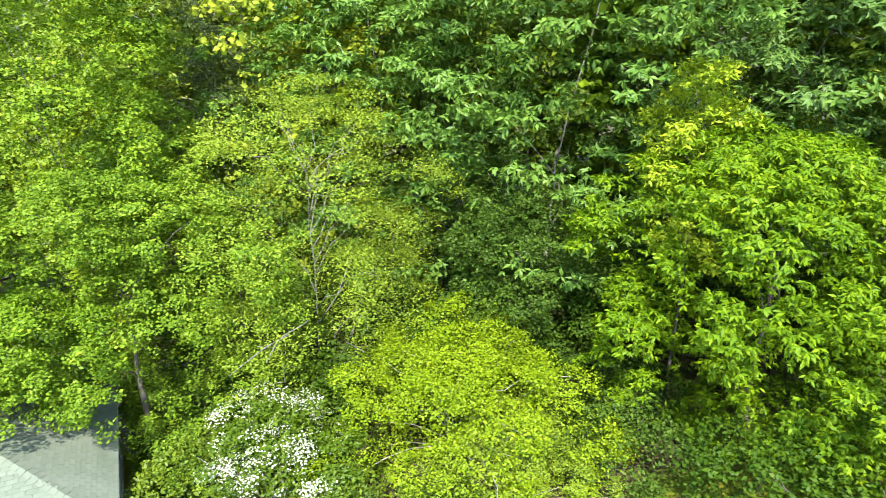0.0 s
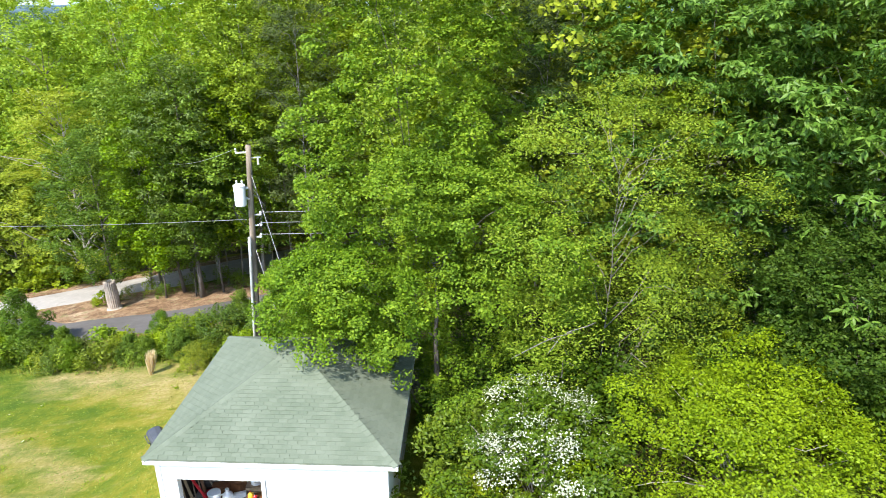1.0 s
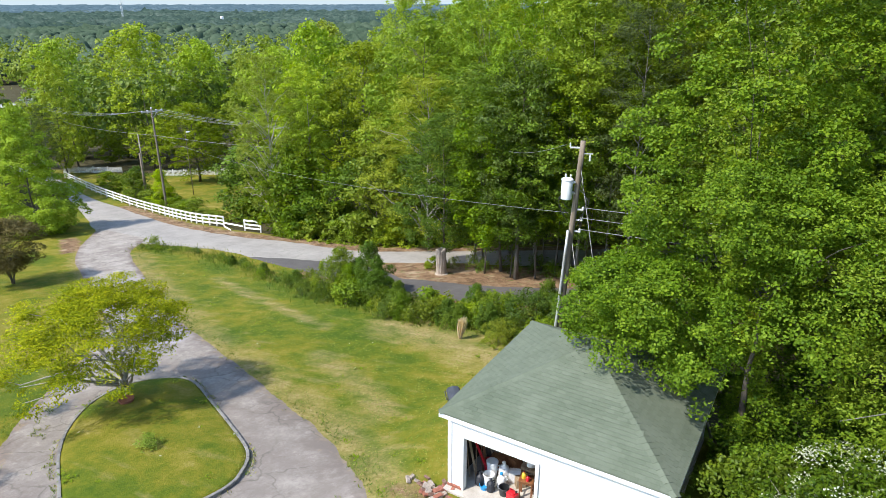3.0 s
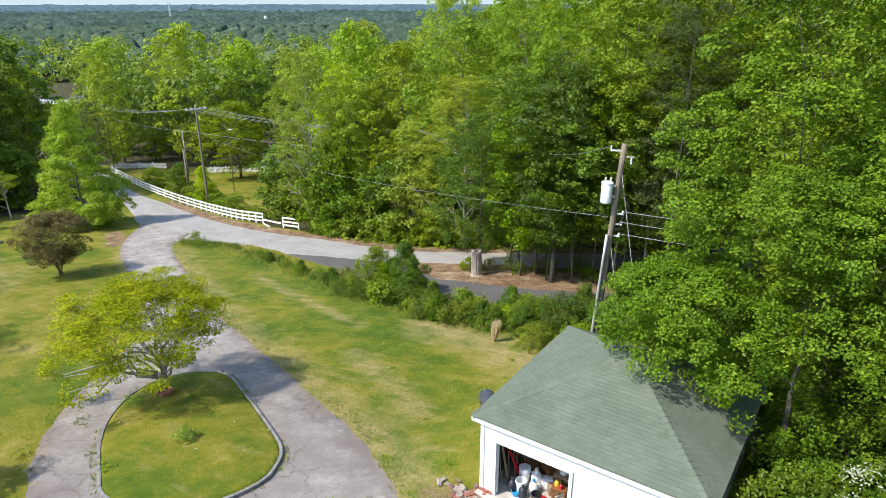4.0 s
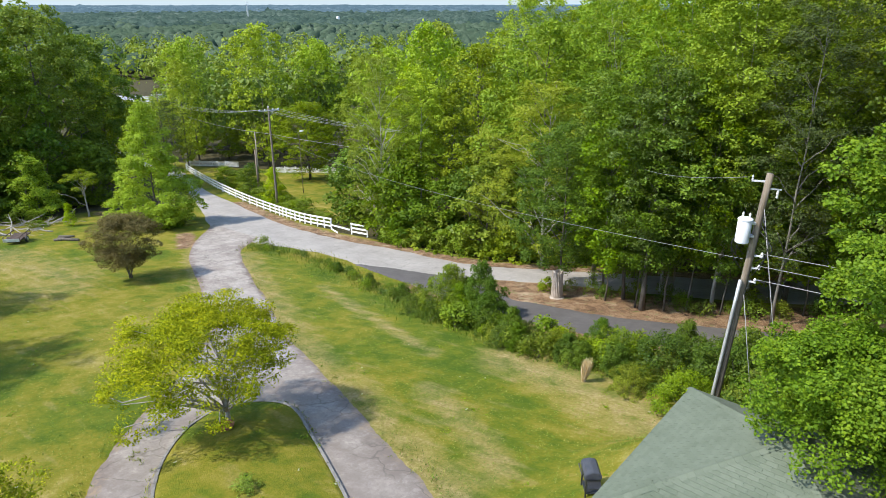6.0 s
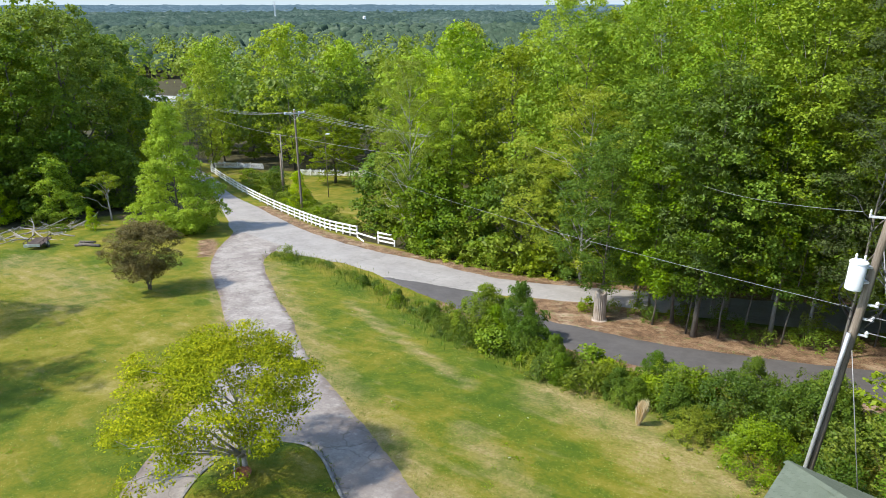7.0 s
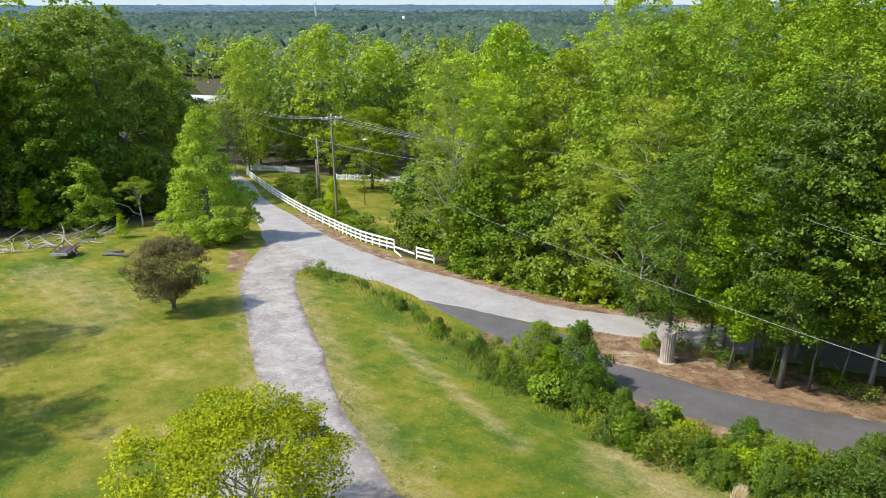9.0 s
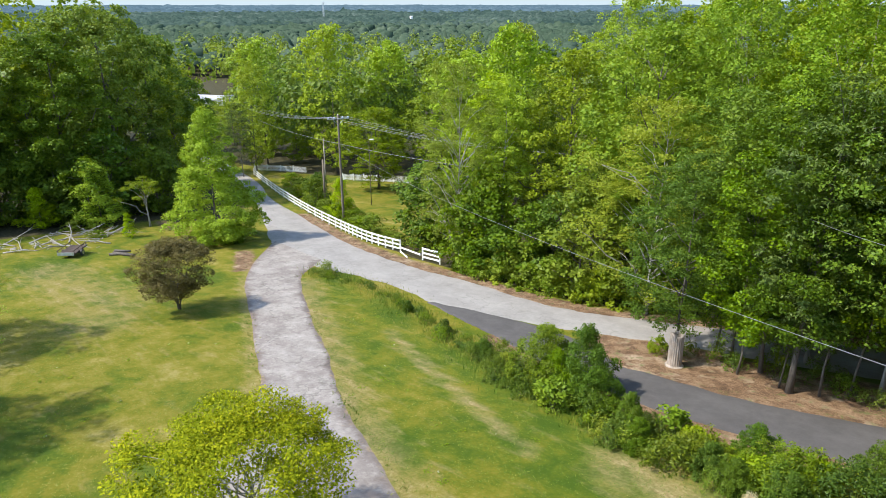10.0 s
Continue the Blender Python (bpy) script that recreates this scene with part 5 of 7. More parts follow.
    for sx, sy in ((-1, -1), (1, -1), (1, 1), (-1, 1)):
        c, top = Vector((sx * HX, sy * HY, EAVE + 0.02)), Vector((0, 0, APEX + 0.02))
        n = 26
        d = (top - c) / n
        aim = (top - c).to_track_quat("Y", "Z").to_matrix().to_4x4()
        for i in range(n):
            p = c + d * i
            for side in (-1, 1):
                m = Matrix.Translation(p) @ aim @ pose(0, 0, 0.012, -1.5, side * 19, 0)
                x0, x1 = (0, 0.14) if side > 0 else (-0.14, 0)
                q = [bm.verts.new(m @ Vector(v)) for v in ((x0, 0, 0.012), (x1, 0, 0.012), (x1, 0.26, 0.002), (x0, 0.26, 0.002), (x0, 0, 0), (x1, 0, 0))]
                bm.faces.new(q[:4])
                bm.faces.new((q[4], q[5], q[1], q[0]))
    part("hip_cap", bm, SHINGLE, deck, "row of folded hip shingles")
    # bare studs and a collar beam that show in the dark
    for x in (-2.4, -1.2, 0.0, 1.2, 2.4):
        part("stud", box(0.05, 0.1, 2.3, (x, 2.84, 0)), INSIDE_SHADE, g)
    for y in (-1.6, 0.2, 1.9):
        part("tie_beam", box(5.8, 0.05, 0.14, (0, y, 2.28)), INSIDE_SHADE, g)


build_garage()


# things inside the open door
def bucket(x, y, z, r, h, mat, label, lid=None, handle=True):
    b = thing("bucket", label, "bucket", at=(x, y, z))
    part("body", lathe([(r * 0.82, 0), (r * 0.84, 0.01), (r, h * 0.93), (r * 1.06, h * 0.94), (r * 1.06, h * 0.98), (r, h), (r * 0.93, h), (r * 0.8, h * 0.1)]), mat, b, smooth=False)
    if lid:
        part("lid", lathe([(r * 1.07, h + 0.001), (r * 1.08, h + 0.02), (r * 0.9, h + 0.035)]), lid, b)
    if handle:
        a = np.linspace(0, np.pi, 9)
        tube("handle", np.column_stack([np.cos(a) * r, np.full(9, -0.02) - np.sin(a) * r * 0.7, h * 0.9 - np.sin(a) * h * 0.25]), [0.006] * 9, GALV, b)
    return b


def jug(x, y, z, s, mat, cap, label, turn=0):
    j = thing("jug", label, "jug", at=(x, y, z), turn=turn)
    part("body", lathe([(0.1 * s, 0), (0.11 * s, 0.02), (0.11 * s, 0.2 * s), (0.09 * s, 0.26 * s), (0.035 * s, 0.31 * s), (0.03 * s, 0.34 * s)], 14), mat, j)
    part("cap", lathe([(0.036 * s, 0.34 * s), (0.036 * s, 0.38 * s), (0.03 * s, 0.385 * s)], 12), cap, j)
    tube("handle", [(0.08 * s, 0, 0.28 * s), (0.14 * s, 0, 0.26 * s), (0.15 * s, 0, 0.2 * s), (0.1 * s, 0, 0.15 * s)], [0.014 * s] * 4, mat, j)


def petrol_can(x, y, z):
    c = thing("petrol_can", "red plastic petrol can on the garage floor", "can", at=(x, y, z), turn=-14)
    bm = box(0.3, 0.22, 0.24, (0, 0, 0), 0.03)
    box(0.2, 0.16, 0.05, (0, 0, 0.235), 0.02, bm=bm)
    part("body", bm, RED, c)
    tube("handle", [(-0.1, 0, 0.27), (-0.08, 0, 0.35), (0.06, 0, 0.36), (0.1, 0, 0.27)], [0.016] * 4, RED, c)
    part("cap", lathe([(0.03, 0), (0.03, 0.04), (0.025, 0.045)], 12, (0.1, 0.05, 0.28)), BLACK, c)


def wooden_stool(x, y, z):
    s = thing("stool", "old brown wooden stool with a worn seat", "stool", at=(x, y, z), turn=12)
    part("seat", box(0.42, 0.36, 0.035, (0, 0, 0.6), 0.01), DARK_WOOD, s)
    part("apron", box(0.36, 0.3, 0.08, (0, 0, 0.518), 0.004), DARK_WOOD, s)
    for sx in (-1, 1):
        for sy in (-1, 1):
            part("leg", box(0.04, 0.04, 0.6, (sx * 0.17, sy * 0.14, 0), 0.005), DARK_WOOD, s)
        part("stretcher", box(0.025, 0.26, 0.03, (sx * 0.17, 0, 0.18), 0.003), DARK_WOOD, s)
    return s


def handled_tool(name, label, foot, head, mat, blade):
    t = thing(name, label, "tool", at=(0, 0, 0))
    t.matrix_world = Matrix.Translation(foot)
    d = np.array(head) - np.array(foot)
    tube("shaft", [(0, 0, 0.005), tuple(d * 0.5), tuple(d)], [0.017, 0.016, 0.016], RAW_WOOD, t)
    bm = box(0.2, 0.02, 0.24, tuple(d * 0.99), 0.006)
    part(blade, bm, mat, t)


bucket(-6.88, 13.95, 0.0, 0.17, 0.36, WHITE_PLASTIC, "white plastic bucket on the garage floor")
part_blue = bucket(-6.9, 13.72, 0.0, 0.15, 0.14, BLUE, "low blue plastic tub in front of the buckets", handle=False)
bucket(-6.95, 14.3, 0.0, 0.17, 0.52, WHITE_PLASTIC, "tall stack of white plastic buckets", WHITE_PLASTIC)
jug(-6.52, 14.05, 0.0, 1.25, WHITE_PLASTIC, BLUE, "white plastic jug with a blue cap", 30)
jug(-6.62, 14.42, 0.0, 1.5, WHITE_PLASTIC, WHITE_PLASTIC, "big white plastic jug", 200)
jug(-6.7, 13.72, 0.0, 1.1, DARK_PLASTIC, DARK_PLASTIC, "dark plastic oil jug", 70)
jug(-7.1, 13.8, 0.0, 1.2, DARK_PLASTIC, DARK_PLASTIC, "black plastic jug beside the bucket", 140)
bucket(-6.3, 13.78, 0.0, 0.15, 0.27, BLACK, "black metal pot on the garage floor")
petrol_can(-6.0, 13.72, 0.0)
wooden_stool(-5.72, 14.05, 0.0)
jug(-5.8, 14.02, 0.635, 0.62, YELLOW, RED, "small yellow bottle on the stool", 20)
jug(-5.66, 13.96, 0.635, 0.5, RED, BLACK, "small red bottle on the stool", 20)


def crate(x, y, z):
    c = thing("crate", "wooden crate holding the bucket", "crate", at=(x, y, z))
    for k in range(3):
        for sy in (-1, 1):
            part("slat", box(0.5, 0.02, 0.1, (0, sy * 0.2, 0.02 + k * 0.13), 0.004), RAW_WOOD, c)
        for sx in (-1, 1):
            part("slat", box(0.02, 0.38, 0.1, (sx * 0.24, 0, 0.02 + k * 0.13), 0.004), RAW_WOOD, c)
    part("top", box(0.5, 0.42, 0.02, (0, 0, 0.4), 0.004), RAW_WOOD, c)


crate(-5.95, 14.9, 0.0)
bucket(-5.94, 14.87, 0.42, 0.17, 0.38, WHITE_PLASTIC, "white paint bucket with a metal handle on a crate", GALV)


def water_heater(x, y):
    w = thing("storage_drum", "pale grey metal drum standing in the garage", "drum", at=(x, y, 0))
    part("body", lathe([(0.26, 0), (0.27, 0.02), (0.27, 0.42), (0.28, 0.44), (0.27, 0.46), (0.27, 1.2), (0.25, 1.26), (0.1, 1.29)], 24), GALV, w)
    part("rim", lathe([(0.285, 1.18), (0.29, 1.2), (0.285, 1.22)], 24), GALV, w)


water_heater(-6.35, 15.25)


def dark_bin(x, y, z=0.0):
    w = thing("storage_bin", "dark grey plastic storage bin at the back of the garage", "bin", at=(x, y, z))
    bm = box(0.7, 0.5, 0.55, (0, 0, 0), 0.03)
    part("body", bm, DARK_PLASTIC, w)
    part("lid", box(0.74, 0.54, 0.06, (0, 0, 0.552), 0.02), DARK_PLASTIC, w)


dark_bin(-7.1, 15.2)
dark_bin(-5.7, 15.6)
for i, (fx, fy, hx, hy, hz, mat) in enumerate(((-7.42, 14.2, -7.66, 14.5, 1.75, RUST), (-7.3, 14.35, -7.68, 14.8, 1.6, RUST), (-7.5, 13.9, -7.7, 13.95, 1.7, GALV), (-7.2, 14.7, -7.66, 15.2, 1.55, RED), (-7.45, 15.0, -7.7, 15.3, 1.5, RUST))):
    handled_tool("garden_tool", "long-handled garden tool leaning on the garage wall", (fx, fy, 0.0), (hx, hy, hz), mat, "blade")


def plank(foot, head, mat, label):
    t = thing("plank", label, "plank", at=foot)
    d = Vector(head) - Vector(foot)
    aim = d.to_track_quat("Z", "Y").to_matrix().to_4x4()
    ob = part("board", box(0.075, 0.03, d.length, (0, 0, 0), 0.004), mat, t)
    ob.matrix_local = aim


plank((-7.35, 14.6, 0.0), (-7.7, 15.4, 1.7), RAW_WOOD, "rough plank leaning in the garage")
plank((-7.2, 15.0, 0.0), (-7.7, 15.9, 1.6), RED, "red painted board leaning in the garage")
plank((-7.0, 15.6, 0.0), (-7.7, 16.3, 1.9), RAW_WOOD, "rough plank leaning in the garage")
plank((-6.8, 16.2, 0.0), (-7.6, 16.9, 1.8), DARK_WOOD, "dark plank leaning in the garage")


def carton(x, y, z, sx, sy, sz, mat, label, turn):
    c = thing("carton", label, "box", at=(x, y, z), turn=turn)
    part("body", box(sx, sy, sz, (0, 0, 0), 0.01), mat, c)
    for s_ in (-1, 1):
        part("flap", box(sx * 0.96, sy * 0.46, 0.008, (0, s_ * sy * 0.25, sz + 0.001), 0.0, (s_ * -8, 0, 0)), mat, c)


rt = random.Random(31)
for k in range(14):
    fx, fy = -7.2 + rt.uniform(-0.12, 0.42), 14.0 + 0.2 * k
    plank((fx, fy, 0.0), (-7.7, fy + rt.uniform(0.0, 0.7), rt.uniform(1.3, 1.95)), (RAW_WOOD, RED, DARK_WOOD, RAW_WOOD, RUST)[k % 5], ("rough pale plank leaning on the garage wall", "red painted board leaning on the garage wall", "dark plank leaning on the garage wall", "rough pale plank leaning on the garage wall", "rusty steel bar leaning on the garage wall")[k % 5])
# stacked bins added so dark shapes cover the lit floor and wall
for x, y, z in ((-6.6, 16.2, 0.0), (-5.75, 16.3, 0.0), (-6.6, 16.2, 0.62), (-5.75, 16.3, 0.62), (-7.2, 16.7, 0.0), (-5.7, 15.6, 0.62), (-5.1, 15.2, 0.0), (-7.1, 15.2, 0.62)):
    dark_bin(x, y, z)
carton(-6.85, 15.25, 1.24, 0.5, 0.36, 0.3, RED, "red toolbox on the dark bins", 15)
for x, y, sx, sy, sz, mat, label, turn in ((-7.12, 14.55, 0.4, 0.3, 0.34, RED, "red metal toolbox on the garage floor", 30), (-6.9, 14.75, 0.42, 0.36, 0.5, DARK_WOOD, "dark brown carton among the planks", -15), (-6.95, 15.15, 0.45, 0.42, 0.62, DARK_PLASTIC, "dark grey carton behind the jugs", 10),
                                           (-6.05, 14.35, 0.28, 0.24, 0.3, RAW_WOOD, "small brown carton beside the stool", 40), (-7.2, 14.95, 0.45, 0.4, 0.7, RUST, "rusty metal box among the planks", 0), (-6.55, 15.65, 0.6, 0.5, 1.0, DARK_PLASTIC, "dark wrapped bundle at the back of the garage", 12)):
    carton(x, y, 0.0, sx, sy, sz, mat, label, turn)
carton(-6.45, 14.85, 0.0, 0.36, 0.3, 0.5, DARK_WOOD, "dark brown carton among the buckets", -25)
carton(-6.3, 14.5, 0.0, 0.34, 0.3, 0.3, WHITE_PLASTIC, "white carton on the garage floor", 20)
carton(-5.6, 15.3, 0.0, 0.5, 0.4, 0.6, DARK_WOOD, "dark brown cardboard carton on the garage floor", -10)
carton(-6.75, 15.0, 0.0, 0.45, 0.4, 0.5, DARK_PLASTIC, "dark grey cardboard carton on the garage floor", 35)



def brick_pile(x, y):
    p = thing("brick_pile", "heap of loose weathered brown bricks beside the garage door", "bricks", at=(x, y, gz(x, y)))
    rng = random.Random(8)
    shape = bmesh.new()
    box(0.2, 0.095, 0.06, (0, 0, 0), 0.006, bm=shape)
    first = part("brick", shape, BRICK, p)
    first.matrix_local = pose(0, 0, 0.0, 0, 0, 30)
    second = part("brick", box(0.22, 0.13, 0.08, (0, 0, 0), 0.02), RUBBLE, p)
    second.matrix_local = pose(0.3, 0.1, 0.0, 10, 0, 70)
    third = part("brick", box(0.2, 0.1, 0.06, (0, 0, 0), 0.01), BRICK_RED, p)
    third.matrix_local = pose(-0.3, 0.15, 0.0, 0, 12, 110)
    for i in range(34):
        r = 0.6 * math.sqrt(rng.random())
        a = rng.uniform(0, 6.28)
        layer = 0 if i < 20 else 1
        ob = under("brick", (first.data, second.data, third.data)[i % 3], p)
        ob.matrix_local = pose(r * 1.4 * math.cos(a) * (1 - 0.5 * layer), r * math.sin(a) * (1 - 0.5 * layer), rng.uniform(-0.02, 0.02) + layer * 0.062, rng.uniform(-25, 25), rng.uniform(-25, 25), rng.uniform(0, 180)) @ Matrix.Diagonal((rng.uniform(0.6, 1.5), rng.uniform(0.7, 1.5), rng.uniform(0.7, 1.3), 1))


brick_pile(-8.25, 12.85)


def grill(x, y):
    """Gas grill with a domed hood on a cart."""
    g = thing("grill", "black covered barbecue grill on the lawn beside the garage", "grill", at=(x, y, gz(x, y)), turn=-50)
    g.scale = (0.95, 0.9, 0.78)
    bm = box(0.72, 0.5, 0.22, (0, 0, 0.72), 0.04)
    part("firebox", bm, BLACK, g)
    bm = bmesh.new()
    prof = [(-0.27, 0.0), (-0.28, 0.12), (-0.2, 0.25), (0.0, 0.3), (0.18, 0.27), (0.27, 0.14), (0.27, 0.0)]
    ends = [[bm.verts.new((sx * 0.38, py, 0.945 + pz)) for py, pz in prof] for sx in (-1, 1)]
    for i in range(len(prof)):
        j = (i + 1) % len(prof)
        bm.faces.new((ends[0][i], ends[0][j], ends[1][j], ends[1][i]))
    bm.faces.new(ends[0])
    bm.faces.new(list(reversed(ends[1])))
    bmesh.ops.bevel(bm, geom=list(bm.edges), offset=0.02, segments=2, affect="EDGES")
    hood = part("hood", bm, HOOD, g, "dark grey domed hood")
    tube("handle", [(-0.25, -0.3, 1.05), (-0.25, -0.36, 1.06), (0.25, -0.36, 1.06), (0.25, -0.3, 1.05)], [0.018] * 4, DARK_PLASTIC, hood)
    for sx in (-1, 1):
        for sy in (-1, 1):
            part("leg", box(0.05, 0.05, 0.74, (sx * 0.3, sy * 0.2, 0), 0.006), BLACK, g)
    part("shelf", box(0.6, 0.42, 0.03, (0, 0, 0.2), 0.006), BLACK, g)
    part("side_table", box(0.34, 0.42, 0.03, (0.56, 0, 0.86), 0.008), BLACK, g)
    for sx in (-1, 1):
        part("wheel", lathe([(0.02, -0.02), (0.1, -0.02), (0.1, 0.02), (0.02, 0.02)], 18, (0, 0, 0)), BLACK, g).matrix_local = pose(sx * 0.36, 0.2, 0.1, 0, 90, 0)


grill(-9.75, 16.85)


# ---- poles and wires ----
def insulator(parent, p, mat=PORCELAIN, r=0.06):
    part("insulator", lathe([(r * 0.5, 0), (r, 0.02), (r, 0.05), (r * 0.6, 0.07), (r, 0.1), (r * 0.9, 0.13), (r * 0.4, 0.17)], 12, p), mat, parent)


def utility_pole():
    b, t = Vector((-8.13, 21.98, gz(-8.13, 21.98))), Vector((-7.62, 22.12, 8.72))
    p = thing("utility_pole", "leaning grey wooden utility pole with a transformer", "pole", at=tuple(b))
    d = t - b
    f = np.linspace(0, 1, 12)
    on = lambda z: d * ((z - b.z) / d.z)
    tube("post", [tuple(d * k - Vector((0, 0, 0.4)) * (k == 0)) for k in f], [0.135 - 0.04 * k for k in f], POLE_WOOD, p, 14)
    c = on(6.6) + Vector((-0.27, -0.26, 0))
    tank = part("transformer", lathe([(0.17, 0), (0.195, 0.015), (0.2, 0.04), (0.2, 0.7), (0.19, 0.72)], 24, c), TANK_PAINT, p, "pale grey transformer can", True)
    part("lid", lathe([(0.215, 0.72), (0.215, 0.745), (0.17, 0.78), (0.04, 0.795)], 24, c), TANK_PAINT, tank)
    for a in (30, 150):
        insulator(tank, c + Vector((0.11 * math.cos(radians(a)), 0.11 * math.sin(radians(a)), 0.76)), r=0.035)
    for z in (0.2, 0.6):
        part("bracket", box(0.12, 0.3, 0.06, tuple(c + Vector((0.15, 0.15, z))), 0.006, (0, 0, 45)), GALV, p)
    f = np.linspace(0, 1, 8)
    tube("conduit", [tuple(on(-1.7 + 7.1 * k) + Vector((-0.06, -0.2, 0))) for k in f], [0.055] * 8, GALV, p, 10, "pale grey metal conduit")
    top = on(8.5)
    part("top_arm", box(0.42, 0.05, 0.05, tuple(top + Vector((-0.22, -0.08, -0.05))), 0.006, (0, 0, 20)), PORCELAIN, p)
    insulator(p, top + Vector((-0.4, -0.15, -0.02)), r=0.03)
    part("cutout", lathe([(0.02, 0), (0.04, 0.03), (0.03, 0.1), (0.042, 0.14), (0.03, 0.2), (0.02, 0.26)], 12, on(8.0) + Vector((0.3, 0.1, 0))), PORCELAIN, p)
    part("cutout_arm", box(0.42, 0.04, 0.04, tuple(on(8.25) + Vector((0.18, 0.06, 0))), 0.004, (0, 0, 20)), GALV, p)
    for z, dx in ((6.15, 0.3), (5.75, 0.3), (5.3, 0.28)):
        part("bracket", box(0.3, 0.05, 0.05, tuple(on(z) + Vector((0.16, 0.06, 0))), 0.004, (0, 0, 15)), PORCELAIN, p)
        insulator(p, on(z) + Vector((dx, 0.1, -0.02)), r=0.05)
    # loose leads round the transformer
    rng = random.Random(3)
    for i in range(6):
        a, e = on(7.4 - 0.1 * i) + Vector((-0.1 if i % 2 else 0.12, -0.12, 0)), on(5.6 + 0.12 * i) + Vector((-0.15 if i % 2 else 0.2, -0.1, 0))
        f = np.linspace(0, 1, 9)
        bow = 0.25 + 0.3 * rng.random()
        s = -1 if i % 2 else 1
        tube("lead", [tuple(a.lerp(e, k) + Vector((s * bow * math.sin(math.pi * k), -0.15 * math.sin(math.pi * k), 0))) for k in f], [0.012] * 9, BLACK, p, 5)
    for z, gx, gy in ((7.9, -5.3, 20.55), (5.2, -6.3, 21.3)):
        e = Vector((gx, gy, gz(gx, gy))) - b
        tube("guy_wire", [tuple(on(z)), tuple(on(z).lerp(e, 0.5)), tuple(e)], [0.012] * 3, WIRE, p, 5)


utility_pole()


def line_pole(x, y, top, label, arm=2.4, turn=0.0, lean=0.0):
    z = gz(x, y)
    p = thing("utility_pole", label, "pole", at=(x, y, z), turn=turn)
    h = top - z
    f = np.linspace(0, 1, 8)
    tube("post", [(lean * k, 0, h * k - 0.4 * (k == 0)) for k in f], [0.17 - 0.06 * k for k in f], POLE_WOOD, p, 12)
    part("crossarm", box(0.12, arm, 0.12, (lean + 0.14, 0, h - 0.45), 0.01), GALV, p, "weathered pale grey crossarm")
    for y_ in (-arm * 0.46, -arm * 0.2, arm * 0.2, arm * 0.46):
        insulator(p, (lean + 0.14, y_, h - 0.33), r=0.12)
    for s in (-1, 1):
        part("brace", box(0.04, 0.04, 0.9, (lean + 0.1, s * 0.02, h - 1.15), 0.0, (s * -42, 0, 0)), GALV, p)
    insulator(p, (lean, 0, h - 0.02), r=0.09)


line_pole(-72.4, 50.0, 1.1, "tall brown wooden utility pole with a crossarm behind the white fence", 2.6, -15)
line_pole(-33.0, 62.0, 1.4, "wooden utility pole with a crossarm hidden among the trees", 2.6, -20)
line_pole(-153.7, 75.8, -6.5, "wooden utility pole far down the road", 2.6, -15)
line_pole(33.0, 27.6, 9.4, "wooden utility pole among the trees uphill", 1.6, 80)


def wire(a, b, sag, r=0.016, label="thin overhead wire between the poles"):
    f = np.linspace(0, 1, 40)
    a, b = np.array(a), np.array(b)
    p = a + (b - a) * f[:, None]
    p[:, 2] -= sag * 4 * f * (1 - f)
    w = thing("overhead_wire", label, "wire", "overhead wires", at=tuple(a))
    tube("strand", p - a, [r] * 40, WIRE, w, 5)


wire((-7.95, 22.1, 6.0), (-72.3, 49.9, -2.2), 1.1, 0.008, "pale twisted service cable sloping across the lawn")
wire((-8.2, 22.0, 8.55), (-33.0, 62.0, 0.8), 1.3, 0.009)
for i, off in enumerate((-1.2, -0.5, 0.5, 1.2)):
    wire((-72.4 + 0.25 * off, 50.0 + 0.97 * off, 0.85), (-33.0 + 0.34 * off, 62.0 + 0.94 * off, 1.1 - 0.2 * i), 1.4, 0.014)
    wire((-72.4 + 0.25 * off, 50.0 + 0.97 * off, 0.85), (-153.7 + 0.25 * off, 75.8 + 0.97 * off, -6.8), 1.6, 0.017)
wire((-72.3, 49.9, -2.2), (-33.0, 62.0, -1.6), 1.0, 0.02)
wire((-72.3, 49.9, -2.2), (-153.7, 75.8, -9.0), 1.0, 0.02)
for z, z2 in ((6.2, 8.8), (5.8, 8.2), (5.35, 7.7)):
    wire((-7.5, 22.2, z + 0.05), (33.0, 27.6, z2), 0.75, 0.014)


def old_post(x, y, h, r, mat, label):
    p = thing("post", label, "post", at=(x, y, gz(x, y)))
    tube("shaft", [(0, 0, -0.3), (0.02, 0, h * 0.5), (0.05, 0, h)], [r, r * 0.95, r * 0.85], mat, p, 10)
    part("cap", lathe([(r * 0.85, 0), (r * 0.9, 0.02), (r * 0.5, 0.06)], 10, (0.05, 0, h - 0.01)), mat, p)


old_post(-80.6, 52.8, 6.9, 0.15, POLE_WOOD, "short old wooden post among the trees")
old_post(-92.0, 60.5, 8.6, 0.1, STONE, "thin grey metal post among the trees")


def street_lamp(x, y, h):
    p = thing("street_lamp", "slim pole lamp with a small white head", "street lamp", at=(x, y, gz(x, y)))
    tube("pole", [(0, 0, -0.3), (0, 0, h * 0.6), (0, 0, h), (0.4, 0, h + 0.25)], [0.06, 0.05, 0.04, 0.03], POLE_WOOD, p, 10)
    part("head", box(0.75, 0.28, 0.14, (0.7, 0, h + 0.2), 0.05, (0, -8, 0)), PORCELAIN, p, "white lamp head")


street_lamp(-79.7, 59.8, 9.1)


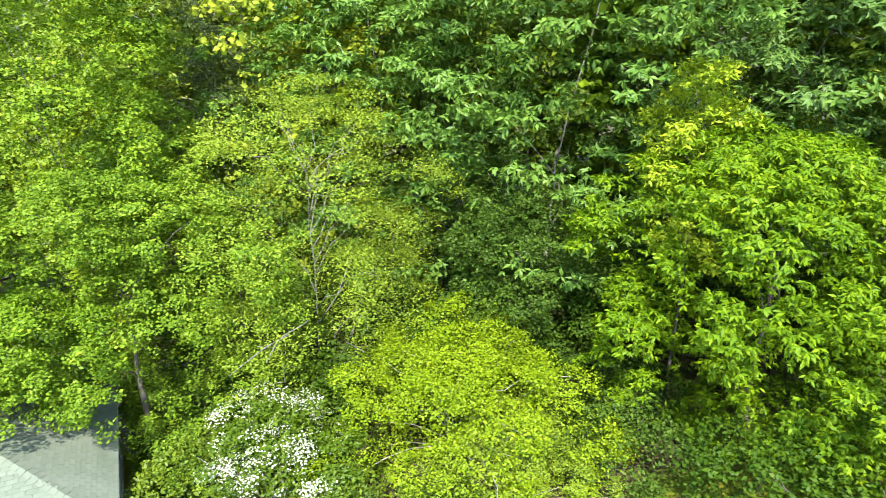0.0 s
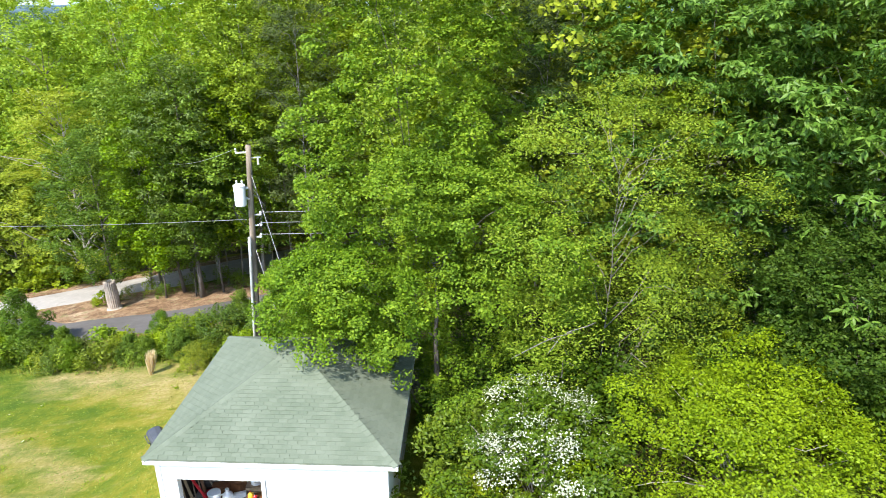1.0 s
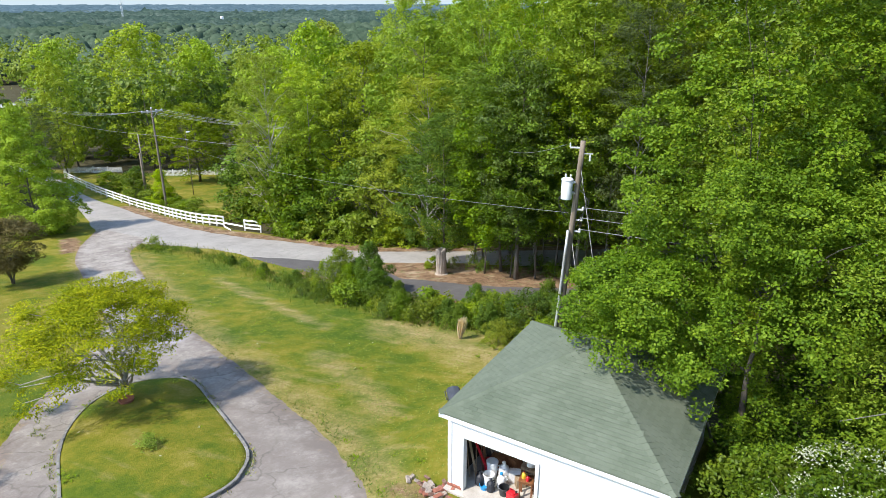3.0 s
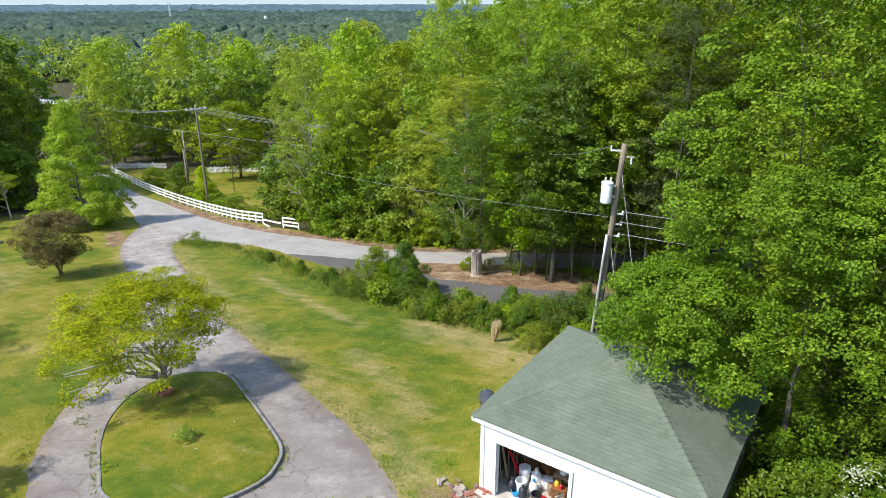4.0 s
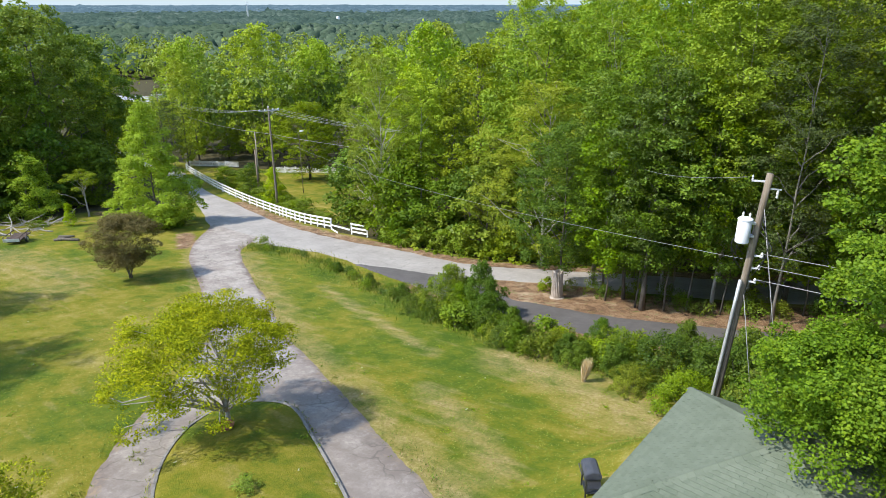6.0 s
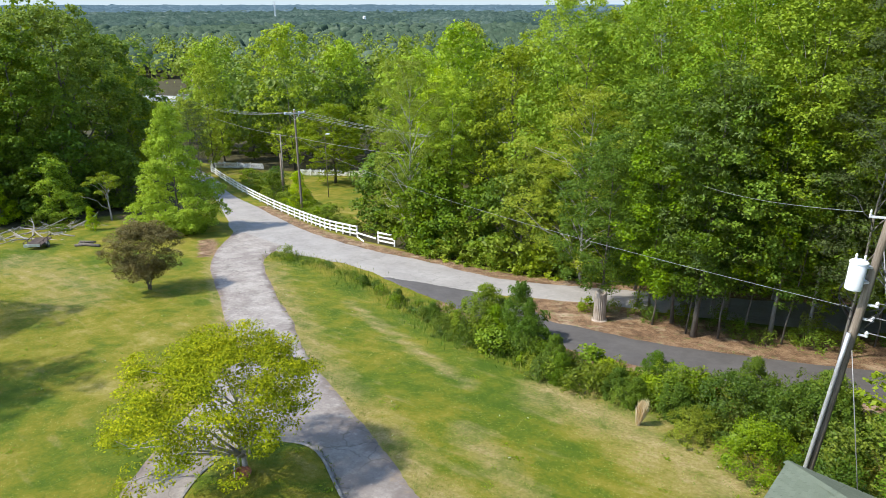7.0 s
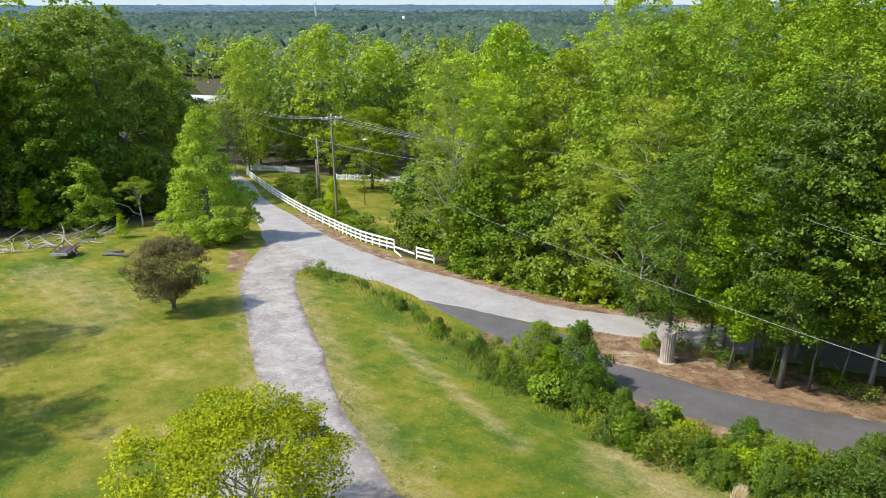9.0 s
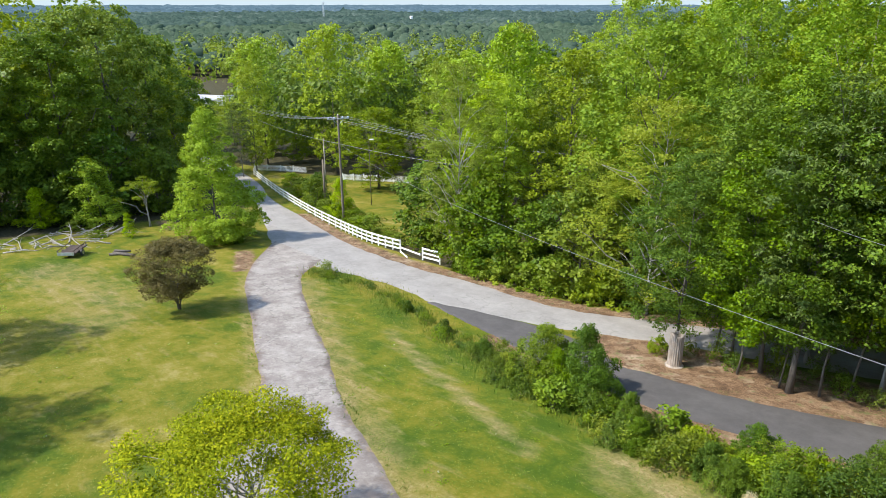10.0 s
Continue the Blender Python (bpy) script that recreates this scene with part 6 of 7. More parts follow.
# ---- fences ----
def rail_fence():
    f = thing("rail_fence", "long white three-rail fence along the road, one rail fallen", "fence", kind="structure")
    line = [(-55.9, 45.3), (-60.5, 45.4), (-65.0, 46.2), (-69.5, 47.2), (-78.7, 49.5), (-91.2, 53.1), (-102.0, 56.5), (-117.0, 61.4)]
    pts = spline(line, 28)
    end = np.array([(-49.5, 44.7), (-51.9, 44.7)])
    post = None
    post_mesh = bmesh.new()
    box(0.12, 0.12, 1.46, (0, 0, -0.2), 0.012, bm=post_mesh)
    for p in [*pts, *end]:
        if post is None:
            post = part("post", post_mesh, FENCE_PAINT, f)
            ob = post
        else:
            ob = under("post", post.data, f)
        ob.matrix_local = pose(p[0], p[1], gz(*p), 0, 0, 15)
    shape = bmesh.new()
    box(1.0, 0.035, 0.18, (0.5, 0, 0), 0.006, bm=shape)
    rail = None
    for run in (pts, end):
        for a, b in zip(run, run[1:]):
            pa, pb = Vector((*a, gz(*a))), Vector((*b, gz(*b)))
            d = pb - pa
            yaw = math.degrees(math.atan2(d.y, d.x))
            dip = -math.degrees(math.asin(d.z / d.length))
            for h in (0.28, 0.68, 1.1):
                m = pose(pa.x, pa.y, pa.z + h, 0, dip, yaw) @ Matrix.Translation((0, 0.085, 0)) @ Matrix.Diagonal((d.length, 1, 1, 1))
                if rail is None:
                    rail = part("rail", shape, FENCE_PAINT, f)
                    ob = rail
                else:
                    ob = under("rail", rail.data, f)
                ob.matrix_local = m
    for a, b, h in (((-55.9, 45.2), (-52.1, 44.6), 0.42), ((-55.6, 45.0), (-53.2, 43.9), 0.06)):
        d = np.array(b) - np.array(a)
        tilt = math.degrees(math.atan2(gz(*b) - gz(*a), np.hypot(*d)))
        ob = under("fallen_rail", rail.data, f)
        ob.matrix_local = pose(a[0], a[1], gz(*a) + h, 0, -tilt, math.degrees(math.atan2(d[1], d[0]))) @ Matrix.Diagonal((float(np.hypot(*d)), 1, 1, 1))


rail_fence()


def picket_fence(line, n):
    f = thing("picket_fence", "low white picket fence beyond the far lawn", "fence", kind="structure")
    pts = spline(line, n)
    for a, b in zip(pts, pts[1:]):
        d = b - a
        size = float(np.hypot(*d))
        bm = bmesh.new()
        k = int(size / 0.2)
        for i in range(k):
            box(0.11, 0.03, 1.05, ((i + 0.5) * size / k, 0, 0.05), bm=bm)
        box(size, 0.04, 0.09, (size / 2, 0.035, 0.25), bm=bm)
        box(size, 0.04, 0.09, (size / 2, 0.035, 0.8), bm=bm)
        box(0.12, 0.12, 1.25, (0, 0.05, 0), bm=bm)
        za, zb = gz(*a), gz(*b)
        ob = part("panel", bm, FENCE_PAINT, f)
        ob.matrix_local = pose(a[0], a[1], za, 0, -math.degrees(math.atan2(zb - za, size)), math.degrees(math.atan2(d[1], d[0])))


picket_fence([(-101.5, 70.2), (-97.0, 73.2), (-90.3, 77.3), (-85.0, 80.6)], 9)
picket_fence([(-122.5, 64.4), (-118.0, 67.4), (-113.0, 70.0)], 5)


# ---- column, trailer, logs ----
def column(x, y):
    c = thing("column", "weathered fluted stone column stump on the verge", "column", at=(x, y, gz(x, y)))
    rng = random.Random(2)
    part("base", lathe([(0.5, -0.1), (0.51, 0.04), (0.48, 0.09), (0.43, 0.12)], 28), STONE, c)
    bm = lathe([(0.395, 0.12), (0.39, 0.4), (0.385, 1.0), (0.375, 1.6), (0.37, 1.92), (0.38, 1.95), (0.36, 2.0), (0.27, 2.0), (0.25, 1.7)], 40, flute=0.09)
    for v in bm.verts:
        v.co.z += (v.co.z > 1.85) * (0.05 * math.sin(math.atan2(v.co.y, v.co.x) * 2 + 1) + rng.uniform(-0.02, 0.02))
    part("shaft", bm, STONE, c)
    c.matrix_world = pose(x, y, gz(x, y), 0, -1.6, 45)


column(-23.3, 38.05)


def trailer(x, y):
    t = thing("trailer", "dark flatbed trailer parked on the grass", "trailer", at=(x, y, gz(x, y)), turn=140)
    part("bed", box(2.6, 1.5, 0.1, (0, 0, 0.5), 0.01), RUST, t)
    for s in (-1, 1):
        part("side_rail", box(2.6, 0.05, 0.06, (0, s * 0.74, 0.9), 0.005), RUST, t)
        for i in range(4):
            part("stake", box(0.05, 0.05, 0.34, (-1.2 + 0.8 * i, s * 0.74, 0.58), 0.004), RUST, t)
        wheel = part("wheel", lathe([(0.1, -0.09), (0.28, -0.1), (0.31, -0.06), (0.31, 0.06), (0.28, 0.1), (0.1, 0.09)], 20), BLACK, t)
        wheel.matrix_local = pose(0, s * 0.86, 0.31, 90, 0, 0)
        part("rim", lathe([(0.1, -0.1), (0.16, -0.105), (0.16, 0.105), (0.1, 0.1)], 16), GALV, wheel)
    tube("tongue", [(1.3, 0, 0.48), (2.0, 0, 0.4), (2.5, 0, 0.1)], [0.05] * 3, RUST, t)
    part("tail_board", box(0.05, 1.5, 0.3, (-1.32, 0, 0.5), 0.006), GALV, t)
    part("axle", box(0.1, 1.6, 0.1, (0, 0, 0.27), 0.01), RUST, t)
    part("spring_seat", box(0.3, 1.2, 0.15, (0, 0, 0.36), 0.01), RUST, t)


trailer(-75.6, 21.0)


def brush_pile(x, y, seed, n, spread, label):
    b = thing("dead_branches", label, "branches", at=(x, y, gz(x, y)))
    rng = np.random.default_rng(seed)
    for i in range(n):
        size = rng.uniform(2.0, 5.2)
        a = rng.uniform(0, 6.28)
        sx, sy = rng.normal(0, spread, 2)
        base = np.array([sx, sy, gz(x + sx, y + sy) - gz(x, y) + 0.03])
        d = np.array([math.cos(a), math.sin(a), rng.uniform(0.0, 0.05)]) * size
        f = np.linspace(0, 1, 6)[:, None]
        p = base + d * f + np.cumsum(rng.normal(0, 0.22, (6, 3)), 0) * f * [1, 1, 0.6]
        p[:, 2] = np.maximum(p[:, 2], base[2] - 0.15)
        pieces = [tube_arrays(p, rng.uniform(0.05, 0.1) * (1 - 0.75 * f[:, 0]), 7)]
        for _ in range(5):
            k = rng.integers(1, 5)
            e = p[k] + d / size * rng.uniform(0.4, 1.2) + rng.normal(0, 0.3, 3) * [1, 1, 0.5]
            e[2] = max(e[2], 0.05 + p[k][2] * 0.6)
            pieces.append(tube_arrays([p[k], (p[k] + e) / 2 + rng.normal(0, 0.05, 3), e], [0.04, 0.028, 0.012], 5))
        v, t = join_arrays(pieces)
        under("branch", fast_mesh("branch", v, t, BARK_PALE), b)


brush_pile(-82.6, 21.6, 4, 18, 1.7, "heap of pale dead branches behind the trailer")
brush_pile(-83.6, 25.6, 5, 14, 1.3, "scattered grey dead branches at the wood's edge")
brush_pile(-82.6, 17.0, 6, 8, 1.0, "fallen pale limbs at the wood's edge")


def logs(x, y):
    g = thing("log_pile", "few cut brown logs lying on the grass", "logs", at=(x, y, gz(x, y)))
    for a, r, px, py, n, z in ((25, 0.16, 0, 0, 2.6, 0.14), (60, 0.13, 0.3, -0.5, 1.7, 0.12), (10, 0.15, -0.6, 0.5, 2.0, 0.13), (40, 0.12, 0.1, 0.1, 1.6, 0.38)):
        d = np.array([math.cos(radians(a)), math.sin(radians(a)), 0]) * n
        d[2] = gz(x + px + d[0], y + py + d[1]) - gz(x + px, y + py)
        o = np.array([px, py, gz(x + px, y + py) - gz(x, y) + z])
        tube("log", [o, o + d * 0.5, o + d], [r, r * 0.95, r * 0.9], BARK, g, 10)


logs(-73.6, 24.0)


def planter(x, y):
    p = thing("planter", "terracotta ring planter round the dogwood trunk", "planter", at=(x, y, gz(x, y) + 0.12))
    part("pot", lathe([(0.23, 0), (0.25, 0.05), (0.3, 0.26), (0.325, 0.27), (0.325, 0.31), (0.28, 0.31), (0.26, 0.22), (0.2, 0.21)], 24), TERRACOTTA, p)


planter(-23.15, 12.75)


def grass_clump(x, y, h, n, r):
    """Tall dry bunch of grass stems."""
    rng = np.random.default_rng(6)
    g = thing("dry_grass_clump", "tall tan bunch of dry grass on the bank", "grass", at=(x, y, gz(x, y)))
    a = rng.random(n) * 6.28
    q = np.sqrt(rng.random(n)) * r
    base = np.stack([q * np.cos(a) * 0.6, q * np.sin(a) * 0.6, np.zeros(n)], -1)
    way = np.stack([np.cos(a) * q * 0.75 + 0.14, np.sin(a) * q * 0.75, np.ones(n)], -1) * (h * (0.35 + 0.65 * rng.random(n) ** 0.7))[:, None]
    way += rng.normal(0, 0.05, (n, 3))
    v, t = leaf_arrays(base + way * 0.5, way, rng.normal(0, 1, (n, 3)), np.linalg.norm(way, axis=1), np.full((n, 1), 0.045))
    under("stems", fast_mesh("stems", v, t, STRAW), g)


grass_clump(-14.9, 26.2, 1.3, 600, 0.14)


# ---- distance ----
def far_house(x, y):
    z = gz(x, y)
    h = thing("house", "low white house far off among the trees", "house", at=(x, y, z), turn=30)
    part("wall", box(16.0, 6.0, 3.0, (0, 0, -0.5)), HOUSE_WALL, h)
    bm = bmesh.new()
    v = [bm.verts.new(p) for p in ((-8.4, -3.5, 2.5), (8.4, -3.5, 2.5), (8.4, 3.5, 2.5), (-8.4, 3.5, 2.5), (-8.4, 0, 4.0), (8.4, 0, 4.0))]
    for q in ((0, 1, 5, 4), (2, 3, 4, 5), (0, 4, 3), (1, 2, 5), (0, 3, 2, 1)):
        bm.faces.new([v[i] for i in q])
    part("roof", bm, HOUSE_ROOF, h)
    for i in range(4):
        w = part("window", box(1.2, 0.1, 1.1, (-5.6 + 3.6 * i, -3.01, 0.9), 0.02), HOUSE_WALL, h)
        part("pane", box(1.0, 0.04, 0.9, (-5.6 + 3.6 * i, -3.07, 1.0)), GLASS, w)


def far_shed(x, y, long, turn):
    z = gz(x, y) + 11.0
    h = thing("building", "pale low building far off on the wooded plain", "building", "far buildings", at=(x, y, z), turn=turn)
    part("wall", box(long, 9.0, 6.0, (0, 0, -11.0)), HOUSE_WALL, h)
    bm = bmesh.new()
    a = long / 2 + 0.5
    v = [bm.verts.new(q) for q in ((-a, -5, -5), (a, -5, -5), (a, 5, -5), (-a, 5, -5), (-a, 0, -2.4), (a, 0, -2.4))]
    for q in ((0, 1, 5, 4), (2, 3, 4, 5), (0, 4, 3), (1, 2, 5), (0, 3, 2, 1)):
        bm.faces.new([v[i] for i in q])
    part("roof", bm, HOUSE_WALL, h)


far_house(-268.0, 123.0)
for x, y, long, turn in ((-1999.0, 1057.0, 60.0, 20), (-613.0, 453.0, 16.0, 40), (-490.0, 503.0, 14.0, 10), (-1140.0, 980.0, 24.0, 30), (-990.0, 1200.0, 20.0, 60)):
    far_shed(x, y, long, turn)


def water_tower():
    x, y = -985.0, 850.0
    t = thing("water_tower", "white water tower on the far plain", "tower", at=(x, y, gz(x, y)))
    part("shaft", lathe([(2.4, 0), (1.9, 5), (1.9, 13)], 16), HOUSE_WALL, t)
    part("tank", lathe([(1.9, 13), (2.8, 14.5), (3.0, 16), (3.0, 19), (2.4, 20.5), (0.4, 21)], 20), HOUSE_WALL, t)


water_tower()


def mast():
    x, y = -1245.0, 829.0
    t = thing("radio_mast", "thin lattice radio mast on the far plain", "mast", at=(x, y, gz(x, y)))
    for a in (90, 210, 330):
        part("leg", box(0.5, 0.5, 46, (1.6 * math.cos(radians(a)), 1.6 * math.sin(radians(a)), 0)), GALV, t)
    for k in range(11):
        part("brace", lathe([(1.9, 0), (2.0, 0.2), (1.9, 0.5)], 3, (0, 0, 2 + 4.2 * k)), GALV, t)


mast()


def far_crowns():
    """Woods from past the near trees to the middle distance: crowns of coarse leaf clumps."""
    rng = np.random.default_rng(77)
    n = 1050
    yaw = np.radians(rng.uniform(-62, 92, n))
    dist = 118 + 520 * rng.random(n) ** 1.35
    x, y = -15 - np.sin(yaw) * dist, 10 + np.cos(yaw) * dist
    house = np.degrees(np.arctan2(-(x + 9), y - 7))
    clear = (np.abs(house - 65.9) < 2.4) & (dist < 292)
    lawn = inside(x, y, [(-128, 62), (-104, 72), (-84, 92), (-50, 62), (-50, 40), (-100, 40)])
    road = to_line(x, y, [*MAIN_L[:4]]) < 9
    ok = ~clear & ~lawn & ~road & (dist > 118)
    x, y, dist = x[ok], y[ok], dist[ok]
    for near, per, lo, hi in ((True, 230, 0.13, 0.25), (False, 80, 0.26, 0.44)):
        pick = (dist < 230) == near
        crowns(rng, x[pick], y[pick], per, lo, hi)


def crowns(rng, x, y, per, lo, hi):
    n = len(x)
    h = rng.uniform(14, 22, n)
    r = rng.uniform(4.0, 6.5, n)
    d = rng.normal(0, 1, (n, per, 3))
    d[..., 2] = np.abs(d[..., 2]) * 1.1 - 0.25
    d /= np.linalg.norm(d, axis=2)[..., None]
    lump = 1 + 0.25 * np.sin(d[..., 0] * 5 + rng.random((n, 1)) * 6) * np.cos(d[..., 1] * 5)
    c = np.stack([x, y, ground_at(x, y) + h * 0.55], -1)
    p = (c[:, None] + d * np.stack([r, r, h * 0.45], -1)[:, None] * lump[..., None]).reshape(-1, 3)
    way = np.cross(d.reshape(-1, 3), rng.normal(0, 1, (n * per, 3)))
    v, t = leaf_arrays(p, way, d.reshape(-1, 3) + rng.normal(0, 0.35, (n * per, 3)), np.repeat(r, per) * rng.uniform(lo, hi, n * per), np.full((n * per, 1), 0.85))
    tagged(new("far_trees", fast_mesh("far_trees", v, t, LEAF_FAR)), "green woods stretching over the lower land", "woods", kind="stuff")


far_crowns()


def plain_crowns():
    """Rounded crowns that stand out of the wooded plain."""
    rng = np.random.default_rng(83)
    n = 5200
    yaw = np.radians(rng.uniform(-20, 84, n))
    dist = 420 + 1500 * rng.random(n) ** 1.25
    x, y = -15 - np.sin(yaw) * dist, 10 + np.cos(yaw) * dist
    r = rng.uniform(3.0, 9.5, n)
    h = r * rng.uniform(0.5, 0.85, n)
    a = np.arange(7) / 7 * 2 * np.pi
    ring = np.stack([np.cos(a), np.sin(a)], -1)
    c = np.stack([x, y, ground_at(x, y) + 7.5 + rng.uniform(-1.5, 2.5, n)], -1)
    verts = []
    for f, up in ((1.0, -0.3), (0.95, 0.25), (0.68, 0.7)):
        p = np.repeat(c[:, None], 7, 1)
        wob = f * r[:, None] * rng.uniform(0.75, 1.2, (n, 7))
        p[..., :2] += ring[None] * wob[..., None]
        p[..., 2] += up * h[:, None] * rng.uniform(0.8, 1.2, (n, 7))
        verts.append(p)
    top = c[:, None] + np.array([0, 0, 0.95]) * h[:, None, None]
    verts = np.concatenate([*verts, top], 1)
    i = np.arange(7)
    j = (i + 1) % 7
    one = []
    for k in (0, 7):
        one += [np.stack([k + i, k + j, k + 7 + j], -1), np.stack([k + i, k + 7 + j, k + 7 + i], -1)]
    one.append(np.stack([14 + i, 14 + j, np.full(7, 21)], -1))
    one = np.concatenate(one)
    tris = (one[None] + 22 * np.arange(n)[:, None, None]).reshape(-1, 3)
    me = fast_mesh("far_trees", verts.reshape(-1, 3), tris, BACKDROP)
    me.polygons.foreach_set("use_smooth", [True] * len(me.polygons))
    tagged(new("far_trees", me), "rounded tree crowns of the wooded plain", "woods", kind="stuff")


plain_crowns()


def far_woods(near, far, lift, material, label, seed):
    """A stretch of the tree-covered plain, a bumpy sheet of crowns."""
    rng = np.random.default_rng(seed)
    na, nr = 520, 84
    yaw = np.radians(np.linspace(-70, 100, na))
    dist = near * (far / near) ** np.linspace(0, 1, nr)
    a, d = np.meshgrid(yaw, dist, indexing="ij")
    a = a + rng.uniform(-0.002, 0.002, a.shape)
    x, y = -15 - np.sin(a) * d, 10 + np.cos(a) * d
    roll = 1.2 * np.sin(x / 170) * np.cos(y / 210) + 1.0 * np.sin((x + y) / 95) + 1.0 * np.sin(d / 60 + 3 * np.sin(a * 11))
    z = ground_at(x, y) + 8 + lift + roll + rng.normal(0, 1, a.shape) * np.interp(d, [500, 2000, 4600], [3.2, 4.0, 1.8]) + np.maximum(d - 1500, 0) * 0.0042
    z[:, 0] -= 25
    verts = np.stack([x, y, z], -1).reshape(-1, 3)
    i, j = np.meshgrid(np.arange(na - 1), np.arange(nr - 1), indexing="ij")
    q = (i * nr + j).ravel()
    tris = np.concatenate([np.stack([q, q + nr + 1, q + 1], -1), np.stack([q, q + nr, q + nr + 1], -1)])
    up = np.cross(verts[tris[0][1]] - verts[tris[0][0]], verts[tris[0][2]] - verts[tris[0][0]])[2]
    tagged(new("far_woods", fast_mesh("far_woods", verts, tris if up > 0 else tris[:, ::-1], material)), label, "woods", kind="stuff")


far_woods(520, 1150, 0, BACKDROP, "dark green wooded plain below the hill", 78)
far_woods(1100, 2300, 3, HAZE_WOODS_MID, "wooded plain further off, its haze painted blue-green", 79)
far_woods(2200, 4650, 5, HAZE_WOODS_FAR, "wooded plain reaching the horizon, its haze painted pale blue", 80)


def hills():
    yaw = np.radians(np.linspace(-75, 105, 240))
    top = 2 + 4 * np.maximum(0, np.sin(yaw * 9 + 1.2)) ** 2 + 2 * np.sin(yaw * 23) ** 2 + 14 * np.exp(-((np.degrees(yaw) - 30) / 5) ** 2)
    x, y = -15 - np.sin(yaw) * 4640, 10 + np.cos(yaw) * 4640
    lo = np.column_stack([x, y, np.full(240, -60.0)])
    mid = np.column_stack([x * 1.004, y * 1.004, -18 + top])
    hi = np.column_stack([x * 1.03, y * 1.03, -19 + top])
    verts = np.concatenate([lo, mid, hi])
    tris = []
    for k in range(2):
        for i in range(239):
            a = k * 240 + i
            tris += [(a, a + 1, a + 241), (a, a + 241, a + 240)]
    tagged(new("backdrop", fast_mesh("backdrop", verts, np.array(tris), HAZED_HILLS)), "faint ridge of hills on the horizon, its haze painted blue", "hills", kind="structure")


hills()


def sky_band():
    """Glowing sheet added for the sky's pale haze low over the horizon."""
    n = Nodes("hazy_sky")
    e = n.add("Emission")
    e.inputs[0].default_value = (0.73, 0.89, 1.0, 1.0)
    e.inputs[1].default_value = 0.37
    n.t.links.new(e.outputs[0], n.out.inputs[0])
    yaw = np.radians(np.linspace(-80, 110, 120))
    x, y = -15 - np.sin(yaw) * 4860, 10 + np.cos(yaw) * 4860
    verts = np.concatenate([np.column_stack([x, y, np.full(120, h)]) for h in (-80.0, 300.0)])
    i = np.arange(119)
    tris = np.concatenate([np.stack([i, i + 1, i + 121], -1), np.stack([i, i + 121, i + 120], -1)])
    tagged(new("backdrop", fast_mesh("sky_band", verts, tris, n.m)), "pale blue hazy sky low over the horizon", "sky", kind="structure")


sky_band()


# ---- grass ----
def grass():
    rng = np.random.default_rng(5)
    n = 40000
    x = -8 - 52 * rng.random(n) ** 1.3
    y = rng.uniform(4, 35, n)
    isl = inside(x, y, ISLAND)
    lane = inside(x, y, OUTLINE)
    hedge = to_line(x, y, HEDGE)
    below = y < np.interp(x, [p[0] for p in HEDGE], [p[1] for p in HEDGE]) + 1
    house = (x > -8.4) & (y > 12.5)
    ok = (~lane | isl) & below & ~house
    x, y, isl = x[ok], y[ok], isl[ok]
    n = len(x)
    z = ground_at(x, y) + np.where(isl, 0.15, 0.0)
    k = 3
    base = np.repeat(np.stack([x, y, z], -1), k, 0) + rng.normal(0, 0.035, (n * k, 3)) * [1, 1, 0]
    way = np.stack([rng.normal(0, 1.3, n * k), rng.normal(0, 1.3, n * k), np.ones(n * k)], -1)
    h = rng.uniform(0.03, 0.075, n * k) * np.repeat(rng.uniform(0.6, 1.5, n), k)
    way = way / np.linalg.norm(way, axis=1)[:, None] * h[:, None]
    side = np.stack([-way[:, 1], way[:, 0], np.zeros(n * k)], -1)
    side = side / (np.linalg.norm(side, axis=1)[:, None] + 1e-9) * 0.012
    v = np.stack([base - side, base + side, base + way], 1).reshape(-1, 3)
    t = np.arange(n * k * 3).reshape(-1, 3)
    tagged(new("grass", fast_mesh("grass", v, t, BLADE)), "short patchy lawn grass", "grass", kind="stuff")


grass()


def bank_grass():
    """Long grass and stalks along the weedy bank."""
    rng = np.random.default_rng(15)
    n = 9000
    line = spline(HEDGE, 200)
    p = line[rng.integers(0, 200, n)] + rng.normal(0, 0.85, (n, 2))
    edge = spline(DRIVE_R[1:], 200)[rng.integers(0, 200, 2500)] + rng.normal(0.25, 0.22, (2500, 2))
    p = np.concatenate([p, edge])
    h = np.concatenate([rng.uniform(0.12, 0.42, n), rng.uniform(0.06, 0.16, 2500)])
    n = len(p)
    base = np.column_stack([p, ground_at(p[:, 0], p[:, 1])])
    way = np.stack([rng.normal(0, 0.3, n), rng.normal(0, 0.3, n), np.ones(n)], -1) * h[:, None]
    v, t = leaf_arrays(base + way * 0.48, way, rng.normal(0, 1, (n, 3)), h, np.full((n, 1), 0.09))
    tagged(new("long_grass", fast_mesh("long_grass", v, t, BLADE)), "long green and straw-coloured grass on the bank", "grass", kind="stuff")


bank_grass()


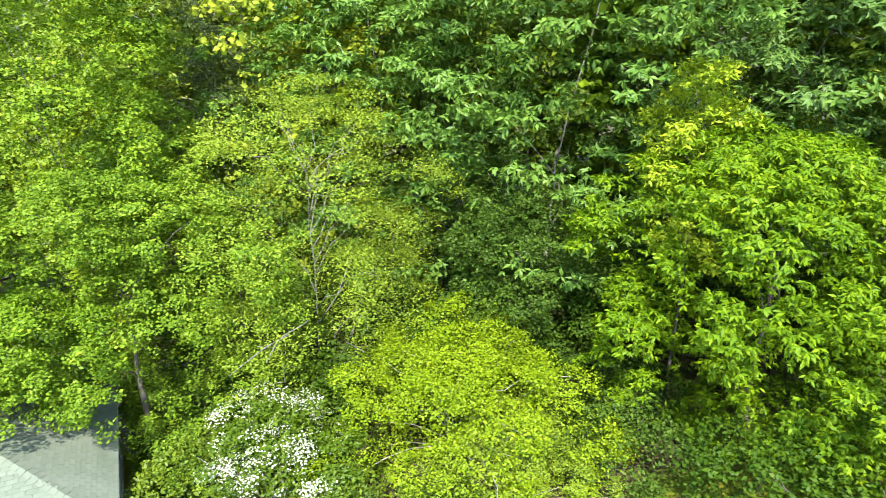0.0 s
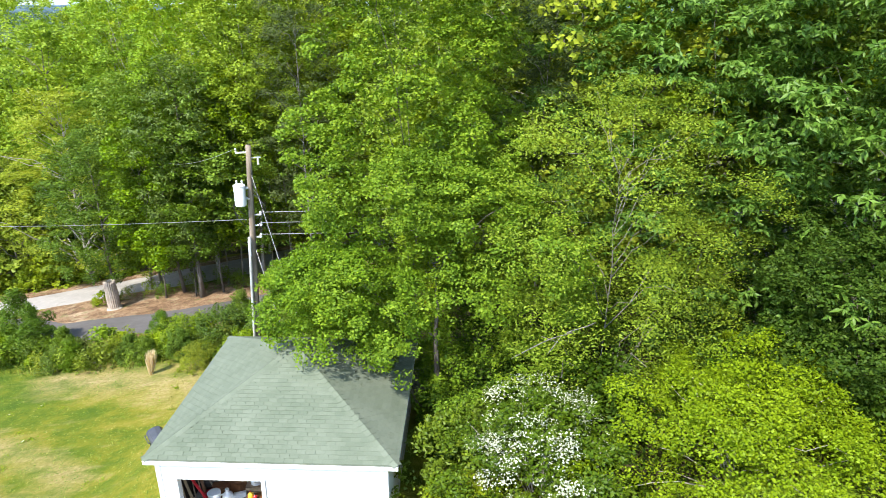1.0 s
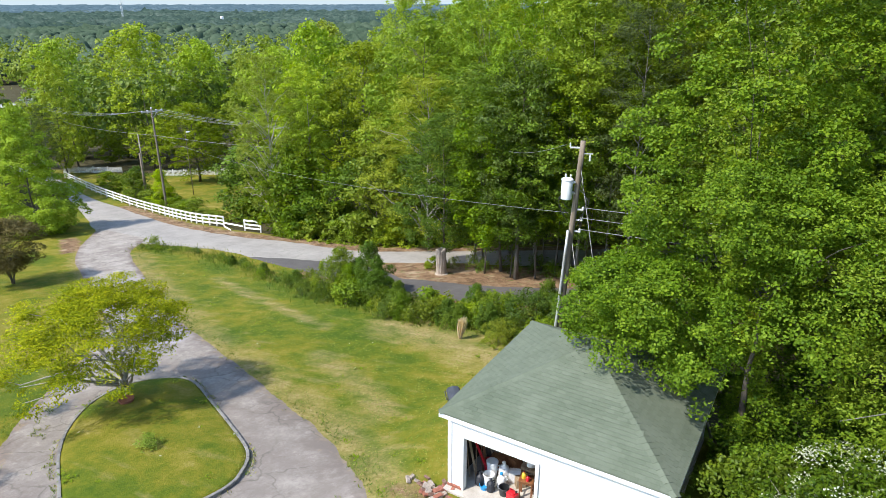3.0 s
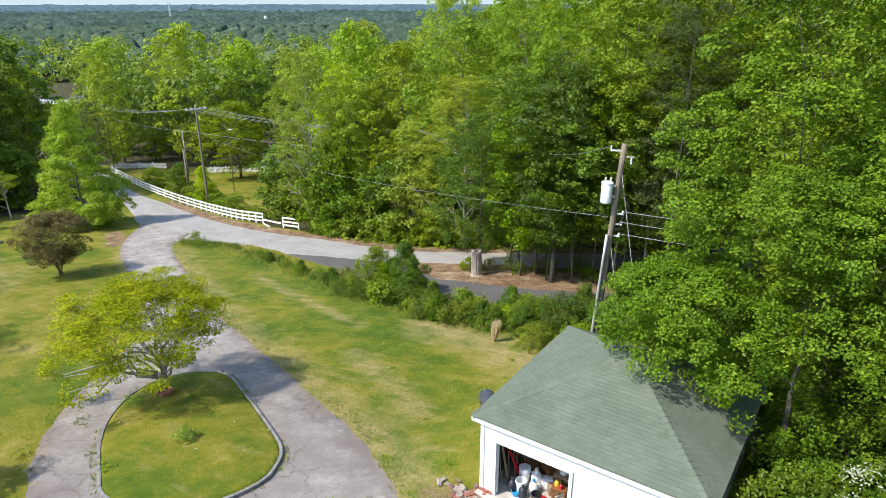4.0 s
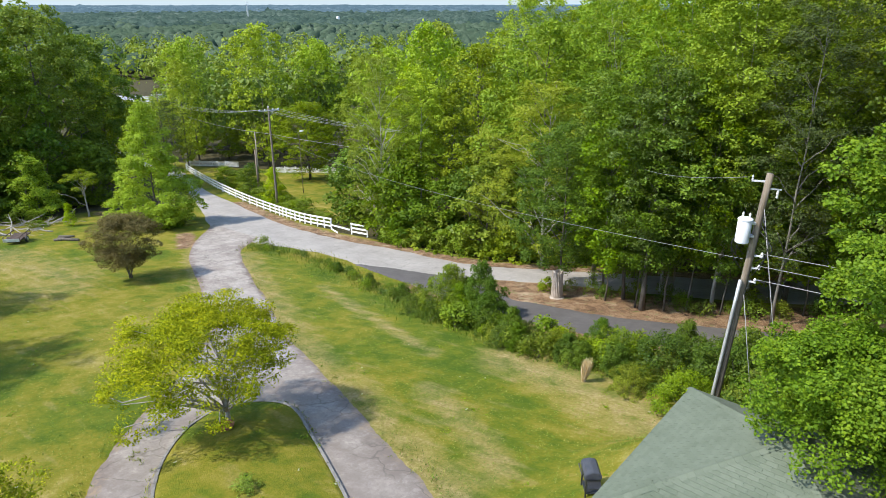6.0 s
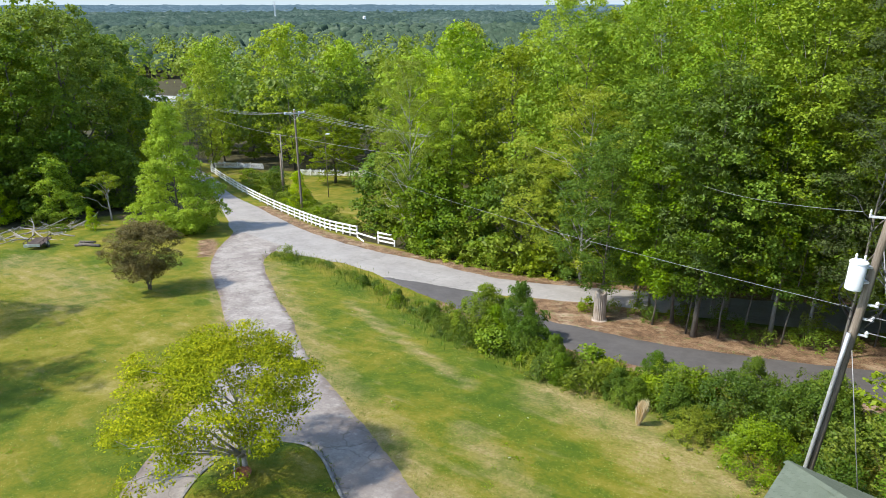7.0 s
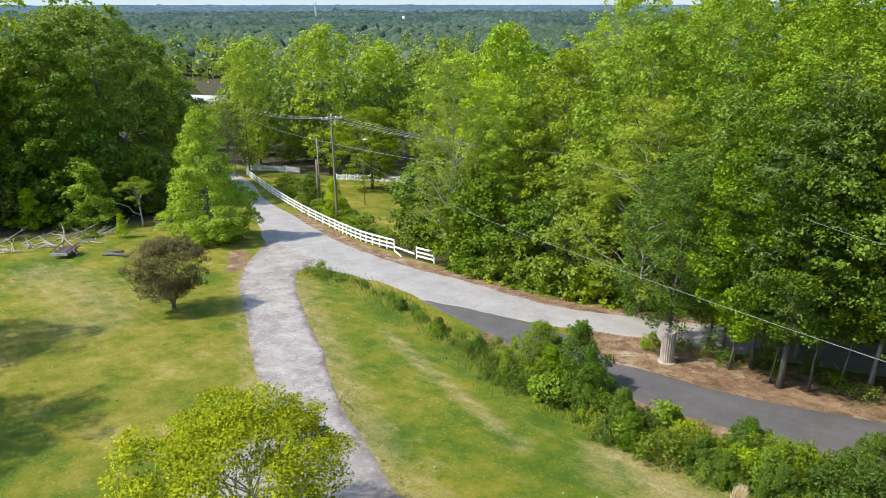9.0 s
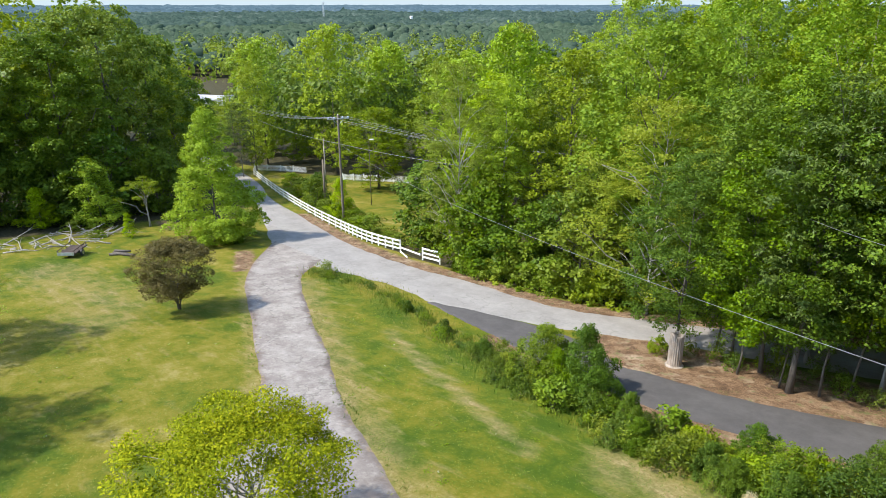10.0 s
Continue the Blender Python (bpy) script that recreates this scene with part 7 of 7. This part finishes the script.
def drive_weeds():
    """Tufts that grow along the driveway's cracks, its rim and the kerb."""
    rng = np.random.default_rng(25)
    spots = []
    for k in range(16):
        f = rng.random()
        a, b = spline(DRIVE_L[7:], 50)[int(f * 49)], spline(DRIVE_R[7:], 50)[int(f * 49)]
        p = a + (b - a) * rng.uniform(0.1, 0.9)
        head = rng.uniform(0, 6.28)
        for _ in range(int(rng.integers(10, 34))):
            head += rng.normal(0, 0.4)
            p = p + np.array([np.cos(head), np.sin(head)]) * 0.09
            if rng.random() < 0.7:
                spots.append(p + rng.normal(0, 0.02, 2))
    ring = spline([*ISLAND, ISLAND[0]], 300)
    mid = np.mean(ISLAND, axis=0)
    for i in range(300):
        if np.sin(i * 0.11) + rng.normal(0, 0.7) > 0.35:
            out = (ring[i] - mid) / np.linalg.norm(ring[i] - mid)
            spots.append(ring[i] + out * rng.uniform(0.16, 0.3))
    for edge, sign in ((spline(DRIVE_L[3:], 500), 1), (spline(DRIVE_R[3:], 500), -1)):
        for i in range(500):
            if np.sin(i * 0.07) + rng.normal(0, 0.8) > 0.1:
                spots.append(edge[i] + rng.normal(0, 0.2, 2) + np.array([0.0, 0.12 * sign]))
    p = np.repeat(np.array(spots), 7, 0)
    n = len(p)
    p = p + rng.normal(0, 0.05, (n, 2))
    base = np.column_stack([p, ground_at(p[:, 0], p[:, 1]) + 0.045])
    h = rng.uniform(0.05, 0.15, n)
    way = np.stack([rng.normal(0, 0.7, n), rng.normal(0, 0.7, n), np.ones(n)], -1) * h[:, None]
    v, t = leaf_arrays(base + way * 0.48, way, rng.normal(0, 1, (n, 3)), h, np.full((n, 1), 0.22))
    tagged(new("weeds", fast_mesh("weeds", v, t, BLADE)), "small weeds in the driveway's cracks and along its rim", "weeds", kind="stuff")


drive_weeds()


def lawn_weeds():
    """Low rosettes of clover and dandelion scattered over the lawn, with a few pale flowers."""
    rng = np.random.default_rng(35)
    n = 300
    x, y = -9 - 40 * rng.random(n) ** 1.2, rng.uniform(6, 33, n)
    isl = inside(x, y, ISLAND)
    below = y < np.interp(x, [p[0] for p in HEDGE], [p[1] for p in HEDGE]) - 0.4
    thick = np.sin(x * 0.9 + np.sin(y * 0.7)) * np.cos(y * 0.8) > -0.2
    ok = (~inside(x, y, OUTLINE) | isl) & below & thick & ~((x > -8.6) & (y > 12.5))
    x, y, isl = x[ok], y[ok], isl[ok]
    k = 14
    size = np.repeat(rng.uniform(0.5, 1.5, len(x)), k)
    p = np.repeat(np.stack([x, y, ground_at(x, y) + np.where(isl, 0.24, 0.02)], -1), k, 0)
    p += rng.normal(0, 0.1, p.shape) * [1, 1, 0.08] * size[:, None]
    way = rng.normal(0, 1, p.shape) * [1, 1, 0.35] + [0, 0, 0.25]
    v, t = leaf_arrays(p, way, np.tile([0.0, 0.0, 1.0], (len(p), 1)), 0.09 * size, np.full((len(p), 1), 0.6))
    tagged(new("lawn_weeds", fast_mesh("lawn_weeds", v, t, LEAF_MID)), "dark green clover and weeds in the lawn", "weeds", kind="stuff")
    f = rng.permutation(len(x))[:25]
    q = np.repeat(np.stack([x[f], y[f], ground_at(x[f], y[f]) + np.where(isl[f], 0.3, 0.08)], -1), 6, 0) + rng.normal(0, 0.03, (len(f) * 6, 3)) * [1, 1, 0.2]
    v, t = leaf_arrays(q, rng.normal(0, 1, q.shape), np.tile([0.0, 0.0, 1.0], (len(q), 1)), np.full(len(q), 0.05), np.full((len(q), 1), 0.8))
    tagged(new("lawn_flowers", fast_mesh("lawn_flowers", v, t, PETAL)), "small pale flowers dotted over the lawn", "flowers", kind="stuff")


lawn_weeds()
